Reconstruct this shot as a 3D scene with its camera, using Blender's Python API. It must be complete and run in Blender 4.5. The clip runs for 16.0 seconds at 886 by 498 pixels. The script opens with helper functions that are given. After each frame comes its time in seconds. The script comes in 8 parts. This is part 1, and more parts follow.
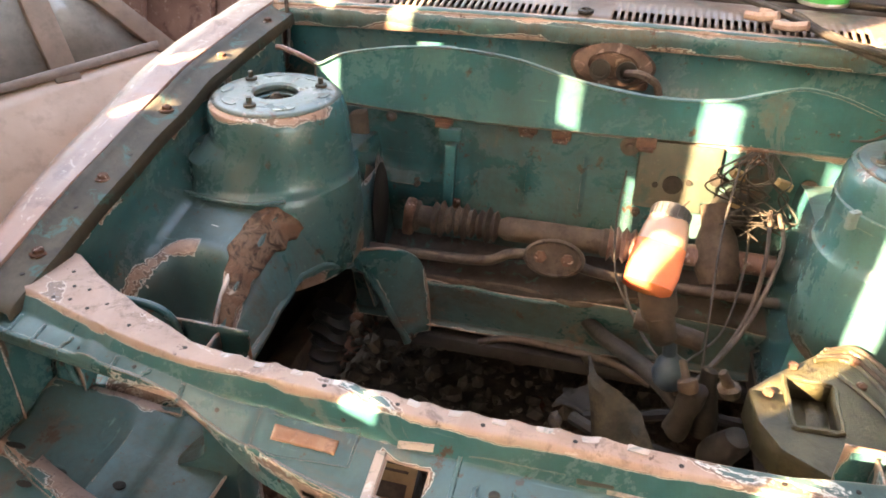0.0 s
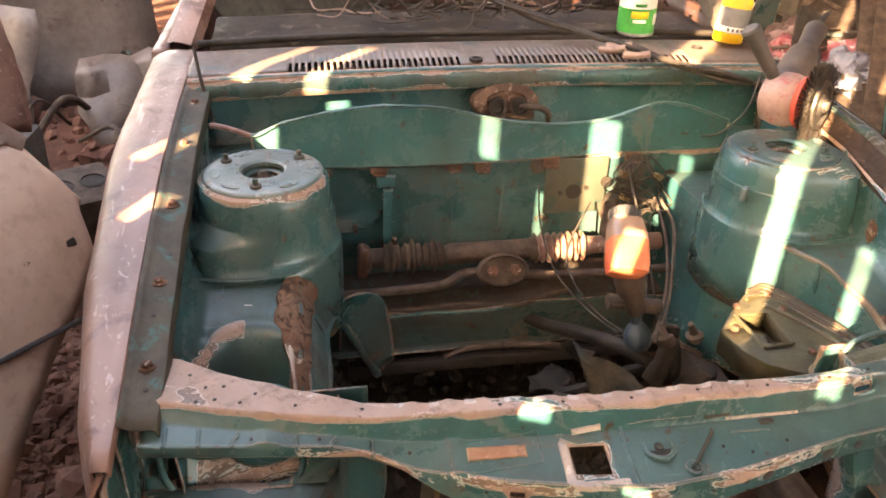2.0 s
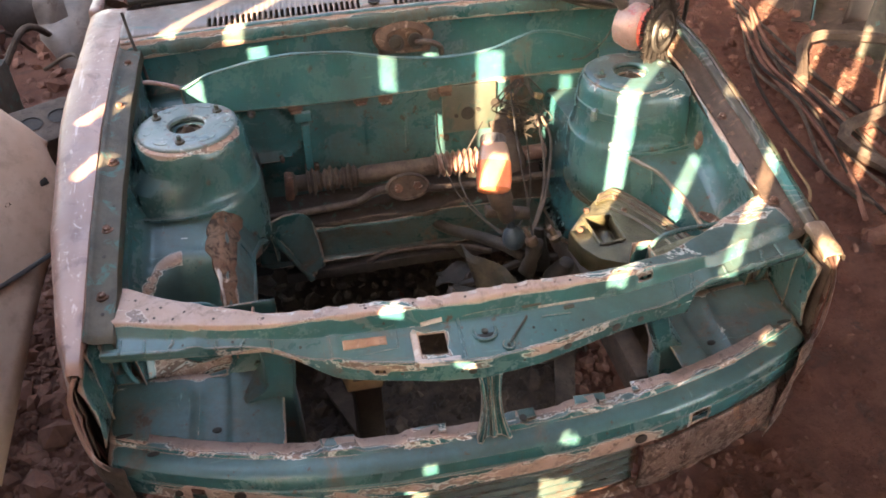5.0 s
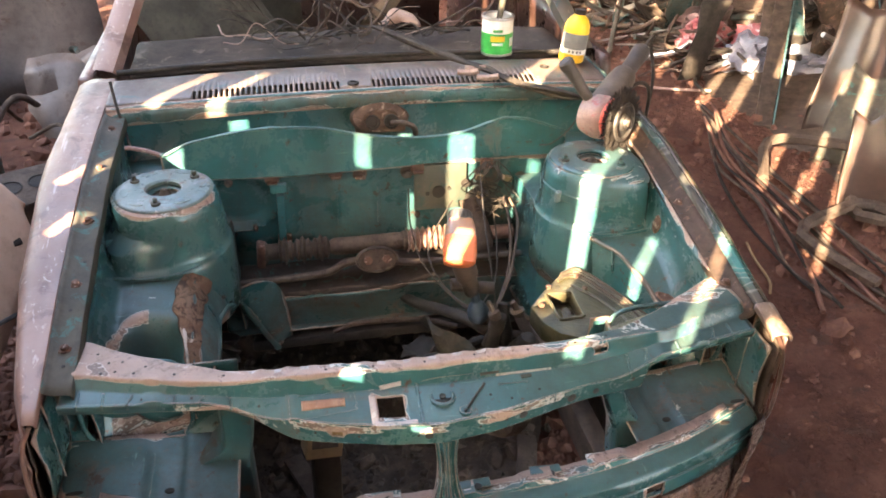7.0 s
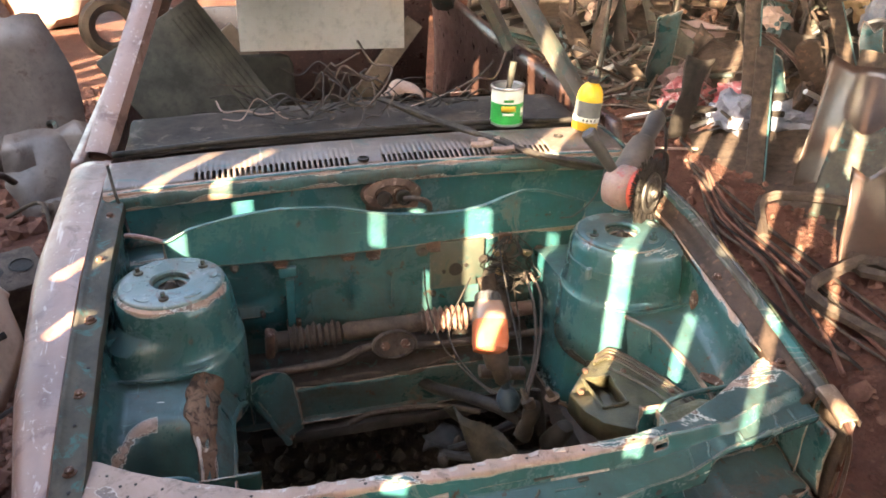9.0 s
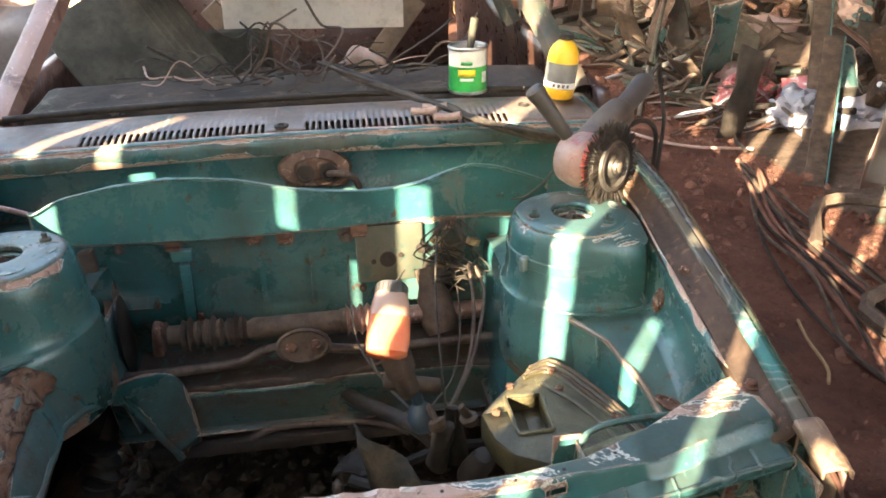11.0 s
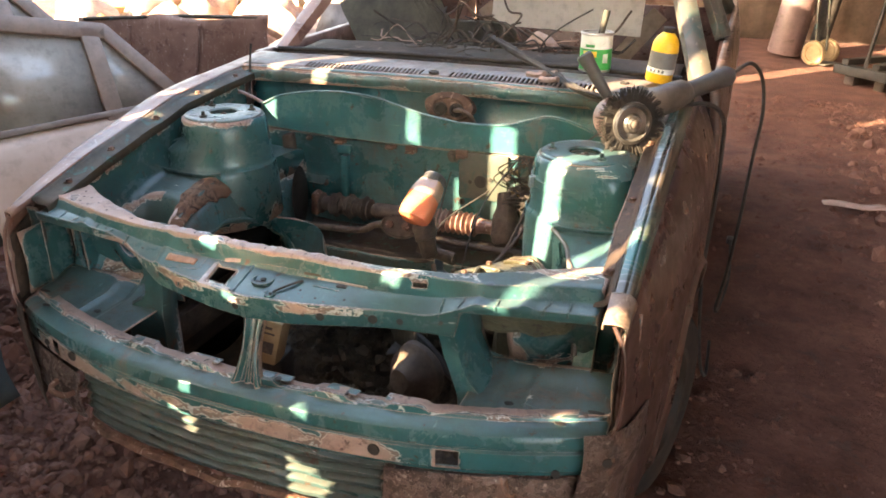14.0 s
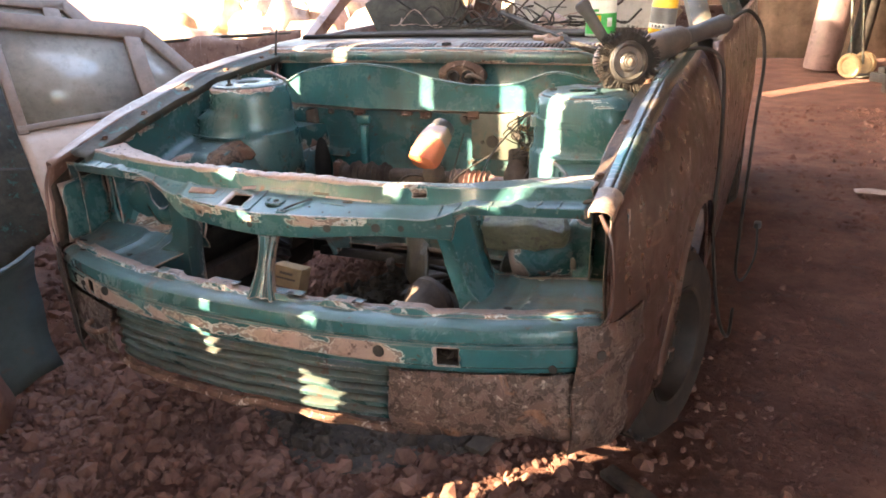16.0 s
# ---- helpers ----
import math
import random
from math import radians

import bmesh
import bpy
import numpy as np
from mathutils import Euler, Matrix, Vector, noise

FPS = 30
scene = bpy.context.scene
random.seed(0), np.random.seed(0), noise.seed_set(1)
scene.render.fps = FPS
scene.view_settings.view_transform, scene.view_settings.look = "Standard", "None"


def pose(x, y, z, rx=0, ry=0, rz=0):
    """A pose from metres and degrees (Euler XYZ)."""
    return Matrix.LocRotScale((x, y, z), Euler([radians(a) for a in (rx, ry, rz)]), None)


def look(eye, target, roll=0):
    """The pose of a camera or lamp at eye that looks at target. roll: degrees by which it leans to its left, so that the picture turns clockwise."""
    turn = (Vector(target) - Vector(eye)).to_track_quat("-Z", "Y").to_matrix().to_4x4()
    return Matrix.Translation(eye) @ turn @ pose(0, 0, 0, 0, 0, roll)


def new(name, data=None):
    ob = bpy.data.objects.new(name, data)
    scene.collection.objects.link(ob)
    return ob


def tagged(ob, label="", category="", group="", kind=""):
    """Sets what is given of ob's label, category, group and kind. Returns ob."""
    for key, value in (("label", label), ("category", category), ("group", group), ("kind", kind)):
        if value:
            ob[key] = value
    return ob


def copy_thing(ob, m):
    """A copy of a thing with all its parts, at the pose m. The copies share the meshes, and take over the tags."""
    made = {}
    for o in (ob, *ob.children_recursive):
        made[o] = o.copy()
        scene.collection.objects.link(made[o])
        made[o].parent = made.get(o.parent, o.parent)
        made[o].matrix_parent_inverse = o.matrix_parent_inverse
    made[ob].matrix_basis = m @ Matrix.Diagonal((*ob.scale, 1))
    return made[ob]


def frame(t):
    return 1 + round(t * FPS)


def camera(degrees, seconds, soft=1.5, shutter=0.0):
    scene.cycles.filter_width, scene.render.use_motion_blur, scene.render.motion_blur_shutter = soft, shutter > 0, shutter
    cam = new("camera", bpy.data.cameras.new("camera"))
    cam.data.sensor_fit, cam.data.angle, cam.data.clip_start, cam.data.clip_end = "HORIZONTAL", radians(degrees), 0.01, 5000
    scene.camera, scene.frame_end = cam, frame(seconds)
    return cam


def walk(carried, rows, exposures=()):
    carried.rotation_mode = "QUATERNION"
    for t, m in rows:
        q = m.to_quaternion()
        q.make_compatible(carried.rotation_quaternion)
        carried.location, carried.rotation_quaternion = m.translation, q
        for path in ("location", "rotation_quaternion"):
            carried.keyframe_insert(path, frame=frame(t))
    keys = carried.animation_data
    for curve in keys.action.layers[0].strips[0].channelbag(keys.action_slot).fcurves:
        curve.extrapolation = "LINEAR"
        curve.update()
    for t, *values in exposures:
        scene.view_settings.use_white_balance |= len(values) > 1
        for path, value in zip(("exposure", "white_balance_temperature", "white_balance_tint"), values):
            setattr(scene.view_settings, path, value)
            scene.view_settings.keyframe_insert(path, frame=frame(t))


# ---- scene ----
cam = camera(60.4, 16.0, soft=1.7)
PATH = [
    (0, (0.09, -0.536, 1.47), (-0.345, 1.112, 0.424), 0.9),
    (0.5, (-0.069, -0.551, 1.491), (-0.191, 1.174, 0.486), -0.3),
    (1, (-0.244, -0.543, 1.496), (-0.126, 1.192, 0.508), 1.2),
    (1.5, (-0.409, -0.621, 1.523), (-0.081, 1.086, 0.533), 1.8),
    (2, (-0.437, -0.714, 1.584), (-0.131, 0.997, 0.595), 1.5),
    (2.2, (-0.433, -0.78, 1.609), (-0.208, 0.939, 0.613), 1.5),
    (2.5, (-0.46, -0.816, 1.607), (-0.279, 0.914, 0.621), 2.0),
    (3, (-0.42, -0.77, 1.624), (-0.182, 0.952, 0.635), 0.9),
    (3.5, (-0.395, -0.781, 1.77), (-0.101, 0.862, 0.669), -0.2),
    (4, (-0.361, -0.896, 1.858), (-0.132, 0.707, 0.683), -1.4),
    (4.5, (-0.291, -0.947, 1.865), (-0.056, 0.61, 0.632), -2.5),
    (4.7, (-0.257, -0.962, 1.861), (0.003, 0.573, 0.606), -2.8),
    (6.8, (-0.232, -1.066, 1.839), (0.11, 0.56, 0.727), 1.2),
    (7, (-0.233, -1.055, 1.846), (0.129, 0.6, 0.783), 1.3),
    (7.5, (-0.269, -1.014, 1.837), (0.141, 0.687, 0.868), 1.9),
    (8, (-0.344, -0.931, 1.846), (0.108, 0.771, 0.897), 2.3),
    (10.5, (-0.118, -0.857, 1.744), (0.246, 0.888, 0.836), -2.8),
    (11, (0.094, -0.688, 1.611), (0.338, 1.083, 0.714), -1.1),
    (11.5, (0.284, -0.647, 1.601), (0.359, 1.156, 0.739), -0.4),
    (12, (0.581, -0.713, 1.594), (0.288, 1.064, 0.724), -0.4),
    (12.2, (0.654, -0.77, 1.582), (0.238, 0.987, 0.721), -1.2),
    (12.5, (0.682, -0.847, 1.589), (0.184, 0.884, 0.72), -1.0),
    (13, (0.7, -1.056, 1.563), (0.125, 0.668, 0.727), 0.4),
    (13.5, (0.739, -1.156, 1.559), (0.142, 0.57, 0.742), 1.3),
    (14, (0.872, -1.203, 1.534), (0.222, 0.508, 0.728), 0.5),
    (14.5, (0.992, -1.264, 1.511), (0.28, 0.426, 0.713), -0.9),
    (15, (1.042, -1.287, 1.462), (0.285, 0.389, 0.676), -2.0),
    (15.5, (1.038, -1.323, 1.362), (0.247, 0.353, 0.609), -2.7),
    (16, (1.034, -1.34, 1.296), (0.252, 0.368, 0.612), -2.3),
]
walk(cam, [(t, look(eye, target, roll)) for t, eye, target, roll in PATH],
     exposures=[(0.0, 4.86, 8500, 13), (1.0, 4.5, 8720, 17), (2.5, 4.6, 9400, 20), (4.5, 4.48, 7660, 15), (7.0, 4.58, 7240, 11), (8.0, 4.3, 7040, 9), (11.0, 4.3, 6820, 5),
                (12.0, 4.34, 6400, 3), (12.7, 4.42, 7610, 9), (14.0, 4.43, 7350, 9), (15.5, 4.68, 7000, 10), (16.0, 4.66, 7050, 11)])

# ---- light ----
SUN_H = Vector((0.66, 0.751, 0.0))          # the way the sunlight travels over the ground
SUN_T = 0.45                                # how far it drops for each metre
world = bpy.data.worlds.new("sky_world")
scene.world = world
world.use_nodes = True
wn = world.node_tree.nodes
sky = wn.new("ShaderNodeTexSky")
sky.sky_type = "NISHITA"
sky.sun_disc = False
sky.dust_density = 4.0
sky.ozone_density = 0.4
sky.sun_elevation = math.atan(SUN_T)
sky.sun_rotation = math.atan2(-SUN_H.x, -SUN_H.y)
world.node_tree.links.new(sky.outputs[0], wn["Background"].inputs[0])
wn["Background"].inputs[1].default_value = 0.15
sun_data = bpy.data.lights.new("sun", "SUN")
sun_data.energy = 3.7
sun_data.angle = radians(0.35)
sun_data.color = (1.0, 0.82, 0.58)
sun = new("sun", sun_data)
sun.matrix_world = look((-6, -7, 6), Vector((-6, -7, 6)) + SUN_H + Vector((0, 0, -SUN_T)))


# ---- materials ----
class Mat:
    """A small builder for node materials."""

    def __init__(self, name, rough=0.6, metal=0.0):
        self.m = bpy.data.materials.new(name)
        self.m.use_nodes = True
        self.t = self.m.node_tree
        self.b = self.t.nodes["Principled BSDF"]
        self.b.inputs["Roughness"].default_value = rough
        self.b.inputs["Metallic"].default_value = metal
        self.geo = self.t.nodes.new("ShaderNodeTexCoord").outputs["Object"]

    def node(self, kind, **values):
        n = self.t.nodes.new(kind)
        for k, v in values.items():
            n.inputs[k.replace("_", " ")].default_value = v
        return n

    def link(self, a, b):
        self.t.links.new(a, b)

    def noise(self, scale, detail=6.0, rough=0.6, distort=0.0, stretch=None):
        n = self.node("ShaderNodeTexNoise", Scale=scale, Detail=detail, Roughness=rough, Distortion=distort)
        if stretch:
            mp = self.t.nodes.new("ShaderNodeMapping")
            mp.inputs["Scale"].default_value = stretch
            self.link(self.geo, mp.inputs[0])
            self.link(mp.outputs[0], n.inputs["Vector"])
        else:
            self.link(self.geo, n.inputs["Vector"])
        return n.outputs["Fac"]

    def ramp(self, fac, stops):
        r = self.t.nodes.new("ShaderNodeValToRGB")
        el = r.color_ramp.elements
        while len(el) < len(stops):
            el.new(0.5)
        for e, (p, c) in zip(el, stops):
            e.position = p
            e.color = (c, c, c, 1) if isinstance(c, (int, float)) else (*c, 1)
        self.link(fac, r.inputs[0])
        return r.outputs[0]

    def mix(self, fac, a, b, kind="MIX"):
        n = self.t.nodes.new("ShaderNodeMix")
        n.data_type = "RGBA"
        n.blend_type = kind
        for s, v in ((n.inputs[0], fac), (n.inputs[6], a), (n.inputs[7], b)):
            if isinstance(v, (int, float)):
                s.default_value = v
            elif isinstance(v, tuple):
                s.default_value = (*v, 1)
            else:
                self.link(v, s)
        return n.outputs[2]

    def math(self, op, a, b):
        n = self.t.nodes.new("ShaderNodeMath")
        n.operation = op
        for s, v in zip(n.inputs, (a, b)):
            if isinstance(v, (int, float)):
                s.default_value = v
            else:
                self.link(v, s)
        return n.outputs[0]

    def up(self, lo, hi):
        """How far a face looks upward, between the two bounds."""
        g = self.t.nodes.new("ShaderNodeNewGeometry")
        s = self.t.nodes.new("ShaderNodeSeparateXYZ")
        self.link(g.outputs["Normal"], s.inputs[0])
        return self.ramp(s.outputs[2], [(lo, 0.0), (hi, 1.0)])

    def color(self, c):
        self.link(c, self.b.inputs["Base Color"]) if not isinstance(c, tuple) else setattr(self.b.inputs["Base Color"], "default_value", (*c, 1))
        return self

    def rough(self, r):
        self.link(r, self.b.inputs["Roughness"])
        return self

    def bump(self, h, strength=0.3, dist=0.002):
        n = self.node("ShaderNodeBump", Strength=strength, Distance=dist)
        self.link(h, n.inputs["Height"])
        self.link(n.outputs[0], self.b.inputs["Normal"])
        return self


TEAL, TEAL2 = (0.016, 0.082, 0.088), (0.042, 0.150, 0.156)
PRIMER, RUST, DUST = (0.32, 0.215, 0.175), (0.06, 0.028, 0.017), (0.125, 0.068, 0.044)


def teal_paint(name, dust=0.35, rust=0.3, tone=1.0, edge=0.5, worn=0.5, gloss=0.22):
    """Old turquoise car paint: soft dust, brown stains, chipped edges; rubbed in layers down to pink primer where a mesh's "wear" values say so."""
    m = Mat(name, 0.4)
    base = m.mix(m.ramp(m.noise(2.4, 5, 0.55, 0.4), [(0.3, 0.0), (0.7, 1.0)]), tuple(c * tone for c in TEAL), tuple(c * tone for c in TEAL2))
    base = m.mix(m.ramp(m.noise(55, 8, 0.75), [(0.3, 0.0), (0.75, 0.3)]), base, tuple(c * tone * 0.5 for c in TEAL))
    # thin brown dust in broad clouds, thicker on faces that look up
    cloud = m.ramp(m.noise(4.5, 12, 0.72, 0.5), [(0.40, 0.0), (0.72, 1.0)])
    grain = m.ramp(m.noise(90, 6, 0.8), [(0.35, 0.55), (0.65, 1.0)])
    lying = m.math("MULTIPLY", m.up(0.4, 1.0), m.ramp(m.noise(6, 10, 0.7, 0.4), [(0.3, 0.4), (0.65, 1.0)]))
    film = m.math("MULTIPLY", grain, m.math("MAXIMUM", m.math("MULTIPLY", cloud, dust), m.math("MULTIPLY", lying, min(0.95, dust * 1.3))))
    base = m.mix(film, base, m.mix(m.ramp(m.noise(24, 6, 0.7), [(0.35, 0.0), (0.65, 1.0)]), DUST, (0.07, 0.043, 0.032)))
    soot = m.ramp(m.noise(3.2, 10, 0.66, 0.9), [(0.46, 0.0), (0.74, 0.75 * min(1.0, dust + 0.35))])
    base = m.mix(soot, base, (0.024, 0.027, 0.022))
    # rust-brown stains with ragged edges, and runs of dirt
    stain = m.ramp(m.noise(5.5, 10, 0.7, 1.0), [(0.62 - 0.05 * rust, 0.0), (0.74 - 0.04 * rust, 0.6 + 0.3 * rust)])
    base = m.mix(stain, base, m.mix(m.ramp(m.noise(30, 6, 0.7), [(0.35, 0.0), (0.65, 1.0)]), (0.155, 0.085, 0.055), (0.06, 0.034, 0.023)))
    drip = m.ramp(m.noise(26, 5, 0.6, 0.0, (1.0, 1.0, 0.09)), [(0.57, 0.0), (0.76, 0.5 * dust)])
    base = m.mix(drip, base, (0.055, 0.04, 0.03))
    for stretch in ((0.05, 1.0, 1.0), (1.0, 0.06, 1.0)):
        base = m.mix(m.ramp(m.noise(85, 4, 0.6, 0.1, stretch), [(0.66, 0.0), (0.74, 0.35)]), base, (0.2, 0.31, 0.28))
    # layers rubbed through
    at = m.t.nodes.new("ShaderNodeAttribute")
    at.attribute_name = "wear"
    n = m.math("SUBTRACT", m.noise(11, 5, 0.55, 1.1, (0.45, 1.0, 1.0)), 0.5)
    fine = m.math("SUBTRACT", m.noise(75, 6, 0.7, 0.3), 0.5)
    w = m.math("ADD", m.math("ADD", at.outputs["Fac"], m.math("MULTIPLY", n, 1.5)), m.math("MULTIPLY", fine, 0.25))
    bev = m.node("ShaderNodeBevel", Radius=0.004)
    bev.samples = 4
    g = m.t.nodes.new("ShaderNodeNewGeometry")
    dot = m.t.nodes.new("ShaderNodeVectorMath")
    dot.operation = "DOT_PRODUCT"
    m.link(bev.outputs[0], dot.inputs[0])
    m.link(g.outputs["Normal"], dot.inputs[1])
    rim = m.ramp(dot.outputs["Value"], [(0.72, 1.0), (0.985, 0.0)])
    w = m.math("ADD", w, m.math("MULTIPLY", rim, edge))
    bare = m.ramp(w, [(worn - 0.01, 0.0), (worn + 0.01, 1.0)])
    bare_c = m.mix(m.ramp(m.noise(9, 8, 0.7, 0.6), [(0.35, 0.0), (0.65, 1.0)]), PRIMER, (0.24, 0.15, 0.112))
    bare_c = m.mix(m.ramp(m.noise(38, 8, 0.75, 0.4), [(0.52, 0.0), (0.66, 0.75)]), bare_c, (0.10, 0.058, 0.044))
    base = m.mix(bare, base, bare_c)
    ring = m.ramp(w, [(worn - 0.05, 0.0), (worn - 0.035, 0.8), (worn - 0.015, 0.9), (worn, 0.0)])
    base = m.mix(ring, base, (0.50, 0.46, 0.42))
    layer = m.ramp(w, [(worn, 0.0), (worn + 0.012, 0.9), (worn + 0.05, 0.7), (worn + 0.065, 0.0)])
    base = m.mix(layer, base, (0.10, 0.066, 0.05))
    layer = m.ramp(w, [(worn + 0.06, 0.0), (worn + 0.075, 0.7), (worn + 0.095, 0.0)])
    base = m.mix(layer, base, (0.52, 0.44, 0.39))
    speck = m.ramp(m.noise(26, 10, 0.75), [(0.645 - rust * 0.06, 0.0), (0.675 - rust * 0.06, 0.9)])
    base = m.mix(speck, base, RUST)
    m.color(base)
    m.rough(m.ramp(m.math("MAXIMUM", m.math("MULTIPLY", bare, 0.7), m.math("MAXIMUM", stain, film)), [(0.0, gloss), (0.5, 0.44), (1.0, 0.66)]))
    m.link(m.ramp(film, [(0.1, 0.5), (0.6, 0.12)]), m.b.inputs["Specular IOR Level"])
    m.bump(m.math("ADD", m.math("ADD", m.noise(60, 8, 0.7), m.math("MULTIPLY", m.noise(7, 4), 2.2)), m.math("MULTIPLY", bare, -0.3)), 0.3, 0.0016)
    m.link(bev.outputs[0], [q for q in m.t.nodes if q.type == "BUMP"][0].inputs["Normal"])
    return m.m


def grime(name, a, b, rough=0.8, scale=9.0, bump=0.4, metal=0.0, speck=None, dist=0.003):
    m = Mat(name, rough, metal)
    c = m.mix(m.ramp(m.noise(scale, 8, 0.65), [(0.35, 0.0), (0.68, 1.0)]), a, b)
    c = m.mix(m.ramp(m.noise(scale * 6, 6, 0.7), [(0.5, 0.0), (0.8, 0.6)]), c, tuple(x * 0.45 for x in a))
    if speck:
        c = m.mix(m.ramp(m.noise(scale * 2.3, 8, 0.7, 0.5), [(0.57, 0.0), (0.63, 1.0)]), c, speck)
    m.color(c)
    m.b.inputs["Specular IOR Level"].default_value = 0.5 if rough < 0.6 else 0.2
    m.bump(m.noise(scale * 8, 8, 0.7), bump, dist)
    return m.m


M_TEAL = teal_paint("turquoise_paint", 0.38, 0.6)
M_WORN = teal_paint("turquoise_paint_sanded", 0.36, 0.6, 0.88, 0.6)
M_BAY = teal_paint("turquoise_paint_dusty", 0.4, 0.75, 0.92, 0.45)
M_DARK = teal_paint("turquoise_paint_grimy", 0.95, 0.9, 0.6, 0.3)
M_SHELF = teal_paint("turquoise_paint_mud_dusted", 0.9, 0.7, 0.9, 0.4)


def primer(name, a, b, dark, pale, rough, scale, scratch=0.4):
    """Car primer rubbed by hand: clouds of two tones, dark rust bloom, pale scratches and flecks."""
    m = Mat(name, rough)
    c = m.mix(m.ramp(m.noise(scale, 6, 0.6, 0.4), [(0.36, 0.0), (0.64, 1.0)]), a, b)
    c = m.mix(m.ramp(m.noise(scale * 2.6, 8, 0.68, 0.8), [(0.54, 0.0), (0.62, 0.75)]), c, dark)
    c = m.mix(m.ramp(m.noise(scale * 9, 8, 0.75, 0.3), [(0.60, 0.0), (0.66, scratch)]), c, pale)
    c = m.mix(m.ramp(m.noise(60, 3, 0.5, 0.2, (1.0, 0.07, 1.0)), [(0.64, 0.0), (0.7, scratch)]), c, pale)
    c = m.mix(m.ramp(m.noise(60, 3, 0.5, 0.6, (1.0, 0.8, 0.08)), [(0.66, 0.0), (0.72, scratch * 0.8)]), c, pale)
    m.color(c)
    m.rough(m.ramp(m.noise(scale * 4, 6, 0.65), [(0.3, rough - 0.08), (0.7, rough + 0.22)]))
    m.bump(m.math("ADD", m.noise(60, 7, 0.7), m.math("MULTIPLY", m.noise(6, 2), 3.0)), 0.22, 0.0016)
    return m.m


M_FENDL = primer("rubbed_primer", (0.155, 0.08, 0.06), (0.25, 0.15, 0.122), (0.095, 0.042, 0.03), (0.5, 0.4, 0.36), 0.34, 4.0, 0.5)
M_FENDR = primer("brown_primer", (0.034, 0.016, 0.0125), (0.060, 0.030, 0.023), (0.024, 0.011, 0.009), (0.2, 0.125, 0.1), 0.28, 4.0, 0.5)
M_COWL = primer("stained_cowl_paint", (0.085, 0.062, 0.050), (0.15, 0.108, 0.087), (0.035, 0.075, 0.068), (0.32, 0.25, 0.22), 0.36, 5.0, 0.5)
M_RUST = grime("flaked_rust", (0.05, 0.022, 0.014), (0.175, 0.095, 0.067), 0.75, 24, 1.0, speck=(0.42, 0.32, 0.28))
def rusted(name):
    """Rust eaten into flakes, tan crust with dark pits and a few smears of pale filler."""
    m = Mat(name, 0.8)
    c = m.mix(m.ramp(m.noise(34, 8, 0.7, 1.0), [(0.42, 0.0), (0.52, 1.0)]), (0.03, 0.015, 0.01), (0.15, 0.09, 0.06))
    c = m.mix(m.ramp(m.noise(13, 6, 0.6, 0.8), [(0.50, 0.0), (0.58, 0.8)]), c, (0.12, 0.058, 0.034))
    c = m.mix(m.ramp(m.noise(16, 5, 0.6, 0.5), [(0.66, 0.0), (0.70, 0.8)]), c, (0.5, 0.4, 0.34))
    m.color(c)
    m.b.inputs["Specular IOR Level"].default_value = 0.25
    m.bump(m.noise(34, 8, 0.7, 1.0), 1.0, 0.008)
    return m.m


M_TANPLATE = primer("tan_stained_plate", (0.045, 0.055, 0.043), (0.085, 0.078, 0.06), (0.022, 0.06, 0.055), (0.16, 0.135, 0.11), 0.4, 7.0, 0.3)
M_CAP = primer("tan_primer", (0.13, 0.085, 0.06), (0.2, 0.135, 0.098), (0.06, 0.035, 0.026), (0.36, 0.27, 0.21), 0.4, 12.0, 0.5)
M_PILLAR = primer("brown_green_primer", (0.035, 0.034, 0.026), (0.075, 0.058, 0.044), (0.02, 0.045, 0.04), (0.2, 0.15, 0.12), 0.45, 5.0, 0.5)
M_FIRE = teal_paint("turquoise_paint_firewall", 0.72, 0.95, 0.85, 0.5, gloss=0.2)
M_RUSTD = grime("dull_rust", (0.04, 0.022, 0.016), (0.13, 0.08, 0.06), 0.75, 18, 1.0, speck=(0.25, 0.18, 0.15))
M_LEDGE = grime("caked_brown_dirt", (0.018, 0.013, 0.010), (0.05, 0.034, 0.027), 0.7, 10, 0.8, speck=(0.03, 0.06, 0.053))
M_SEAM = rusted("rust_and_filler")
M_RAILR = grime("rail_oil", (0.022, 0.014, 0.010), (0.066, 0.042, 0.031), 0.66, 12, 0.6, speck=(0.11, 0.06, 0.042))
M_RAIL = grime("rail_grime", (0.034, 0.032, 0.026), (0.088, 0.073, 0.058), 0.62, 9, 0.5, speck=(0.045, 0.10, 0.09))
M_DIRT = grime("oily_dirt", (0.038, 0.026, 0.02), (0.10, 0.072, 0.056), 0.75, 14, 0.8, speck=(0.04, 0.026, 0.019))
# Real grease, and also the shade painted on the ground under the car.
M_GREASE = grime("grease_and_shade_brown", (0.026, 0.019, 0.015), (0.085, 0.058, 0.043), 0.7, 16, 0.9)
# Oily parts, and also the darkness painted into the arch cavity.
M_BLACK = grime("oil_and_shade_black", (0.012, 0.010, 0.009), (0.04, 0.032, 0.027), 0.6, 14, 0.5)
M_OLIVE = grime("oily_olive_metal", (0.026, 0.022, 0.012), (0.095, 0.08, 0.044), 0.3, 13, 1.0, speck=(0.024, 0.018, 0.012))
M_BARE = primer("sanded_grey_plate", (0.06, 0.10, 0.10), (0.14, 0.165, 0.16), (0.10, 0.06, 0.042), (0.42, 0.39, 0.37), 0.28, 9.0, 0.6)
M_STEEL = grime("bare_steel", (0.35, 0.34, 0.33), (0.5, 0.48, 0.46), 0.35, 30, 0.2, metal=0.9)
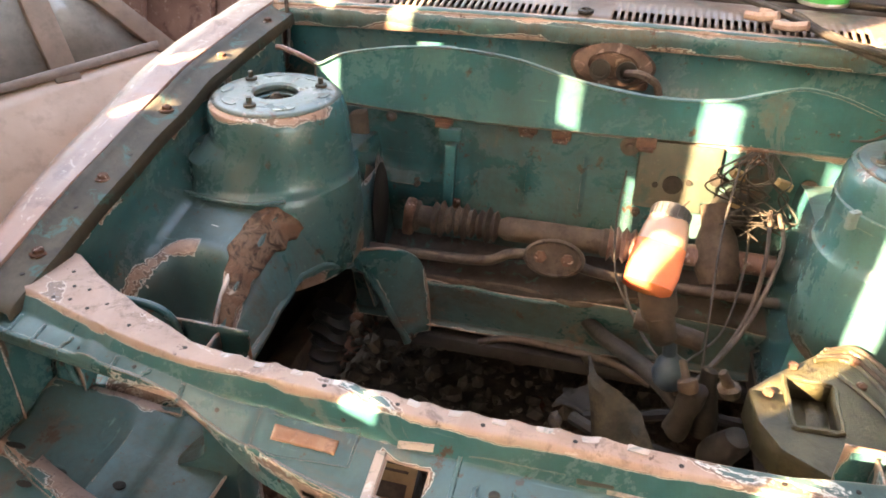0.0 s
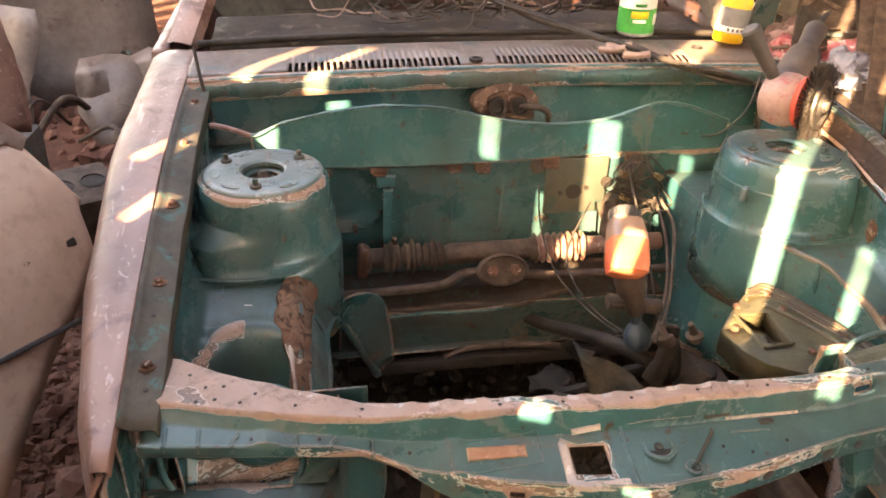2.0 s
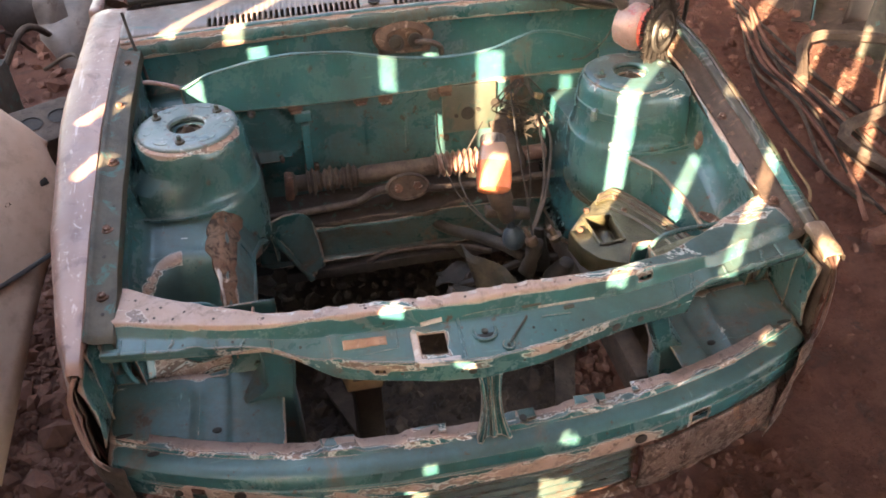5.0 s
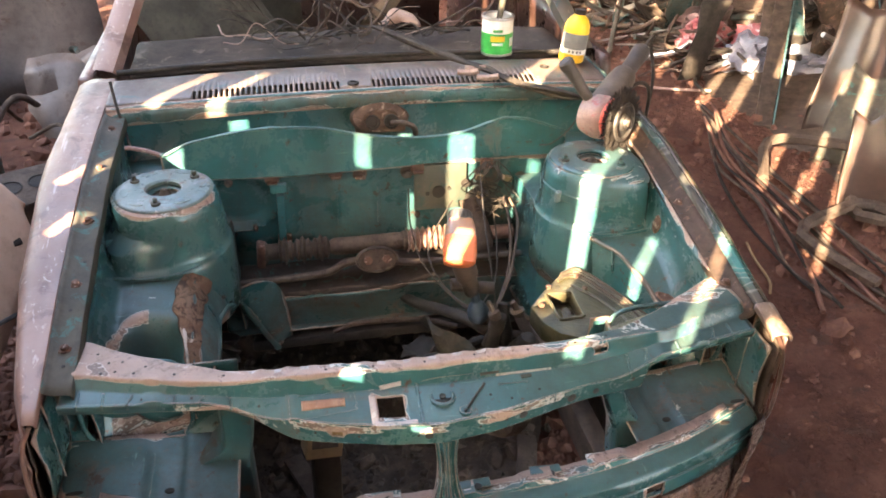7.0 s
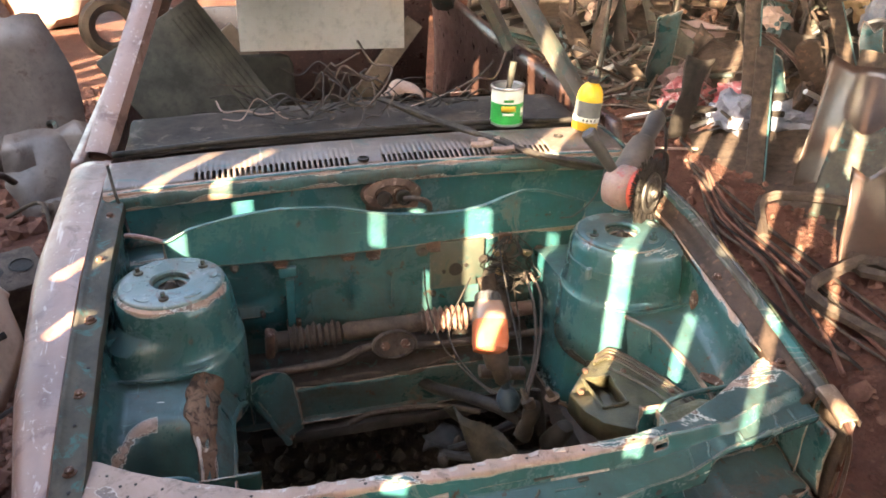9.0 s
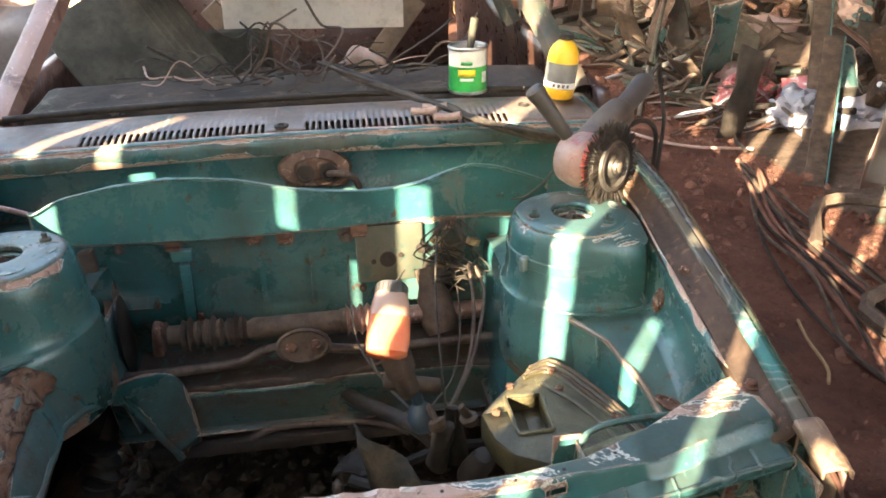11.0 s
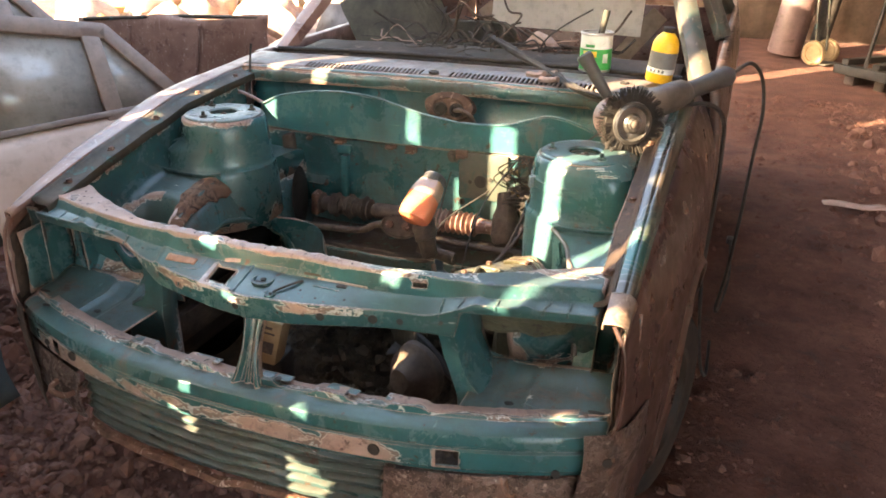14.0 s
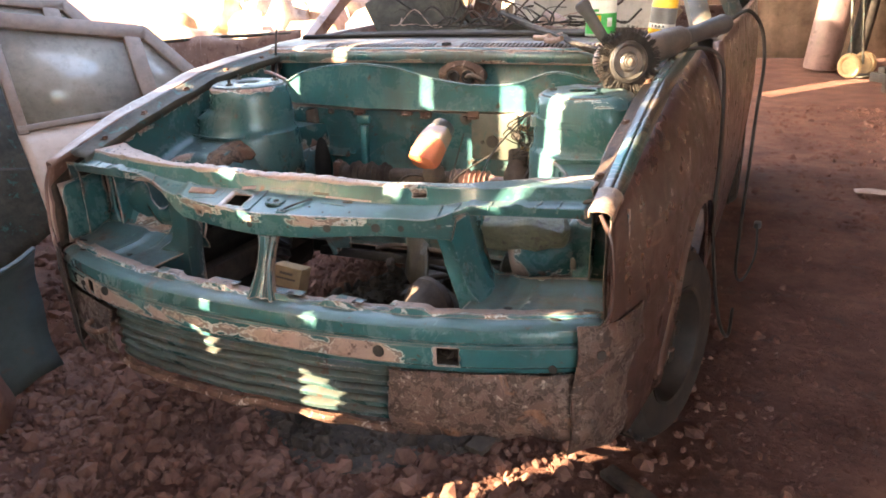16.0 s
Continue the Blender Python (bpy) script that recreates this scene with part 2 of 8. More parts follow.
M_RUBBER = grime("dusty_rubber", (0.012, 0.009, 0.008), (0.04, 0.028, 0.022), 0.8, 12, 0.4)
M_SOIL = grime("red_soil", (0.070, 0.0285, 0.020), (0.152, 0.069, 0.048), 0.95, 3.0, 1.0, dist=0.035, speck=(0.082, 0.043, 0.033))
M_STONE = grime("dusty_stone", (0.083, 0.037, 0.027), (0.186, 0.094, 0.069), 0.95, 5, 0.6)
M_BEIGE = grime("beige_car_paint", (0.42, 0.275, 0.195), (0.54, 0.38, 0.29), 0.35, 3, 0.08)
M_RIMS = grime("dusty_rim", (0.014, 0.010, 0.008), (0.04, 0.028, 0.022), 0.6, 12, 0.3)


def contour_primer(name, a, b, ring):
    """Primer sanded in layers: thin pale contour lines round each rubbed patch."""
    m = Mat(name, 0.24)
    w = m.noise(5.5, 3, 0.5, 0.8, (1.0, 0.45, 1.0))
    c = m.mix(m.ramp(w, [(0.4, 0.0), (0.6, 1.0)]), a, b)
    for p in (0.42, 0.47, 0.52, 0.57, 0.62):
        c = m.mix(m.ramp(w, [(p - 0.012, 0.0), (p, 0.34), (p + 0.006, 0.0)]), c, ring)
    c = m.mix(m.ramp(m.noise(35, 6, 0.7), [(0.55, 0.0), (0.75, 0.6)]), c, tuple(x * 0.5 for x in a))
    m.color(c)
    m.bump(m.noise(50, 6), 0.15, 0.001)
    return m.m


M_CONTOUR = contour_primer("layer_sanded_primer", (0.062, 0.046, 0.032), (0.024, 0.058, 0.047), (0.17, 0.135, 0.105))
M_PLATE = primer("rust_orange_primer", (0.26, 0.12, 0.065), (0.36, 0.2, 0.13), (0.10, 0.045, 0.028), (0.45, 0.34, 0.27), 0.5, 14.0, 0.5)
M_PRESS = primer("rubbed_pink_primer", (0.27, 0.205, 0.175), (0.38, 0.31, 0.275), (0.10, 0.12, 0.105), (0.55, 0.51, 0.48), 0.4, 16.0, 0.6)
def flaked(name):
    """Old brown coat coming off in flakes: dark rust under it, pale edges, orange bloom."""
    m = Mat(name, 0.5)
    lift = m.noise(30, 12, 0.78, 0.25)
    c = m.mix(m.ramp(m.noise(7, 6, 0.6, 0.6), [(0.35, 0.0), (0.65, 1.0)]), (0.062, 0.03, 0.021), (0.125, 0.068, 0.049))
    c = m.mix(m.ramp(lift, [(0.50, 0.0), (0.54, 0.8)]), c, (0.034, 0.018, 0.013))
    c = m.mix(m.ramp(lift, [(0.47, 0.0), (0.482, 0.6), (0.492, 0.6), (0.50, 0.0)]), c, (0.3, 0.22, 0.18))
    c = m.mix(m.ramp(m.noise(9, 8, 0.65, 1.0), [(0.60, 0.0), (0.66, 0.8)]), c, (0.27, 0.13, 0.075))
    c = m.mix(m.ramp(m.noise(48, 8, 0.75, 0.5), [(0.59, 0.0), (0.63, 0.8)]), c, (0.44, 0.35, 0.3))
    m.color(c)
    m.rough(m.ramp(lift, [(0.49, 0.3), (0.53, 0.75)]))
    m.bump(m.math("SUBTRACT", m.noise(60, 8, 0.7), m.math("MULTIPLY", m.ramp(lift, [(0.49, 0.0), (0.52, 1.0)]), 1.2)), 0.8, 0.005)
    return m.m


M_FLAKE = flaked("flaking_brown_coat")
M_CRUST = grime("crusted_olive_casting", (0.075, 0.066, 0.038), (0.21, 0.19, 0.115), 0.4, 18, 1.0, speck=(0.05, 0.034, 0.022), dist=0.008)
M_TRAY = teal_paint("turquoise_paint_brown_stained", 0.45, 0.95, 0.8, 0.5, gloss=0.36)
M_MUD = teal_paint("turquoise_paint_under_mud", 0.75, 1.2, 0.6, 0.4, gloss=0.35)
M_STRIP = contour_primer("turquoise_to_primer", (0.07, 0.066, 0.058), (0.045, 0.14, 0.14), (0.33, 0.31, 0.29))
M_WOOD = grime("grey_boards", (0.16, 0.12, 0.09), (0.3, 0.23, 0.18), 0.85, 6, 0.5)
M_SHEET = grime("rusty_sheet", (0.2, 0.13, 0.1), (0.35, 0.28, 0.24), 0.7, 3, 0.4)
M_WALL = grime("dark_rusty_sheet", (0.06, 0.04, 0.032), (0.13, 0.095, 0.08), 0.75, 3, 0.4)
M_DRUM = grime("mauve_brown_paint", (0.075, 0.044, 0.042), (0.13, 0.082, 0.078), 0.42, 4, 0.2, speck=(0.05, 0.026, 0.02))
M_WHITE = grime("dusty_white_board", (0.6, 0.55, 0.49), (0.7, 0.65, 0.6), 0.7, 4, 0.1)
M_DASH = grime("faded_dash_plastic", (0.02, 0.015, 0.012), (0.075, 0.055, 0.043), 0.75, 6, 0.4, speck=(0.11, 0.085, 0.068))


# ---- building blocks ----
def thing(name, at=(0, 0, 0), label="", category="", group="", kind=""):
    ob = new(name)
    ob.matrix_world = at if isinstance(at, Matrix) else Matrix.Translation(at)
    ob.empty_display_size = 0.1
    return tagged(ob, label, category, group, kind)


def part(name, bm, material, parent, label="", thick=0.0, smooth=True, wear=None):
    """Links a bmesh as one mesh object under a thing or part; world places are kept."""
    me = bpy.data.meshes.new(name)
    bmesh.ops.recalc_face_normals(bm, faces=bm.faces)
    bm.verts.index_update()
    edges = {v.index for e in bm.edges if e.is_boundary for v in e.verts} if thick else set()      # rubbed free edges
    bm.to_mesh(me)
    bm.free()
    if smooth:
        me.polygons.foreach_set("use_smooth", [True] * len(me.polygons))
        me.set_sharp_from_angle(angle=radians(38))
    if wear or edges:
        me.attributes.new("wear", "FLOAT", "POINT").data.foreach_set("value", [(float(wear(v.co)) if wear else 0.0) + 0.6 * (v.index in edges) for v in me.vertices])
    ob = new(name, me)
    for mm in material if isinstance(material, (list, tuple)) else [material]:
        me.materials.append(mm)
    if parent:
        ob.parent = parent
    if thick:
        s = ob.modifiers.new("thickness", "SOLIDIFY")
        s.thickness, s.offset = thick, 0.0
    if label:
        tagged(ob, label)
    return ob


def solid(name, bm, material, label, category, group="", kind="", at=None, smooth=True, thick=0.0):
    """A top-level thing that is one mesh."""
    ob = part(name, bm, material, None, thick=thick, smooth=smooth)
    if at is not None:
        ob.matrix_world = at
    return tagged(ob, label, category, group, kind)


def sheet(P, bm=None, skip=None, close=False):
    """A grid of points as faces. skip(i, j): leaves a face out."""
    bm = bm or bmesh.new()
    V = [[bm.verts.new(p) for p in row] for row in P]
    for i in range(len(V) - 1):
        n = len(V[i])
        for j in range(n if close else n - 1):
            if not (skip and skip(i, j)):
                bm.faces.new((V[i][j], V[i + 1][j], V[i + 1][(j + 1) % n], V[i][(j + 1) % n]))
    return bm


def box(bm, c, size, m=None, bevel=0.0):
    r = bmesh.ops.create_cube(bm, size=1.0)
    vs = r["verts"]
    bmesh.ops.scale(bm, vec=size, verts=vs)
    if bevel:
        es = list({e for v in vs for e in v.link_edges})
        b = bmesh.ops.bevel(bm, geom=es, offset=bevel, segments=2, affect="EDGES", profile=0.5)
        vs = list({v for f in b["faces"] for v in f.verts} | {v for v in vs if v.is_valid})
    bmesh.ops.transform(bm, matrix=Matrix.Translation(c) @ (m or Matrix()), verts=vs)
    return vs


def lathe(profile, n=24, bm=None, m=None, cap=True):
    """Turns (radius, height) pairs about z."""
    bm = bm or bmesh.new()
    m = m or Matrix()
    P = [[m @ Vector((r * math.cos(2 * math.pi * k / n), r * math.sin(2 * math.pi * k / n), z)) for k in range(n)] for r, z in profile]
    V = [[bm.verts.new(p) for p in row] for row in P]
    for i in range(len(V) - 1):
        for j in range(n):
            bm.faces.new((V[i][j], V[i + 1][j], V[i + 1][(j + 1) % n], V[i][(j + 1) % n]))
    if cap:
        bm.faces.new(V[0])
        bm.faces.new(list(reversed(V[-1])))
    return bm


def axis(a, b):
    """The matrix that lays z from a to b."""
    d = Vector(b) - Vector(a)
    return Matrix.Translation(a) @ d.to_track_quat("Z", "Y").to_matrix().to_4x4()


def rod(bm, a, b, r, n=10, r2=None):
    return lathe([(r, 0), (r2 or r, (Vector(b) - Vector(a)).length)], n, bm, axis(a, b))


def spline(pts, k=6):
    """Catmull-Rom through the points."""
    pts = [Vector(p) for p in pts]
    q = [pts[0] * 2 - pts[1]] + pts + [pts[-1] * 2 - pts[-2]]
    out = []
    for i in range(1, len(q) - 2):
        for s in range(k):
            t = s / k
            a, b, c, d = q[i - 1], q[i], q[i + 1], q[i + 2]
            out.append(0.5 * ((2 * b) + (c - a) * t + (2 * a - 5 * b + 4 * c - d) * t * t + (3 * b - a - 3 * c + d) * t ** 3))
    return out + [pts[-1]]


def tube(bm, pts, r, n=8, k=6):
    """A hose or wire along a smooth line; r may be a function of 0..1."""
    line = spline(pts, k) if k > 1 else [Vector(p) for p in pts]
    rows, up = [], Vector((0.31, 0.17, 0.93))
    for i, p in enumerate(line):
        d = (line[min(i + 1, len(line) - 1)] - line[max(i - 1, 0)]).normalized()
        a = d.cross(up).normalized() if d.cross(up).length > 1e-4 else d.orthogonal().normalized()
        b = a.cross(d)
        rr = r(i / (len(line) - 1)) if callable(r) else r
        rows.append([p + a * rr * math.cos(2 * math.pi * j / n) + b * rr * math.sin(2 * math.pi * j / n) for j in range(n)])
        up = b
    V = [[bm.verts.new(p) for p in row] for row in rows]
    for i in range(len(V) - 1):
        for j in range(n):
            bm.faces.new((V[i][j], V[i + 1][j], V[i + 1][(j + 1) % n], V[i][(j + 1) % n]))
    bm.faces.new(V[0])
    bm.faces.new(list(reversed(V[-1])))
    return bm


def lerp(xs, ys, x):
    return float(np.interp(x, xs, ys))


def soft(xs, ys, x):
    """Interpolates with eased steps."""
    for i in range(len(xs) - 1):
        if x <= xs[i + 1]:
            t = max(0.0, (x - xs[i]) / (xs[i + 1] - xs[i]))
            t = t * t * (3 - 2 * t)
            return ys[i] + (ys[i + 1] - ys[i]) * t
    return ys[-1]


def jitter(p, s, f=3.0):
    return Vector(p) + noise.noise_vector(Vector(p) * f) * s


def lumpy(bm, s, f=24.0):
    """Roughens a mesh so that no face stays true."""
    for v in bm.verts:
        v.co += noise.noise_vector(v.co * f) * s
    return bm


def plate(outline, hole, z, depth, bm=None):
    """A flat plate with an opening: outline and hole are loops of equal length, z(x, y) is its top."""
    n = len(outline)
    rows = []
    for i in range(n + 1):
        o, h = outline[i % n], hole[i % n]
        row = [Vector((h[0], h[1], z(*h) - depth))]
        for t in (0.0, 0.03, 0.25, 0.5, 0.75, 0.97, 1.0):
            x, y = h[0] + (o[0] - h[0]) * t, h[1] + (o[1] - h[1]) * t
            row.append(Vector((x, y, z(x, y) - (0.006 if t in (0.0, 1.0) else 0.0))))
        row.append(Vector((o[0], o[1], z(*o) - 0.05)))
        rows.append(row)
    return sheet(rows, bm)


# ---- ground, and the unseen fence and roof added to shape the light ----
def ground_z(x, y):
    z = 0.02 * noise.noise(Vector((x * 0.9, y * 0.9, 0))) + 0.012 * noise.noise(Vector((x * 4, y * 4, 3)))
    d = math.hypot(x, y)
    return z * max(0.0, min(1.0, (25 - d) / 10))


def build_ground():
    fine = [-6 + 0.08 * i for i in range(151)]
    xs = [-400, -120, -40, -20, -12, -8] + fine + [7, 9, 12, 20, 40, 120, 400]
    ys = [-400, -120, -40, -15, -8, -4] + [-2.5 + 0.09 * i for i in range(132)] + [10, 11, 12, 14, 20, 40, 120, 400]
    bm = sheet([[(x, y, ground_z(x, y)) for y in ys] for x in xs])
    solid("ground", bm, M_SOIL, "reddish bare soil, trodden flat, with stones", "ground", kind="structure")


build_ground()


def stone_bm(bm, c, r, rng):
    m = Matrix.Translation(c) @ Euler((rng.uniform(0, 6), rng.uniform(0, 6), rng.uniform(0, 6))).to_matrix().to_4x4()
    vs = bmesh.ops.create_icosphere(bm, subdivisions=3, radius=1.0)["verts"]
    seed = Vector((rng.uniform(0, 50), 0, 0))
    s = (r * rng.uniform(0.8, 1.3), r * rng.uniform(0.7, 1.1), r * rng.uniform(0.5, 0.8))
    for v in vs:
        k = 1.0 + 0.34 * noise.noise(v.co * 1.5 + seed) + 0.12 * noise.noise(v.co * 5 + seed)
        k = min(k, 1.12)
        v.co = m @ Vector((v.co.x * s[0] * k, v.co.y * s[1] * k, v.co.z * s[2] * k))


def build_stones():
    rng = random.Random(4)
    V, F, kinds = [], [], []
    t = bmesh.new()
    bmesh.ops.create_icosphere(t, subdivisions=1, radius=1.0)
    bv = [v.co.copy() for v in t.verts]
    bf = [[v.index for v in f.verts] for f in t.faces]
    t.free()

    def put(x, y, r, sunk=-0.08, kind=0):
        m = Euler((rng.uniform(0, 6), rng.uniform(0, 6), rng.uniform(0, 6))).to_matrix()
        s = (rng.uniform(0.8, 1.3), rng.uniform(0.7, 1.1), rng.uniform(0.5, 0.8))
        k0 = len(V)
        z = ground_z(x, y) - r * sunk
        for b in bv:
            k = r * rng.uniform(0.8, 1.14)
            p = m @ Vector((b.x * s[0] * k, b.y * s[1] * k, b.z * s[2] * k))
            V.append((p.x + x, p.y + y, p.z + z))
        F.extend([[i + k0 for i in f] for f in bf])
        kinds.extend([kind] * len(bf))

    for _ in range(20000):      # stony strip before and under the car and beside the fender
        x, y = rng.uniform(-2.0, 0.9), rng.uniform(-1.2, 1.75)
        # Stones in this oval are coloured dark for oil and the car's shade.
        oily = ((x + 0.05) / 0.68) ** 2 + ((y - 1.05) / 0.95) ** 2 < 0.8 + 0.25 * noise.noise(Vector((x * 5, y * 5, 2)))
        if x > 0.6 and y > 0.0 and rng.random() < 0.8:
            continue
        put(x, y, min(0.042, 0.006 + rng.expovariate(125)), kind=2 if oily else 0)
    for _ in range(5500):
        x, y = rng.uniform(0.7, 2.6), rng.uniform(-0.8, 3.2)
        if rng.random() < 0.3 + 0.6 * (y < 1.0):
            put(x, y, min(0.024, 0.003 + rng.expovariate(220)), 0.1, 0 if rng.random() < 0.25 else 1)
    for _ in range(3800):       # clods half sunk in the trodden way beside the car
        x, y = rng.uniform(0.9, 3.2), rng.uniform(-0.9, 6.5)
        put(x, y, min(0.045, 0.008 + rng.expovariate(90)), 0.35, 1)
    for _ in range(2600):
        x, y = rng.uniform(-3.5, -0.9), rng.uniform(0.0, 6.0)
        put(x, y, min(0.07, 0.01 + rng.expovariate(60)))
    for _ in range(1600):
        x, y = rng.uniform(1.6, 5.5), rng.uniform(0.4, 6.0)
        put(x, y, min(0.06, 0.008 + rng.expovariate(70)))
    me = bpy.data.meshes.new("gravel")
    me.from_pydata(V, [], F)
    me.materials.append(M_STONE)
    me.materials.append(M_SOIL)
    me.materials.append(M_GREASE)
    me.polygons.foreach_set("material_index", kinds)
    tagged(new("gravel", me), "scattered broken stones and pebbles lying on red soil", "gravel", kind="stuff")


build_stones()


def build_under_car_shade():
    # Dark oval on the soil: oil, and the shade below the car as colour.
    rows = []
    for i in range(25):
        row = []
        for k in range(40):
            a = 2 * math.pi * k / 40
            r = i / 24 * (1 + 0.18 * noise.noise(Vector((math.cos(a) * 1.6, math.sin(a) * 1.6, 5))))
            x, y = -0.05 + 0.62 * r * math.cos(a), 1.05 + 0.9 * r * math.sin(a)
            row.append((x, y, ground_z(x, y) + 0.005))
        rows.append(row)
    solid("under_car_shade", sheet(rows[1:], close=True), M_GREASE, "oil-dark soil under the car, with the car's shade painted in", "oil stain", kind="structure", thick=0.002)


build_under_car_shade()

# The fence stands unseen; its gaps are set to throw the sun stripes.
# Gaps between the boards of the fence: place along it, width, lower and upper end.
GAPS = [
    (-1.145, 0.035, 1.93, 2.08), (-1.02, 0.035, 1.73, 2.12), (-0.905, 0.03, 1.63, 1.69), (-0.64, 0.03, 1.89, 2.02),
    (-0.43, 0.055, 1.68, 2.07), (-0.34, 0.07, 2.26, 3.06), (-0.217, 0.035, 1.73, 1.83), (-0.14, 0.075, 2.36, 2.98),
    (-0.16, 0.035, 1.535, 1.57), (0.01, 0.045, 1.66, 2.23), (0.18, 0.03, 1.66, 1.91), (-0.052, 0.024, 1.10, 1.17), (-0.022, 0.022, 1.225, 1.26), (0.186, 0.03, 1.32, 1.35), (0.469, 0.03, 1.535, 1.565), (0.196, 0.024, 1.14, 1.18), (-0.056, 0.04, 1.35, 1.40), (-0.005, 0.03, 1.475, 1.50), (0.235, 0.06, 2.08, 2.45),
    (0.17, 0.06, 0.80, 1.19), (0.36, 0.03, 1.72, 2.02), (0.525, 0.05, 1.77, 1.84), (0.60, 0.036, 1.75, 3.25), (-4.13, 0.22, 3.35, 4.15),
    (-4.9, 0.1, 1.9, 2.4), (-5.18, 0.09, 1.9, 2.5), (-5.45, 0.1, 2.0, 2.6), (-5.72, 0.09, 2.0, 2.6), (-5.98, 0.1, 2.1, 2.7), (0.95, 0.06, 2.3, 3.3), (1.4, 0.07, 2.0, 3.0), (-0.75, 0.05, 2.5, 3.1), (-1.3, 0.06, 2.6, 3.2), (-2.3, 0.08, 2.9, 3.6),
    (0.42, 0.03, 2.05, 2.25), (0.458, 0.03, 2.13, 2.5), (0.078, 0.05, 2.85, 3.4), (-0.36, 0.06, 3.3, 4.1), (-1.03, 0.07, 3.3, 4.4), (0.16, 0.06, 3.7, 4.6), (0.83, 0.05, 2.2, 2.8),
    (-1.39, 0.06, 3.2, 3.45), (-1.79, 0.07, 3.3, 3.75), (-0.51, 0.06, 2.5, 2.9),
]
gap_rng = random.Random(12)
GAPS += [(-0.262, 0.026, 1.84, 2.03), (-0.298, 0.022, 1.82, 1.90), (-0.462, 0.03, 1.64, 1.665), (-0.545, 0.012, 1.70, 1.84)]
GAPS += [(0.30 + 0.155 * k + gap_rng.uniform(-0.03, 0.03), gap_rng.uniform(0.035, 0.06), z, z + gap_rng.uniform(0.15, 0.5)) for k in range(14) for z in [gap_rng.uniform(2.6, 2.8), gap_rng.uniform(3.4, 3.7)]]
FENCE_S, FENCE_TOP = -1.6, 4.7
"""The fence stands square to the sun's way, FENCE_S metres along it."""
FENCE = Matrix(((0.751, 0.66, 0, 0.66 * FENCE_S), (-0.66, 0.751, 0, 0.751 * FENCE_S), (0, 0, 1, 0), (0, 0, 0, 1)))


def build_fence():
    # Added out of view only to cut the sunlight into stripes.
    fence = thing("sun_stripe_screen", FENCE, "unseen fence of upright grey boards, added to cut the sunlight into stripes", "fence")
    cuts = sorted({round(v, 4) for g in GAPS for v in (g[0] - g[1] / 2, g[0] + g[1] / 2)} | {-6.4, -3.0, -1.6, 1.9, 3.6, 5.0})
    wide = []
    for a, b in zip(cuts, cuts[1:]):
        n = max(1, round((b - a) / 0.2))
        wide += [(a + (b - a) * i / n, a + (b - a) * (i + 1) / n) for i in range(n)]
    for k, (a, b) in enumerate(wide):
        c = (a + b) / 2
        spans, z = [], 0.0
        for g in sorted((g for g in GAPS if abs(c - g[0]) < g[1] / 2), key=lambda g: g[2]):
            spans.append((z, g[2]))
            z = g[3]
        spans.append((z, FENCE_TOP))
        for z0, z1 in spans:
            if z1 - z0 > 0.01:
                bm = bmesh.new()
                box(bm, (c, 0.012 * (k % 2), (z0 + z1) / 2), (b - a + 0.001, 0.02, z1 - z0))
                part("board", bm, M_WOOD, fence, smooth=False)


build_fence()


def build_sky_blocking_roof():
    """Unseen corrugated sheets added over the yard's back and far side, carried by posts."""
    # These sheets only hold back sky light, to darken what lies below.
    for x0, x1, y0, y1 in ((0.9, 9.0, -4.0, 12.0), (-9.0, 0.9, 4.4, 9.0)):
        n = int((x1 - x0) / 0.07)
        bm = sheet([[(x0 + (x1 - x0) * i / n, y0 + (y1 - y0) * k / 4, 3.6 + 0.02 * math.sin(i * 1.7)) for k in range(5)] for i in range(n + 1)])
        solid("roof", bm, M_SHEET, "unseen rusty corrugated sheet roof, added over the yard to block sky light", "roof", kind="structure", thick=0.004)
    # A further unseen sheet on the fence keeps sky light off the front.
    rows = []
    for i in range(90):
        u = -2.2 + 0.08 * i
        far = 0.4 + 0.88 * u
        rows.append([FENCE @ Vector((u, (far - FENCE_S) * k / 4, 4.8 + 0.02 * math.sin(i * 1.7))) for k in range(5)])
    solid("roof", sheet(rows), M_SHEET, "unseen rusty corrugated sheet roof on the fence, added to block sky light", "roof", kind="structure", thick=0.004)
    for x, y in ((-5.2, 8.6), (6.2, -3.4), (7.2, 10.6), (3.2, 11.2)):
        bm = bmesh.new()
        rod(bm, (x, y, -0.1), (x, y, 3.6), 0.07, 10)
        solid("roof_post", bm, M_WOOD, "rough round timber post under the roof", "post", group="roof posts")


build_sky_blocking_roof()

# ---- the stripped car ----
car = thing("stripped_car", (0, 0, 0), "stripped turquoise hatchback shell with worn paint, bonnet and engine removed", "car")

XS = [-0.70, -0.66, -0.6, -0.5, -0.4, -0.3, -0.2, -0.1, 0.0, 0.1, 0.2, 0.3, 0.4, 0.5, 0.6, 0.66, 0.70]
Y_REAR = [0.245, 0.235, 0.195, 0.143, 0.103, 0.093, 0.086, 0.080, 0.077, 0.077, 0.078, 0.078, 0.095, 0.135, 0.19, 0.225, 0.24]
Y_FRONT = [0.085, 0.078, 0.070, 0.058, 0.045, 0.017, -0.012, -0.036, -0.049, -0.039, -0.018, 0.004, 0.016, 0.030, 0.050, 0.060, 0.065]
"""Rear edge and front fold of the slam panel."""


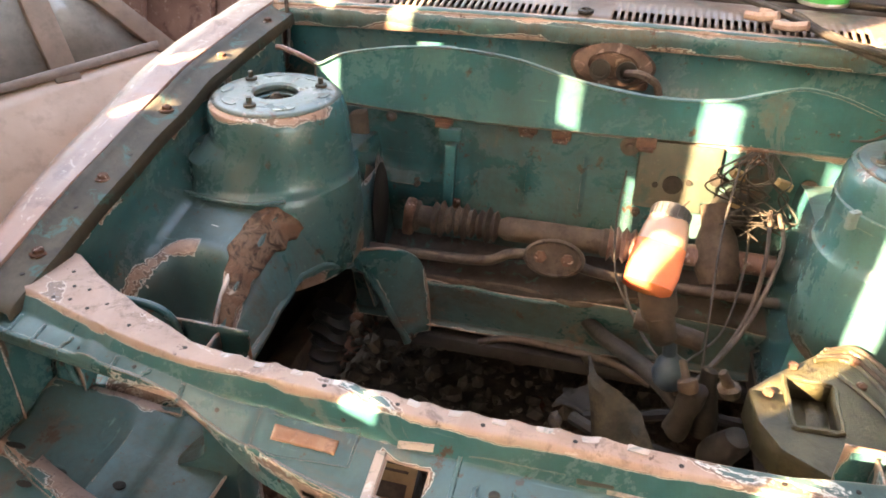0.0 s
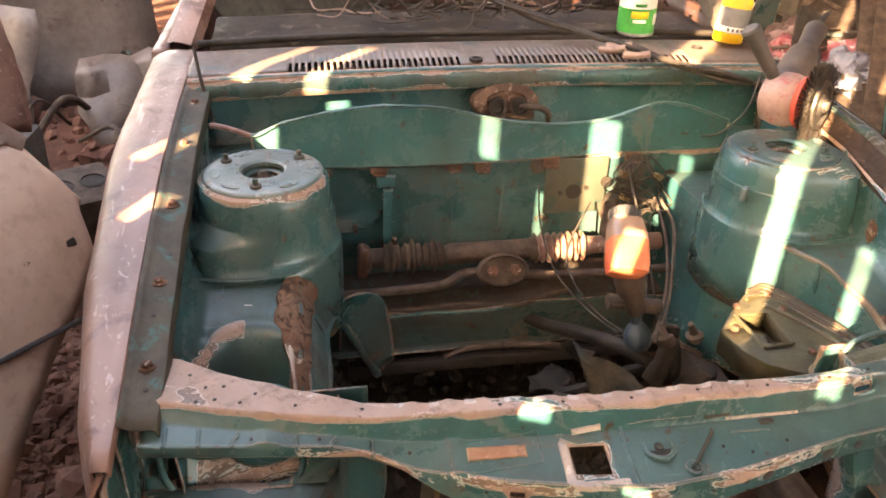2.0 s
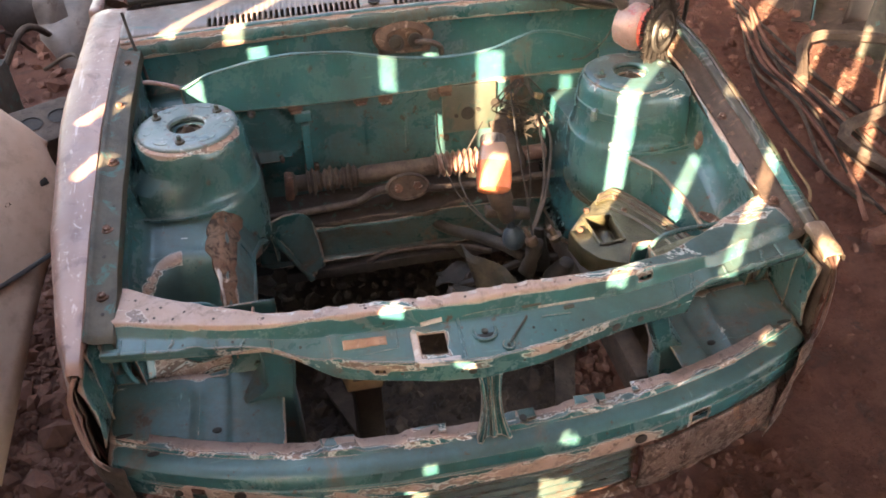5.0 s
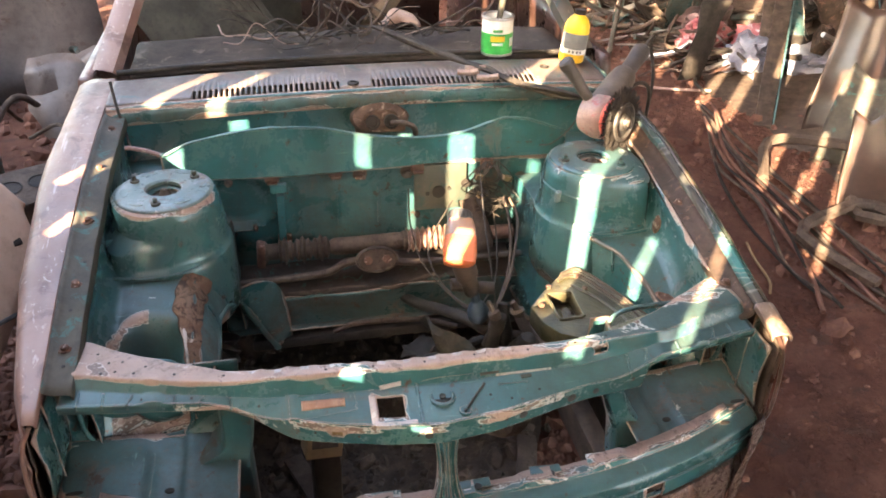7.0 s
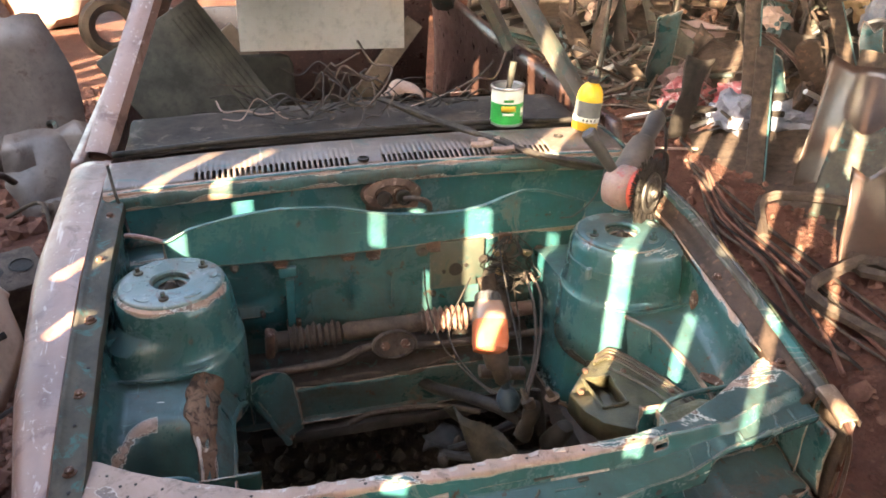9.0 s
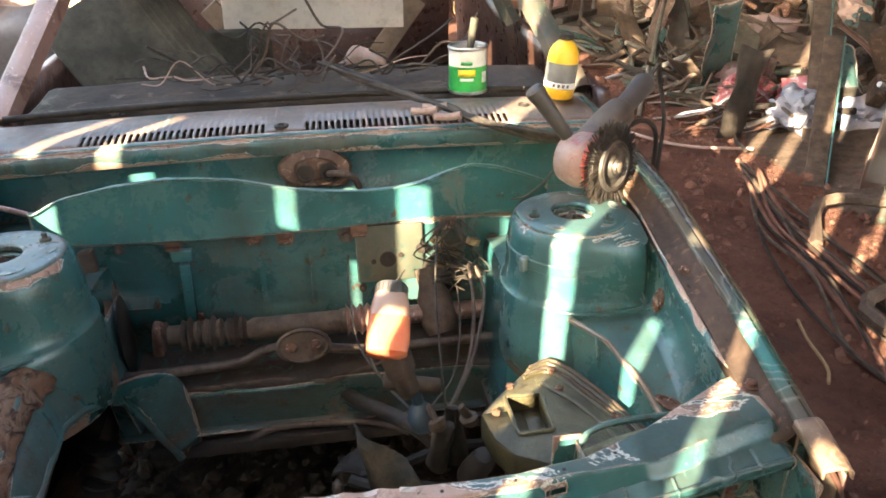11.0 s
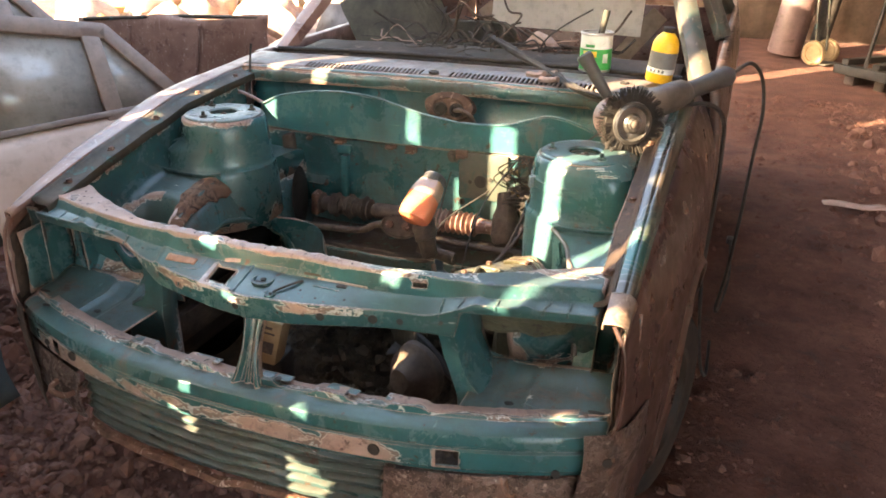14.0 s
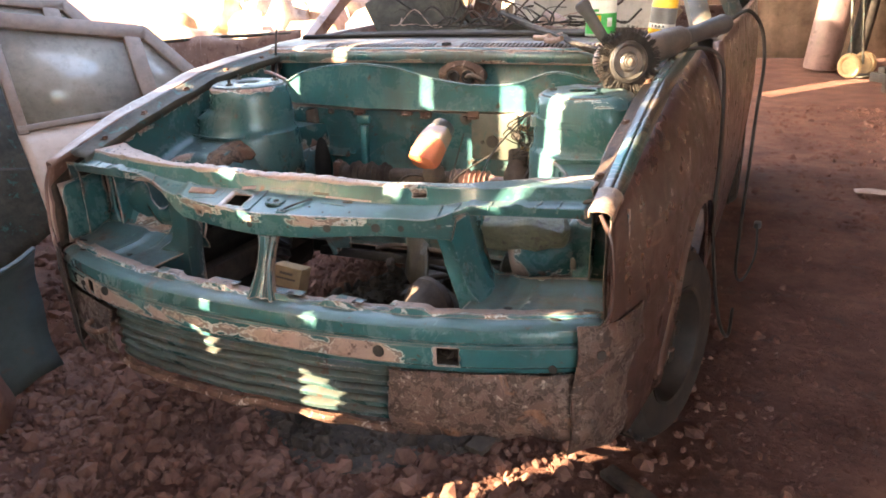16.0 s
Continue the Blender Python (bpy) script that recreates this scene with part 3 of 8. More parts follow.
PANEL_V = [0, 0.03, 0.06, 0.11, 0.16, 0.20, 0.225, 0.25, 0.30, 0.35, 0.39, 0.42, 0.45, 0.50, 0.55, 0.60, 0.65, 0.70, 0.75, 0.775, 0.80, 0.82, 0.86, 0.90, 0.94, 0.96, 1.0]


def panel_point(x, v):
    """The slam panel: v runs from its rear flange down the slope and over the shelf to the foot of its front face."""
    yr, yf = lerp(XS, Y_REAR, x), lerp(XS, Y_FRONT, x)
    side = soft([0.30, 0.46] if x < 0 else [0.36, 0.50], [0.0, 1.0], abs(x))
    zr = 0.870 + 0.004 * side + 0.0015 * math.sin(x * 23)
    zf = 0.830 + 0.020 * side
    fall = 0.022 - 0.017 * side
    zb = 0.762 + 0.068 * soft([0.26, 0.40] if x < 0 else [0.425, 0.445], [0.0, 1.0], abs(x)) + 0.012 * soft([0.05, 0.3], [0, 1], x) * (x < 0.43)
    crimp = max(0.0, math.sin(x * 128)) * (-0.36 < x < 0.14)
    deep = max(0.04, yr - yf)
    lip = lerp([0.0, 1.0], [0.024 / deep, 0.62], side)
    foot = lerp([0.0, 1.0], [min(0.5, 0.034 / deep), 0.72], side)
    prof = [(0.0, 0.0, zr - 0.012), (0.03, -0.01 * crimp, zr + 0.003 * crimp), (0.06, 0.02, zr + 0.004 * crimp), (0.20, lip - 0.02, zr + 0.001), (0.225, lip, zr - 0.001),
            (0.25, lip + 0.012, zr - 0.004), (0.42, foot - 0.01, zf + 0.004), (0.45, foot + 0.01, zf + 0.001), (0.50, foot + 0.05, zf), (0.75, 0.95, zf - fall), (0.775, 0.975, zf - fall + 0.004),
            (0.80, 0.995, zf - fall + 0.003), (0.82, 1.0, zf - fall - 0.004), (0.94, 0.985, zb + 0.005), (0.96, 0.98, zb), (1.0, 0.90, zb - 0.001)]
    f = lerp([p[0] for p in prof], [p[1] for p in prof], v)
    z = lerp([p[0] for p in prof], [p[2] for p in prof], v)
    rib = sum(h * math.exp(-((x - c) / w) ** 4) for c, w, h in ((-0.275, 0.010, 0.005), (-0.53, 0.014, 0.006), (0.47, 0.010, 0.004), (0.565, 0.012, 0.005)))
    dent = 0.0016 * noise.noise(Vector((x * 9, v * 5, 4)))
    return Vector((x, yr + (yf - yr) * f, z + dent + (rib if 0.22 < v < 0.8 else 0.4 * rib * (v <= 0.22))))


def panel_at(x, y):
    return min((panel_point(x, k / 200) for k in range(8, 160)), key=lambda p: abs(p.y - y))


def build_slam_panel():
    xs = [round(-0.70 + 0.01 * i, 4) for i in range(141)]
    vs = PANEL_V

    def skip(i, j):
        x, v = xs[i] + 0.005, (vs[j] + vs[j + 1]) / 2
        if -0.12 < x < -0.065 and 0.55 < v < 0.70:
            return True                                  # square latch hole
        return (0.33 < x < 0.36 and 0.30 < v < 0.35) or (-0.21 < x < -0.185 and 0.86 < v < 0.9)

    def rubbed(p):
        """Where the coats are rubbed away: the rear flange, the near end of the panel, round the latch hole and along the front fold."""
        side = soft([-0.46, -0.30], [1.0, 0.0], p.x)
        lipz = 0.870 + 0.004 * soft([0.33, 0.52], [0.0, 1.0], abs(p.x))
        w = (0.62 + 0.2 * side - 0.2 * soft([0.1, 0.5], [0.0, 1.0], p.x)) * soft([lipz - 0.012, lipz - 0.002], [0.0, 1.0], p.z)
        w = max(w, 0.42 * math.exp(-((p.y - lerp(XS, Y_FRONT, p.x)) / 0.010) ** 2) * (p.z > 0.79) * (abs(p.x) < 0.5))
        w = max(w, 0.50 * math.exp(-((abs(p.x + 0.092) - 0.037) / 0.010) ** 2) * (0.790 < p.z < 0.842))
        return w

    bm = sheet([[panel_point(x, v) for v in vs] for x in xs], skip=skip)
    body = part("slam_panel", bm, M_WORN, car, "turquoise cross panel with its rear flange rubbed to pink primer", thick=0.003, wear=rubbed)

    def flat(x, y, up=0.0):
        return panel_at(x, y) + Vector((0, 0, up))

    for x, y, r in ((0.006, 0.012, 0.019), (0.044, -0.024, 0.010)):
        c = flat(x, y)
        ring = part("lock_ring", lathe([(r * 1.35, -0.002), (r * 1.3, 0.003), (r * 1.05, 0.0045), (r * 0.95, 0.002), (r * 0.9, -0.012)], 28, cap=False, m=Matrix.Translation(c)), M_WORN, body, "rubbed pressed lock ring")
        part("lock_hole", lathe([(r * 0.93, 0), (r * 0.93, 0.0008)], 22, m=Matrix.Translation(c + Vector((0, 0, -0.0005)))), M_BLACK, ring)
        part("lock_pin", lathe([(r * 0.34, 0), (r * 0.34, 0.004), (r * 0.2, 0.005)], 12, m=Matrix.Translation(c)), M_RAIL, ring)
    bm = sheet([[flat(-0.262 + 0.082 * i / 12, 0.043 - 0.006 * i / 12 - 0.016 * k / 5, 0.0025) for k in range(6)] for i in range(13)])
    part("recess_plate", bm, M_PLATE, body, "bare rust-orange plate pressed into the panel", thick=0.002)

    def press(name, x0, x1, y0, y1, w, h, mat, label="", sides="nesw"):
        """A raised pressed band lying on the panel."""
        bm = bmesh.new()
        runs = {"s": ((x0, y0), (x1, y0)), "e": ((x1, y0), (x1, y1)), "n": ((x1, y1), (x0, y1)), "w": ((x0, y1), (x0, y0))}
        for q in sides:
            (xa, ya), (xb, yb) = runs[q]
            d = Vector((xb - xa, yb - ya, 0)).normalized()
            o = Vector((-d.y, d.x, 0))
            rows = []
            for i in range(9):
                c = flat(xa + (xb - xa) * i / 8, ya + (yb - ya) * i / 8)
                rows.append([c + o * w * a + Vector((0, 0, b)) for a, b in ((-1.0, -0.002), (-0.6, h), (0.6, h), (1.0, -0.002))])
            sheet(rows, bm)
        part(name, bm, mat, body, label)

    press("hole_frame", -0.128, -0.050, -0.033, 0.034, 0.0085, 0.004, M_PRESS, "pale rubbed band beside the latch hole", "ws")
    press("hole_bar", -0.112, -0.070, 0.048, 0.050, 0.007, 0.004, M_PRESS, "pale rubbed bar behind the latch hole", "s")
    press("pressed_frame", -0.040, -0.036, -0.040, 0.045, 0.004, 0.004, M_WORN, "", "w")
    press("pressed_frame", -0.03, 0.075, 0.046, 0.048, 0.0035, 0.003, M_WORN, "", "s")
    press("pressed_frame", 0.12, 0.235, 0.044, 0.046, 0.0035, 0.003, M_PRESS, "", "s")
    press("pressed_frame", 0.12, 0.18, 0.022, 0.023, 0.003, 0.003, M_WORN, "", "s")
    press("pressed_frame", -0.283, -0.16, 0.012, 0.052, 0.003, 0.002, M_WORN)
    for x, k in ((-0.665, 0), (-0.62, 0), (-0.575, 1), (-0.49, 0), (-0.445, 1), (-0.39, 0), (0.40, 0), (0.435, 1), (0.51, 0), (0.60, 1), (0.645, 0)):
        bm = bmesh.new()
        tube(bm, [panel_point(x + 0.006 * (v < 0.6) * k, v) + Vector((0, -0.0005, 0.001)) for v in (0.50, 0.58, 0.66, 0.74, 0.79, 0.86)], 0.0032, 6, 2)
        part("stiffening_rib", bm, M_WORN, body)
    for k in range(11):
        x = -0.345 + 0.0491 * k
        bm = bmesh.new()
        box(bm, panel_point(x, 0.075) + Vector((0, 0, 0.0015)), (0.022, 0.009, 0.003), pose(0, 0, 0, 6, 0, 10 * math.sin(k * 2.3)), 0.0014)
        part("crimp_tab", lumpy(bm, 0.0015, 60), M_PRESS, body, "pale crimped tab")

    def hole(x, v, r, long=1.0):
        p, q = panel_point(x, v), panel_point(x, v + 0.02)
        side = (panel_point(x + 0.01, v) - p).normalized()
        up = side.cross(p - q).normalized()
        if up.z < 0 and v < 0.8 or v > 0.8 and up.y > 0:
            up = -up
        m = axis(p + up * 0.001, p + up) @ Matrix.Diagonal((long, 1, 1, 1))
        part("bolt_hole", lathe([(r, 0), (r * 1.02, 0.0012), (r * 0.7, 0.0014)], 12, m=m), M_BLACK, body)

    for x, v in ((-0.64, 0.10), (-0.615, 0.13), (-0.59, 0.11), (-0.60, 0.17), (-0.565, 0.17), (-0.625, 0.19), (-0.545, 0.12), (-0.49, 0.15), (-0.40, 0.12), (-0.21, 0.14), (-0.12, 0.13), (-0.02, 0.14), (0.08, 0.13), (0.19, 0.14),
                 (0.29, 0.13), (0.36, 0.14), (0.44, 0.11), (-0.18, 0.36), (-0.34, 0.60), (0.10, 0.62), (0.14, 0.68), (0.20, 0.66), (0.40, 0.60), (-0.24, 0.88), (-0.16, 0.89), (-0.05, 0.88), (0.07, 0.88), (-0.55, 0.62), (-0.46, 0.58)):
        hole(x, v, 0.0027)
    for x, v, r in ((-0.03, 0.885, 0.008), (0.267, 0.88, 0.010), (0.322, 0.88, 0.007), (0.16, 0.885, 0.009)):
        hole(x, v, r)
    bm = bmesh.new()
    tube(bm, [flat(0.048, -0.022, 0.005), flat(0.066, -0.002, 0.007), flat(0.088, 0.020, 0.006), flat(0.092, 0.027, 0.003)], 0.0026)
    part("latch_lever", bm, M_RAIL, body, "bent wire lever of the latch")
    for x, y, w in ((0.107, 0.045, 0.04), (0.18, 0.033, 0.022)):
        bm = bmesh.new()
        box(bm, flat(x, y, 0.0028), (w, 0.009, 0.004), pose(0, 0, 0, 6, 0, 5), 0.0018)
        part("hinge_slot", bm, M_BLACK if w > 0.04 else M_RAIL, body)
    # the strut below the lock: a waisted channel with raised edges
    rows = []
    for i in range(17):
        t = i / 16
        w = 0.0125 + 0.014 * abs(2 * t - 1) ** 2.0 + 0.010 * t
        c = Vector((0.006 - 0.002 * t, -0.030 - 0.058 * t, 0.770 - 0.154 * t))
        rows.append([c + Vector((dx * w, dy, 0)) for dx, dy in ((-1, 0.018), (-1, -0.002), (-0.8, -0.005), (-0.5, 0.007), (-0.2, 0.009), (-0.1, 0.004), (0.1, 0.004), (0.2, 0.009), (0.5, 0.007), (0.8, -0.005), (1, -0.002), (1, 0.018))])
    part("centre_strut", sheet(rows), M_WORN, car, "waisted pressed steel strut", thick=0.0025, wear=lambda p: 0.28 + 0.2 * (p.z > 0.745))


build_slam_panel()


def nose_y(x):
    return -0.118 + 0.155 * (abs(x) / 0.76) ** 2.5


def build_valance():
    xs = [-0.745 + 0.0149 * i for i in range(101)]

    def p(x, k):
        y = nose_y(x)
        tab = 0.010 * (abs(x) < 0.42) * (soft([0.0, 0.25, 0.3, 0.7, 0.75, 1.0], [0, 0, 1, 1, 0, 0], (x * 6.1 + 0.3) % 1.0) - 0.3) + 0.003 * noise.noise(Vector((x * 40, 0, 0)))
        dent = 0.004 * noise.noise(Vector((x * 6, 2, 0)))
        return [(x, y + 0.078, 0.627 + tab), (x, y + 0.048, 0.628 + tab), (x, y + 0.044, 0.621), (x, y + 0.030, 0.6195), (x, y + 0.010, 0.617), (x, y + 0.003, 0.612), (x, y + dent, 0.600),
                (x, y - 0.001 + dent, 0.588), (x, y + 0.007, 0.583), (x, y + 0.008, 0.576), (x, y + 0.002, 0.572), (x, y + 0.001 + dent, 0.555), (x, y + 0.002, 0.533), (x, y + 0.006, 0.529), (x, y + 0.014, 0.526), (x, y + 0.016, 0.514), (x, y + 0.03, 0.508)][k]

    def skip(i, j):
        return (0.425 < xs[i] < 0.462 and 10 <= j <= 12) or (-0.60 < xs[i] < -0.57 and 10 <= j <= 11)

    bm = sheet([[p(x, k) for k in range(17)] for x in xs], skip=skip)
    val = part("front_valance", bm, M_WORN, car, "turquoise front panel with sanded primer patches", thick=0.004,
               wear=lambda p: 0.8 * soft([0.525, 0.537, 0.565, 0.58], [0.2, 1, 1, 0.1], p.z) * soft([-0.75, -0.6, -0.3, -0.05, 0.05, 0.3, 0.42], [0.5, 0.7, 0.75, 0.6, 1, 0.95, 0.1], p.x) + 0.3 * (p.z > 0.62))
    for x, z, r in ((0.31, 0.556, 0.013), (-0.5, 0.565, 0.012), (0.66, 0.53, 0.009), (0.22, 0.624, 0.01), (-0.62, 0.556, 0.008)):
        y = nose_y(x) - 0.0015 if z < 0.6 else nose_y(x) + 0.055
        ax = axis((x, y, z), (x, y - 0.01, z)) if z < 0.6 else Matrix.Translation((x, y, z + 0.004))
        part("bolt_hole", lathe([(r, 0), (r, 0.003)], 14, m=ax), M_BLACK, val)
    for x in (-0.30, -0.12, 0.06, 0.215, 0.345):
        bm = bmesh.new()
        box(bm, (x, nose_y(x) + 0.07, 0.634), (0.06 + 0.012 * math.sin(x * 40), 0.022, 0.003), None, 0.0014)
        tab = part("torn_tab", lumpy(bm, 0.006, 30), M_WORN, val, "torn turquoise tab on the upper flange", wear=lambda p: 0.45)
        part("bolt_hole", lathe([(0.008, 0), (0.008, 0.003)], 12, m=Matrix.Translation((x + 0.008, nose_y(x) + 0.06, 0.633))), M_BLACK, tab)
    # louvred lower grille
    bm = bmesh.new()
    xg = [-0.50 + 0.0206 * i for i in range(41)]
    sheet([[(x, nose_y(x) + 0.06, 0.512), (x, nose_y(x) + 0.07, 0.36)] for x in xg], bm)
    gr = part("lower_grille", bm, M_DARK, car, "turquoise louvred apron below the front panel", thick=0.004)
    for k in range(5):
        z = 0.492 - 0.027 * k
        rows = [[(x, nose_y(x) + 0.058, z + 0.013), (x, nose_y(x) + 0.03, z + 0.012), (x, nose_y(x) + 0.02, z + 0.004), (x, nose_y(x) + 0.022, z - 0.006), (x, nose_y(x) + 0.05, z - 0.011)] for x in xg]
        part("slat", sheet([[jitter(jitter(q, 0.006, 5), 0.003, 22) for q in r] for r in rows]), M_DARK, gr, thick=0.002, wear=lambda p: 0.12)
    rows = [[jitter((x, nose_y(x) + 0.018 + 0.012 * math.cos(k), 0.357 + 0.012 * math.sin(k)), 0.014, 13) for k in (0, 1.05, 2.1, 3.14, 4.2, 5.25)] for x in xg]
    part("lower_lip", sheet(rows, close=True), M_RUST, gr, "rusty rolled lower lip")
    # flaked plates at both ends
    for name, x0, x1, zt, zb in (("rusty_plate", 0.325, 0.70, 0.514, 0.362), ("rusty_plate", -0.74, -0.50, 0.512, 0.385)):
        n = 26
        rows = []
        for i in range(n + 1):
            x = x0 + (x1 - x0) * i / n
            y = nose_y(x)
            rows.append([jitter((x, y + 0.004 - 0.008 * math.sin(math.pi * k / 7), zt + (zb - zt) * k / 7 - 0.014 * (k == 7) * noise.noise(Vector((x * 22, 1.7, 0)))), 0.005, 17) for k in range(8)])
        part(name, sheet(rows), M_FLAKE, car, "flaking rusted apron plate with peeling paint", thick=0.004)
    bm = bmesh.new()
    tube(bm, [(-0.60, 0.0, 0.46), (-0.60, -0.06, 0.45), (-0.56, -0.075, 0.445), (-0.53, -0.06, 0.45), (-0.53, 0.0, 0.46)], 0.008)
    part("tow_hook", bm, M_RUST, car, "rusty bent towing loop")


build_valance()


def build_lamp_bays():
    for s in (-1, 1):
        side = thing("lamp_bay", (0, 0, 0), "turquoise sheet metal headlamp recess, brown with dust")
        side.parent = car
        x_in = 0.445 if s > 0 else 0.40
        xs = [x_in + (0.745 - x_in) * i / 40 for i in range(41)]

        WX, WR = (0.577, 0.148) if s > 0 else (0.60, 0.105)

        def floor_p(x, j):
            y = nose_y(x) + 0.05 + (0.205 - nose_y(x) - 0.05) * j / 14
            z = 0.612 + 0.028 * soft([0.4, 0.74], [0, 1], x) - 0.010 * soft([0.505, 0.52], [0, 1], x) + 0.02 * soft([0.13, 0.20], [0, 1], y)
            z += 0.007 * math.exp(-((x - 0.575) / 0.009) ** 2) * (y < 0.17)
            return Vector((s * x, y, z + 0.0025 * noise.noise(Vector((x * 11, y * 11, s)))))

        shelf = part("shelf", sheet([[floor_p(x, j) for j in range(15)] for x in xs]), M_TRAY, side, "dusty shelf with stamped slots", thick=0.003,
                     wear=lambda p: 0.3 * math.exp(-((abs(p.x) - 0.575) / 0.012) ** 2) + 0.3 * (p.y < nose_y(p.x) + 0.062) + 0.3 * (p.y > 0.185))
        for x, y, w, h in ((0.538, 0.065, 0.010, 0.007), (0.63, 0.054, 0.017, 0.005), (0.715, 0.075, 0.017, 0.005), (0.655, 0.02, 0.012, 0.005)):
            z = min((floor_p(x, j) for j in range(15)), key=lambda p: abs(p.y - y)).z
            bm = lathe([(1, 0), (1, 0.002), (0.8, 0.0022)], 16, m=Matrix.Translation((s * x, y, z + 0.001)) @ Matrix.Diagonal((w, h, 1, 1)))
            part("slot", bm, M_BLACK, shelf)
        # back wall: an arched pressing with a window towards the engine
        P = []
        for i in range(31):
            x = 0.385 + 0.355 * i / 30
            P.append([Vector((s * x, 0.208 + 0.03 * math.exp(-((x - 0.715) / 0.02) ** 2) * (k > 6) - 0.014 * math.exp(-((k - 3) / 1.2) ** 2), 0.60 + 0.215 * k / 18)) for k in range(19)])

        def window(i, k):
            x, z = (0.385 + 0.355 * (i + 0.5) / 30 - WX) / WR, (0.60 + 0.215 * (k + 0.5) / 18 - 0.733) / 0.10
            return abs(x) ** 5 + abs(z) ** 5 < 1

        wall = part("back_wall", sheet(P, skip=window), M_BAY, side, thick=0.003)
        loop = [(s * (WX + (WR + 0.004) * math.copysign(abs(math.cos(a)) ** 0.42, math.cos(a))), 0.202, 0.733 + 0.104 * math.copysign(abs(math.sin(a)) ** 0.42, math.sin(a))) for a in [2 * math.pi * k / 40 for k in range(41)]]
        bm = bmesh.new()
        tube(bm, loop, 0.006, 8, 1)
        part("window_flange", bm, M_BAY, wall, "rolled flange round the opening")
        # stained panel behind the window
        rows = []
        for i in range(17):
            x = 0.485 + 0.235 * i / 16
            rows.append([jitter((s * x, 0.236 + 0.012 * math.sin(k * 0.6) + 0.015 * math.exp(-((x - 0.62) / 0.025) ** 2), 0.575 + (0.13 + 0.012 * math.sin(i * 0.9) + 0.07 * soft([0.60, 0.635], [0, 1], x)) * k / 10), 0.006, 10) for k in range(11)])
        part("inner_panel", sheet(rows), M_BAY, side, "rust-stained inner panel", thick=0.003, wear=lambda p: 0.5 * soft([0.61, 0.68], [1, 0], p.z) + 0.5 * (abs(p.x) < 0.52))
        # plate beside the radiator opening: waisted, flaring out to meet the panel above and the shelf below
        P = []
        for i in range(25):
            z = 0.44 + 0.365 * i / 24
            if s > 0:
                xa, wide, y = lerp([0.44, 0.60, 0.70, 0.80], [0.435, 0.42, 0.386, 0.376], z), 0.044 + 0.022 * soft([0.60, 0.67], [1, 0], z) ** 2, 0.072 - 0.03 * soft([0.70, 0.80], [0, 1], z)
            else:
                xa, wide, y = 0.366 + 0.012 * soft([0.6, 0.7], [1, 0], z), 0.062 + 0.06 * soft([0.60, 0.66], [1, 0], z) ** 1.5, 0.12
            xb = xa + wide
            P.append([Vector((s * x, y + d, z)) for x, d in ((xa, 0.05), (xa, 0.008), (xa + 0.004, 0.0), (xa + wide * 0.35, 0.005), (xa + wide * 0.65, 0.005), (xb - 0.006, 0.0), (xb, 0.012), (xb + 0.004, 0.08), (xb + 0.002, 0.205 - y))])
        part("cheek", sheet(P), M_BAY if s > 0 else M_MUD, side, thick=0.003)
        # side wall of the recess towards the wing
        P = [[Vector((s * (0.75 - 0.01 * math.sin(math.pi * k / 8)), 0.06 + 0.15 * i / 8, 0.625 + 0.17 * k / 8)) for k in range(9)] for i in range(9)]
        part("side_wall", sheet(P), M_BAY, side, thick=0.003)


build_lamp_bays()
ARCH_Y, ARCH_Z, ARCH_R = 0.70, 0.32, 0.37


def crown_z(y):
    return lerp([0.0, 0.04, 0.32, 0.66, 0.9, 1.15, 1.35], [0.835, 0.858, 0.936, 1.012, 1.035, 1.052, 1.06], y)


def flank_x(y):
    return lerp([0.03, 0.15, 0.4, 0.8, 1.2, 2.6], [0.755, 0.79, 0.825, 0.845, 0.845, 0.85], y)


def arch_low(y, low):
    d = y - ARCH_Y
    return max(low, ARCH_Z + math.sqrt(ARCH_R ** 2 - d * d)) if abs(d) < ARCH_R else low


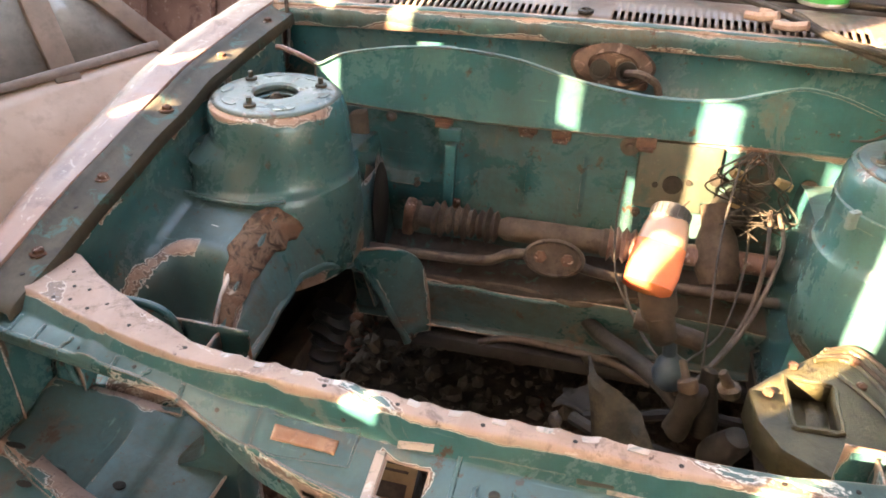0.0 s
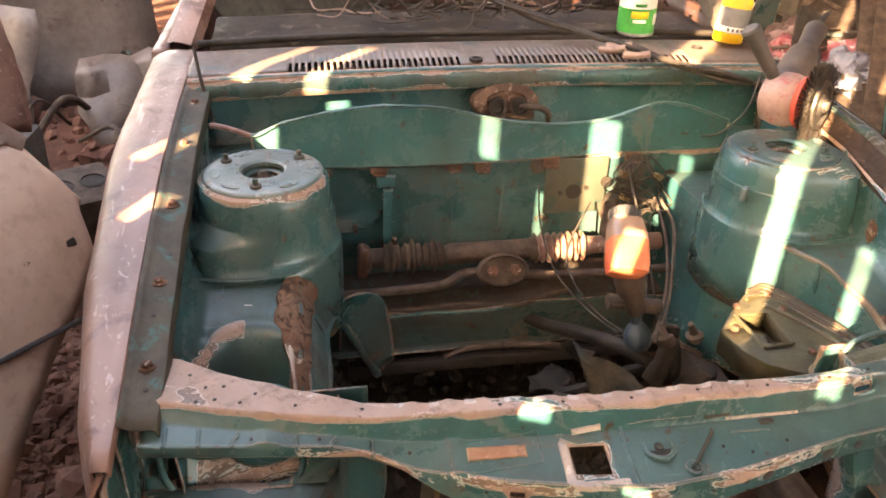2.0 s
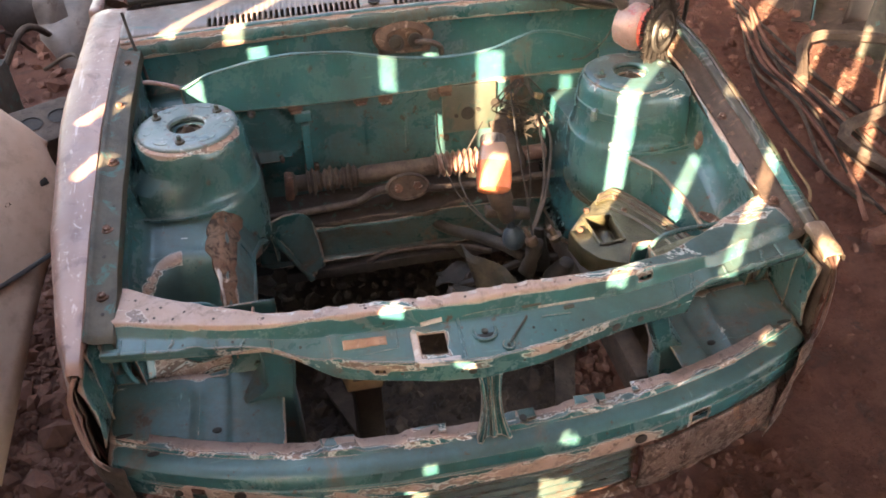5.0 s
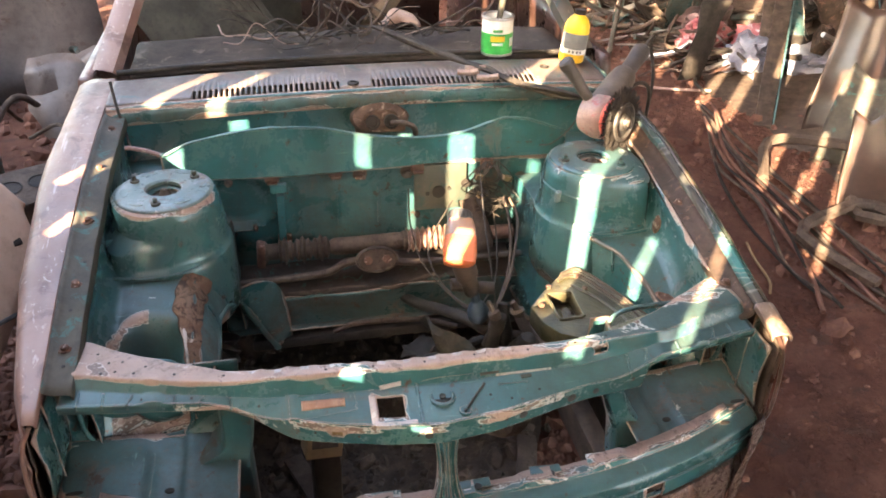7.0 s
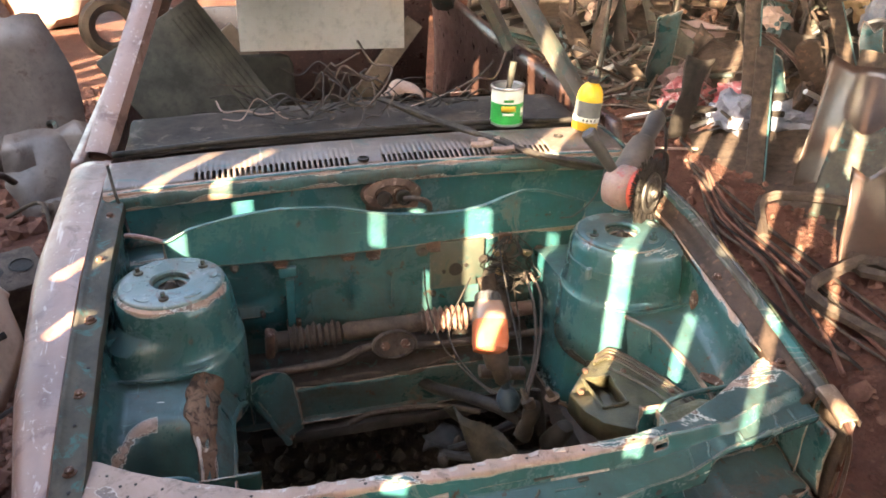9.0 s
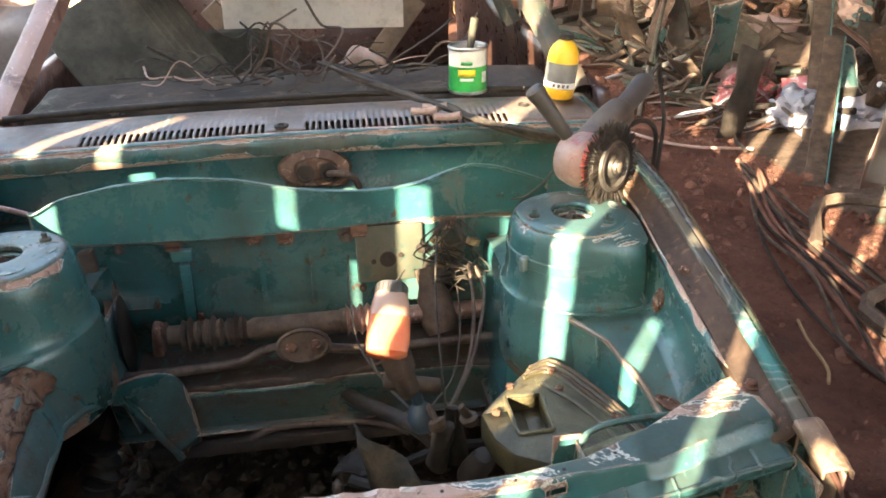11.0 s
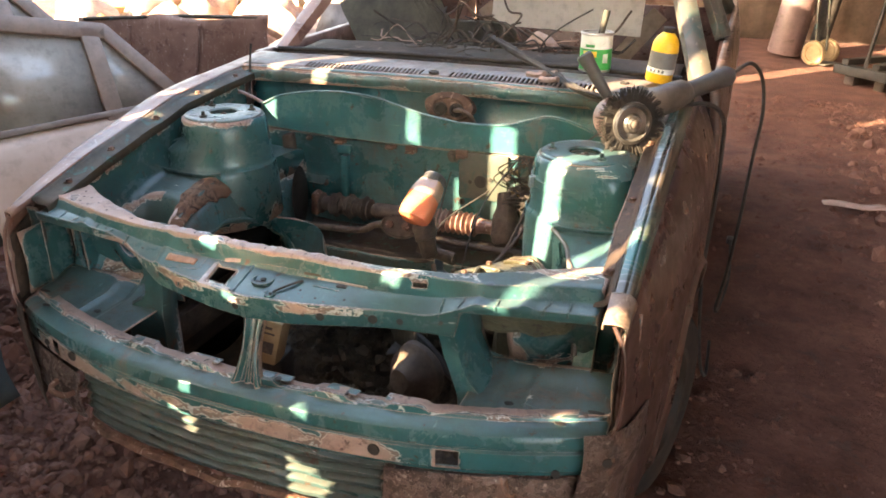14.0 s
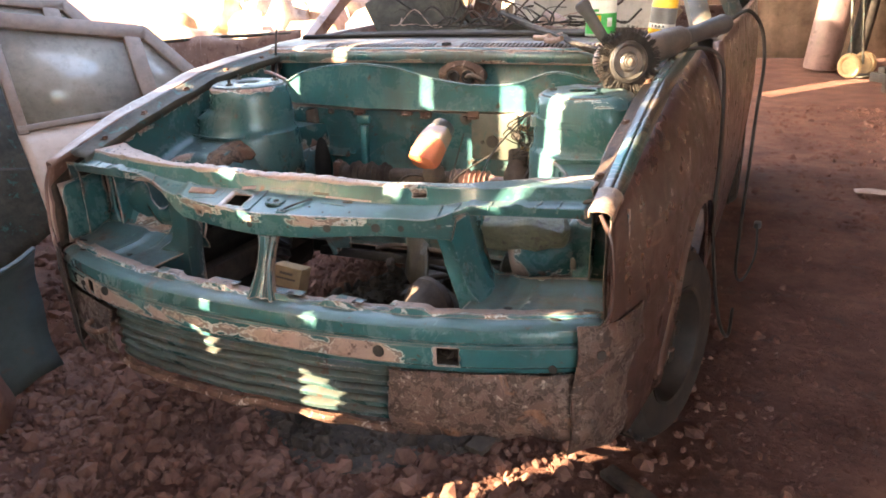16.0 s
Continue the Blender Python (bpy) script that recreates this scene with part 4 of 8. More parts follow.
def build_fenders():
    for s in (-1, 1):
        fender = thing("front_fender", (0, 0, 0), "dented front wing in rubbed brown primer" if s > 0 else "front wing in pale rubbed primer")
        fender.parent = car
        ys = sorted([0.035 + 0.0305 * i for i in range(41)] + [0.331, 0.334, 0.338, 0.35, 0.36, 0.37, 0.39, 0.42])
        edge_in = 0.718 if s > 0 else 0.722
        rows, strip = [], []
        for y in ys:
            z, xo = crown_z(y), flank_x(y)
            low = arch_low(y, 0.32 if y > 0.11 else 0.62)
            a, b = edge_in + 0.022, xo - 0.010
            strip.append([jitter((s * x, y, zz), 0.002, 5) for x, zz in ((edge_in, z - 0.006), (edge_in + 0.004, z + 0.004), (a - 0.006, z + 0.006), (a, z + 0.004))])
            if s > 0:           # narrow crown, then a sloping shoulder
                k = max(0.0, xo - 0.757)
                row = [(0.740, z + 0.004), (0.745, z + 0.005), (0.750, z + 0.004), (0.754, z + 0.001), (0.757, z - 0.004), (0.757 + 0.14 * k, z - 0.013)]
                row += [(0.757 + f * k, z - d) for f, d in ((0.38, 0.042), (0.62, 0.082), (0.84, 0.13))] + [(xo, z - 0.19)]
                top = z - 0.19
            else:
                row = [(a + (b - a) * t, z + dz) for t, dz in ((0.0, 0.004), (0.25, 0.007), (0.5, 0.005), (0.75, -0.003), (0.9, -0.012), (1.0, -0.028))] + [(xo, z - 0.06)]
                top = z - 0.06
            for k in range(1, 11):
                zz = top + (low - top) * k / 10
                bulge = 0.014 * math.sin(math.pi * min(1, (top - zz) / 0.5)) - 0.006 * math.exp(-((zz - 0.74) / 0.012) ** 2)
                row.append((xo + bulge - 0.05 * max(0, (0.55 - zz)) + 0.014 * (k == 10 and low > 0.33 and y > 0.2), zz))
            rows.append([jitter(jitter((s * x, y, zz), 0.005, 4), 0.0015, 15) for x, zz in row])
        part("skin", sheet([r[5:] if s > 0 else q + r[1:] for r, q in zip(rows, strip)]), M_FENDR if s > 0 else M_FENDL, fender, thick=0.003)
        part("liner", sheet([[p + Vector((-s * 0.008, 0.002, 0)) for p in r[6:]] for r in rows[:10]]), M_GREASE, fender, "grimy inner face of the wing", thick=0.002)
        if s > 0:
            part("crown", sheet([r[:6] for r in rows]), M_CONTOUR, fender, "crown sanded through several coats", thick=0.003)
            part("crown_strip", sheet(strip), M_STRIP, fender, "strip of turquoise and pale primer along the wing's crease", thick=0.003)
        bm = bmesh.new()
        tube(bm, [(s * (flank_x(y) + 0.006), y, arch_low(y, 0.32)) for y in [ARCH_Y - ARCH_R * math.cos(math.pi * k / 24) for k in range(1, 24)]], 0.006, 6, 2)
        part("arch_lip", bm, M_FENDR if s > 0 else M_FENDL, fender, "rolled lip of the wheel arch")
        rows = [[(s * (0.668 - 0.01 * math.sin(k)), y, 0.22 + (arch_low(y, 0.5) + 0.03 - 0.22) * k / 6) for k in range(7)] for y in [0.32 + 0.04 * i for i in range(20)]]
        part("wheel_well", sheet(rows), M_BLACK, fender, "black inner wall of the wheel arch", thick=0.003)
        # lower front corner, wrapped round to meet the front panel
        rows = []
        for y in (-0.008, -0.004, 0.004, 0.016, 0.034, 0.06, 0.09, 0.12, 0.16):
            xt = lerp([-0.008, -0.004, 0.004, 0.016, 0.06, 0.12, 0.16], [0.708, 0.714, 0.73, 0.752, 0.782, 0.797, 0.806], y)
            rows.append([jitter((s * (xt - 0.016 * (1 - k / 8) ** 1.5 + 0.004 * math.sin(k * 1.3)), y, 0.335 + 0.295 * k / 8 + 0.012 * (k == 0) * noise.noise(Vector((y * 30, 0, 0)))), 0.006, 9) for k in range(9)])
        corner = part("lower_corner", sheet(rows), M_FLAKE if s > 0 else M_DIRT, fender, "mud-caked flaking lower corner of the wing", thick=0.003)
        part("bolt_hole", lathe([(0.010, 0), (0.010, 0.003)], 14, m=axis((s * 0.752, 0.013, 0.567), (s * 0.765, -0.01, 0.567))), M_BLACK, corner)
        # bolt-on rail along the inner edge
        rows = []
        for y in [0.10 + 0.0245 * i for i in range(41)]:
            z = crown_z(y)
            if s > 0:
                prof = ((0.681, z - 0.05), (0.683, z - 0.028), (0.688, z - 0.024), (0.704, z - 0.021), (0.711, z - 0.014), (0.719, z - 0.003))
            else:
                prof = ((0.671, z - 0.035), (0.674, z - 0.014), (0.682, z - 0.011), (0.705, z - 0.010), (0.716, z - 0.004), (0.724, z + 0.002))
            rows.append([jitter((s * x, y, zz), 0.0025, 11) for x, zz in prof])
        rail = part("inner_rail", sheet(rows), M_RAILR if s > 0 else M_RAIL, fender, "grimy bolted rail of the wing", thick=0.003)
        for y in (0.20, 0.46, 0.75) if s > 0 else (0.2, 0.36, 0.55, 0.75, 0.95):
            c = Vector((s * 0.697, y, crown_z(y) - (0.023 if s > 0 else 0.011)))
            part("bolt", lathe([(0.013, 0), (0.013, 0.002), (0.008, 0.003), (0.008, 0.008), (0.005, 0.010)], 10, m=Matrix.Translation(c)), M_RUST, rail)
        for k in range(7):
            y = 0.16 + 0.13 * k
            c = Vector((s * (0.694 + 0.008 * math.sin(k * 2.6)), y, crown_z(y) - (0.0215 if s > 0 else 0.0085)))
            part("bolt_hole", lathe([(0.0035, 0), (0.0035, 0.001)], 10, m=Matrix.Translation(c)), M_BLACK, rail)
        # inner brace between lamp recess and wing, and the folded cap at the front end
        rows = []
        for k in range(13):
            z = 0.615 + 0.225 * k / 12
            rows.append([jitter((s * (0.738 + (flank_x(0.12) - 0.006 - 0.738) * j / 8), 0.125 + 0.03 * math.sin(math.pi * j / 8) * math.sin(math.pi * k / 12), z), 0.003, 12) for j in range(9)])
        part("inner_brace", sheet(rows), M_BAY if s > 0 else M_MUD, fender, "cupped turquoise brace inside the wing", thick=0.003, wear=lambda p: 0.35 * (p.z > 0.8))
        if s > 0:
            rows = []
            for y in (0.024, 0.03, 0.045, 0.065, 0.085, 0.10, 0.108):
                z, xo = crown_z(max(y, 0.03)), flank_x(y)
                rows.append([jitter(q, 0.002, 30) for q in ((0.716, y, z - 0.006), (0.7165, y, z + 0.006), (0.735, y, z + 0.0095), (0.75, y, z + 0.008), (0.7595, y, z + 0.0), (0.761 + 0.14 * max(0.0, xo - 0.757), y, z - 0.012))])
            part("front_cap", sheet(rows), M_CAP, fender, "folded cap rubbed to tan primer", thick=0.003)
        # rolled front edge
        bm = bmesh.new()
        tube(bm, [(s * 0.735, 0.04, 0.85), (s * 0.758, 0.033, 0.8), (s * 0.766, 0.028, 0.72), (s * 0.762, 0.022, 0.65), (s * 0.742, 0.012, 0.622), (s * 0.712, 0.0, 0.612)], 0.0045)
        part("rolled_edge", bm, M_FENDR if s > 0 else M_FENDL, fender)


build_fenders()


def wheelhouse_z(y):
    return lerp([0.18, 0.22, 0.27, 0.33, 0.42, 0.5, 0.7, 0.9, 1.0], [0.57, 0.62, 0.70, 0.765, 0.808, 0.825, 0.83, 0.82, 0.80], y)


def leg_x(y, s):
    """How far out the wheelhouse's engine-side wall stands."""
    if s < 0:
        return lerp([0.3, 0.5, 0.62], [0.452, 0.45, 0.42], y)
    return lerp([0.26, 0.31, 0.38, 0.46, 0.55, 0.64], [0.63, 0.61, 0.58, 0.545, 0.49, 0.42], y)


def arch_z(y):
    """Lower edge of the engine-side wall: it arches over an open cavity."""
    return lerp([0.19, 0.316, 0.40, 0.482, 0.57, 0.652, 0.72, 0.78], [0.64, 0.682, 0.705, 0.713, 0.69, 0.645, 0.585, 0.46], y)


def build_inner_wings():
    for s in (-1, 1):
        wing = thing("inner_wing", (0, 0, 0), "turquoise inner wing with strut tower, dusty and rust-stained")
        wing.parent = car
        def dished(x, y):
            """1 inside the rounded dish pressed into the wheelhouse, 0 outside it."""
            return (abs(abs(x) - 0.572) / 0.09) ** 2.6 + (max(0.0, y - 0.25) / 0.15) ** 2.6

        rows = []
        for i in range(80):
            y = 0.19 + 0.01 * i
            zt, zw, xi = crown_z(y) - 0.03, wheelhouse_z(y), leg_x(y, s)
            top_x = xi + (0.05 if s < 0 else 0.0)
            w = 0.652 - top_x
            row = [(0.681, zt), (0.684, zt - 0.05), (0.684, zt - 0.1 if zt - 0.1 > zw + 0.06 else zw + 0.06), (0.678, zw + 0.035), (0.662, zw + 0.012)]
            row += [(0.652 - w * k / 24, zw - 0.006 * k / 24) for k in range(1, 24)]
            if s < 0:
                drop_to = max(0.02, zw - 0.008 - arch_z(y))
                row += [(top_x - 0.012, zw - 0.008), (top_x - 0.024, zw - 0.008 - 0.2 * drop_to), (top_x - 0.036, zw - 0.008 - 0.45 * drop_to), (xi, zw - 0.008 - 0.75 * drop_to), (xi - 0.008, zw - 0.008 - drop_to), (xi - 0.002, zw - 0.014 - drop_to)]
            else:
                row += [(xi + 0.004, zw - 0.006), (xi, zw - 0.03), (xi - 0.003, zw - 0.1), (xi - 0.006, zw - 0.2), (xi - 0.01, zw - 0.29), (xi - 0.03, zw - 0.34)]
            line = []
            for x, z in row:
                f = dished(x, y)
                if s < 0:
                    floor_z = min(z - 0.002, lerp([0.19, 0.25, 0.33, 0.42], [0.62, 0.652, 0.668, 0.69], y))
                    drop = (z - floor_z) * soft([0.5, 1.05], [1.0, 0.0], f) - 0.005 * math.exp(-((f - 1.25) / 0.25) ** 2)
                else:
                    drop = 0.012 * soft([0.0, 1.15], [1.0, 0.0], f)
                line.append(jitter((s * x, y, z - (drop if 4 < len(line) < 29 else 0)), 0.004, 6))
            rows.append(line)
        top_sheet = rows if s > 0 else [r[:30] for r in rows]
        if s < 0:
            part("engine_side_wall", sheet([r[29:] for r in rows]), M_SHELF, wing, "mud-stained wall of the wheelhouse", thick=0.003)
        part("wheelhouse", sheet(top_sheet), M_BAY, wing, thick=0.003,
             wear=lambda p: (0.62 * math.exp(-((dished(p.x, p.y) - 1.2) / 0.3) ** 2) * (p.y > 0.3) * (abs(p.x) > 0.58) + 0.5 * (p.y < 0.25) + 0.5 * math.exp(-((p.y - 0.46) / 0.012) ** 2) * (0.57 < abs(p.x) < 0.65)) * (p.x < 0) * (abs(p.x) < 0.67))
        # seam line pressed along the tower's foot
        bm = bmesh.new()
        tube(bm, [(s * 0.67, 0.512, 0.842), (s * 0.60, 0.508, 0.837), (s * 0.53, 0.512, 0.836), (s * 0.48, 0.535, 0.837)], 0.004)
        part("pressed_seam", bm, M_BAY, wing)
        # strut tower: round towards the engine, straight towards the wing
        cx, cy = 0.545, 0.665
        prof = [(0.030, 0.968), (0.046, 0.970), (0.048, 0.980), (0.085, 0.986), (0.106, 0.984), (0.119, 0.975), (0.1255, 0.955), (0.1275, 0.915), (0.129, 0.902), (0.131, 0.888), (0.1325, 0.855), (0.137, 0.843), (0.142, 0.838), (0.143, 0.82), (0.142, 0.74), (0.14, 0.66)]
        rows = []
        for r, z in prof:
            row = []
            for k in range(40):
                a = 2 * math.pi * k / 40
                ca, sa = math.cos(a), math.sin(a)
                x, y = cx - ca * r, cy + sa * r * (1 + 0.12 * max(0, 0.86 - z) / 0.1 * (z < 0.86))
                if ca < 0 and r > 0.09:
                    q = min(1.0, max(0.0, (r - 0.115) / 0.012)) if s > 0 else soft([0.893, 0.91], [1.0, 0.0], z)
                    e = 1.0 - 0.6 * q
                    x = cx + abs(ca) ** e * (r + (0.137 - r) * q)
                    y = cy + math.copysign(abs(sa) ** e, sa) * r * (1.0 + (0.06 * q if s < 0 else 0.0))
                row.append(jitter((s * x, y, z), 0.003, 12))
            rows.append(row)
        tower = part("strut_tower", sheet(rows, close=True), M_BAY, wing, thick=0.003,
                     wear=lambda p: ((0.5 if p.x < 0 else 0.25) * soft([0.952, 0.972], [0, 1], p.z) + 0.14 * soft([0.945, 0.96], [0, 1], p.z)) * (math.hypot(abs(p.x) - 0.545, p.y - 0.665) > 0.09) * soft([0.60, 0.70], [1, 0.35], p.y))
        if s > 0:
            part("clamp_band", lathe([(0.1285, 0.905), (0.1325, 0.906), (0.1325, 0.926), (0.1285, 0.927)], 40, cap=False, m=Matrix.Translation((s * cx, cy, 0.0))), M_BAY, tower, "thin steel band round the tower")
            bm = bmesh.new()
            box(bm, (s * cx - 0.115, cy - 0.072, 0.916), (0.02, 0.012, 0.03), pose(0, 0, 0, 0, 0, 35), 0.003)
            part("band_clip", bm, M_BARE, tower)
        # shoulder that ties the tower to the outer wall
        bm = bmesh.new()
        box(bm, (s * 0.645, 0.67, 0.845), (0.10, 0.20, 0.11), pose(0, 0, 0, -8, s * 6, 0), 0.022)
        part("tower_shoulder", lumpy(bm, 0.003, 12), M_BAY, wing)
        part("top_plate", lathe([(0.040, 0.976), (0.041, 0.984), (0.045, 0.9872), (0.085, 0.9868), (0.106, 0.9848), (0.1145, 0.980)], 36, cap=False, m=Matrix.Translation((s * cx, cy, 0.001))), M_BARE if s < 0 else M_WORN, tower, "sanded pale top of the strut tower", thick=0.002)
        part("strut_seat", lathe([(0.006, 0.985), (0.013, 0.975), (0.016, 0.966), (0.03, 0.962), (0.047, 0.964)], 20, cap=True, m=Matrix.Translation((s * cx, cy, 0))), M_GREASE, tower)
        for a in (0.6, 2.6, 4.6) if s < 0 else (3.3, 5.4):
            p = (s * cx + 0.083 * math.cos(a), cy + 0.083 * math.sin(a), 0.985)
            part("stud", lathe([(0.011, 0), (0.011, 0.008), (0.005, 0.009), (0.005, 0.020)], 10, m=Matrix.Translation(p)), M_RAIL, tower)
        for a in (0.1, 1.15, 2.05, 3.3, 4.05, 5.3):
            p = (s * cx + 0.09 * math.cos(a), cy + 0.09 * math.sin(a), 0.9885)
            m = Matrix.Translation(p) @ Matrix.Rotation(a, 4, "Z") @ Matrix.Diagonal((0.75, 1.5, 1, 1))
            part("dimple", lathe([(0.014, 0.0), (0.0135, 0.0012), (0.010, 0.0004), (0.003, 0.0002)], 16, m=m), M_BARE, tower, "pressed dimple")
        # chassis leg
        bm = bmesh.new()
        box(bm, (s * (0.425 if s > 0 else 0.52), 0.50, 0.44), (0.06, 0.78, 0.09), None, 0.012)
        part("chassis_leg", lumpy(bm, 0.006, 10), M_GREASE, wing)
        # ridge along the wall's upper edge
        bm = bmesh.new()
        tube(bm, [(s * (leg_x(y, s) + (0.04 if s < 0 else 0.004)), y, wheelhouse_z(y) - (0.012 if s < 0 else 0.003)) for y in (0.24, 0.28, 0.32, 0.38, 0.44, 0.5, 0.56, 0.62)], 0.006)
        part("ridge", lumpy(bm, 0.004, 22), M_COWL if s > 0 else M_SHELF, wing, "dusty worn ridge along the wheelhouse edge")
        part("shaft_opening", lathe([(0.001, 0), (0.045, 0.0), (0.05, 0.004), (0.046, 0.006)], 28, m=Matrix.Translation((s * 0.425, 0.86, 0.67)) @ pose(0, 0, 0, 0, -90 * s, 0) @ Matrix.Diagonal((2.1, 1, 1, 1))), M_BLACK, wing, "dark oval drive shaft opening")
        if s > 0:
            bm = bmesh.new()
            box(bm, (0.545, 0.455, 0.775), (0.006, 0.012, 0.09), pose(0, 0, 0, 0, -8, 0), 0.003)
            part("pressed_rib", bm, M_BAY, wing)
            m = Matrix.Translation((0.632, 0.32, wheelhouse_z(0.32) + 0.004)) @ pose(0, 0, 0, 18, 0, -55) @ Matrix.Diagonal((2.2, 1, 1, 1))
            part("rusted_slot", lumpy(lathe([(0.013, 0), (0.013, 0.003), (0.009, 0.0045), (0.007, 0.001)], 20, m=m), 0.003, 60), M_RUST, wing, "rust-edged oval slot")
            for c, r in (((0.676, 0.50, 0.86), 0.02),):
                bm = bmesh.new()
                stone_bm(bm, c, r, random.Random(5))
                part("rust_hole", bm, M_RUST, wing, "crusted rust hole")
            continue
        # rust-eaten patch: broad below the tower, a narrow torn strip towards the front
        rows = []
        for i in range(57):
            y = 0.572 - 0.375 * i / 56
            zw, ridge_x = wheelhouse_z(y), leg_x(y, s) + 0.05
            drop_to = max(0.02, zw - 0.008 - arch_z(y))
            rag = noise.noise(Vector((y * 26, 3, 0)))
            out = lerp([0.19, 0.28, 0.34, 0.38, 0.41, 0.44, 0.5, 0.555, 0.575], [0.003, 0.004, 0.006, 0.018, 0.032, 0.034, 0.022, 0.014, 0.006], y) * (1 + 0.3 * rag)
            down = lerp([0.19, 0.28, 0.36, 0.45, 0.53, 0.575], [0.08, 0.10, 0.2, 0.36, 0.42, 0.3], y) * (1 + 0.35 * noise.noise(Vector((y * 30, 9, 1))))
            row = [(ridge_x + out * (1 - k / 5), zw + (0.004 if k else -0.004)) for k in range(6)]
            for k in range(1, 8):
                u = down * k / 7
                row.append((lerp([0.0, 0.2, 0.45, 0.75], [ridge_x - 0.012, ridge_x - 0.024, ridge_x - 0.036, ridge_x - 0.05], u) - (0.004 if k < 7 else -0.003), zw - 0.006 - u * drop_to))
            rows.append([jitter((s * x, y, z), 0.004, 45) for x, z in row])
        patch = part("rust_patch", sheet(rows), M_SEAM, wing, "rust-eaten torn metal below the strut tower", thick=0.002)
        bm = bmesh.new()
        tube(bm, [(-0.507, 0.37, 0.787), (-0.503, 0.33, 0.766), (-0.50, 0.29, 0.725), (-0.498, 0.25, 0.678), (-0.497, 0.21, 0.607)], 0.0035)
        part("torn_edge", lumpy(bm, 0.004, 30), M_PRESS, patch, "pale torn edge of the metal")
        # rolled lip of the arch, and a black sheet as the cavity's shade behind it
        bm = bmesh.new()
        tube(bm, [(s * (leg_x(y, s) - 0.004), y, arch_z(y)) for y in (0.2, 0.26, 0.316, 0.36, 0.40, 0.44, 0.482, 0.53, 0.57, 0.61, 0.652)] + [(-0.425, 0.70, 0.605), (-0.413, 0.74, 0.571), (-0.375, 0.746, 0.49), (-0.328, 0.748, 0.394)], 0.009, 8, 4)
        part("arch_lip", lumpy(bm, 0.004, 25), M_SHELF, wing, "brown dusty lip of the arch")
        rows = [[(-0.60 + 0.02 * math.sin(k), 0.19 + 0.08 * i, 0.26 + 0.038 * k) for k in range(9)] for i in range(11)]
        part("cavity_shade_sheet", sheet(rows), M_BLACK, wing, "black sheet put in for the shade of the cavity", thick=0.004)


build_inner_wings()


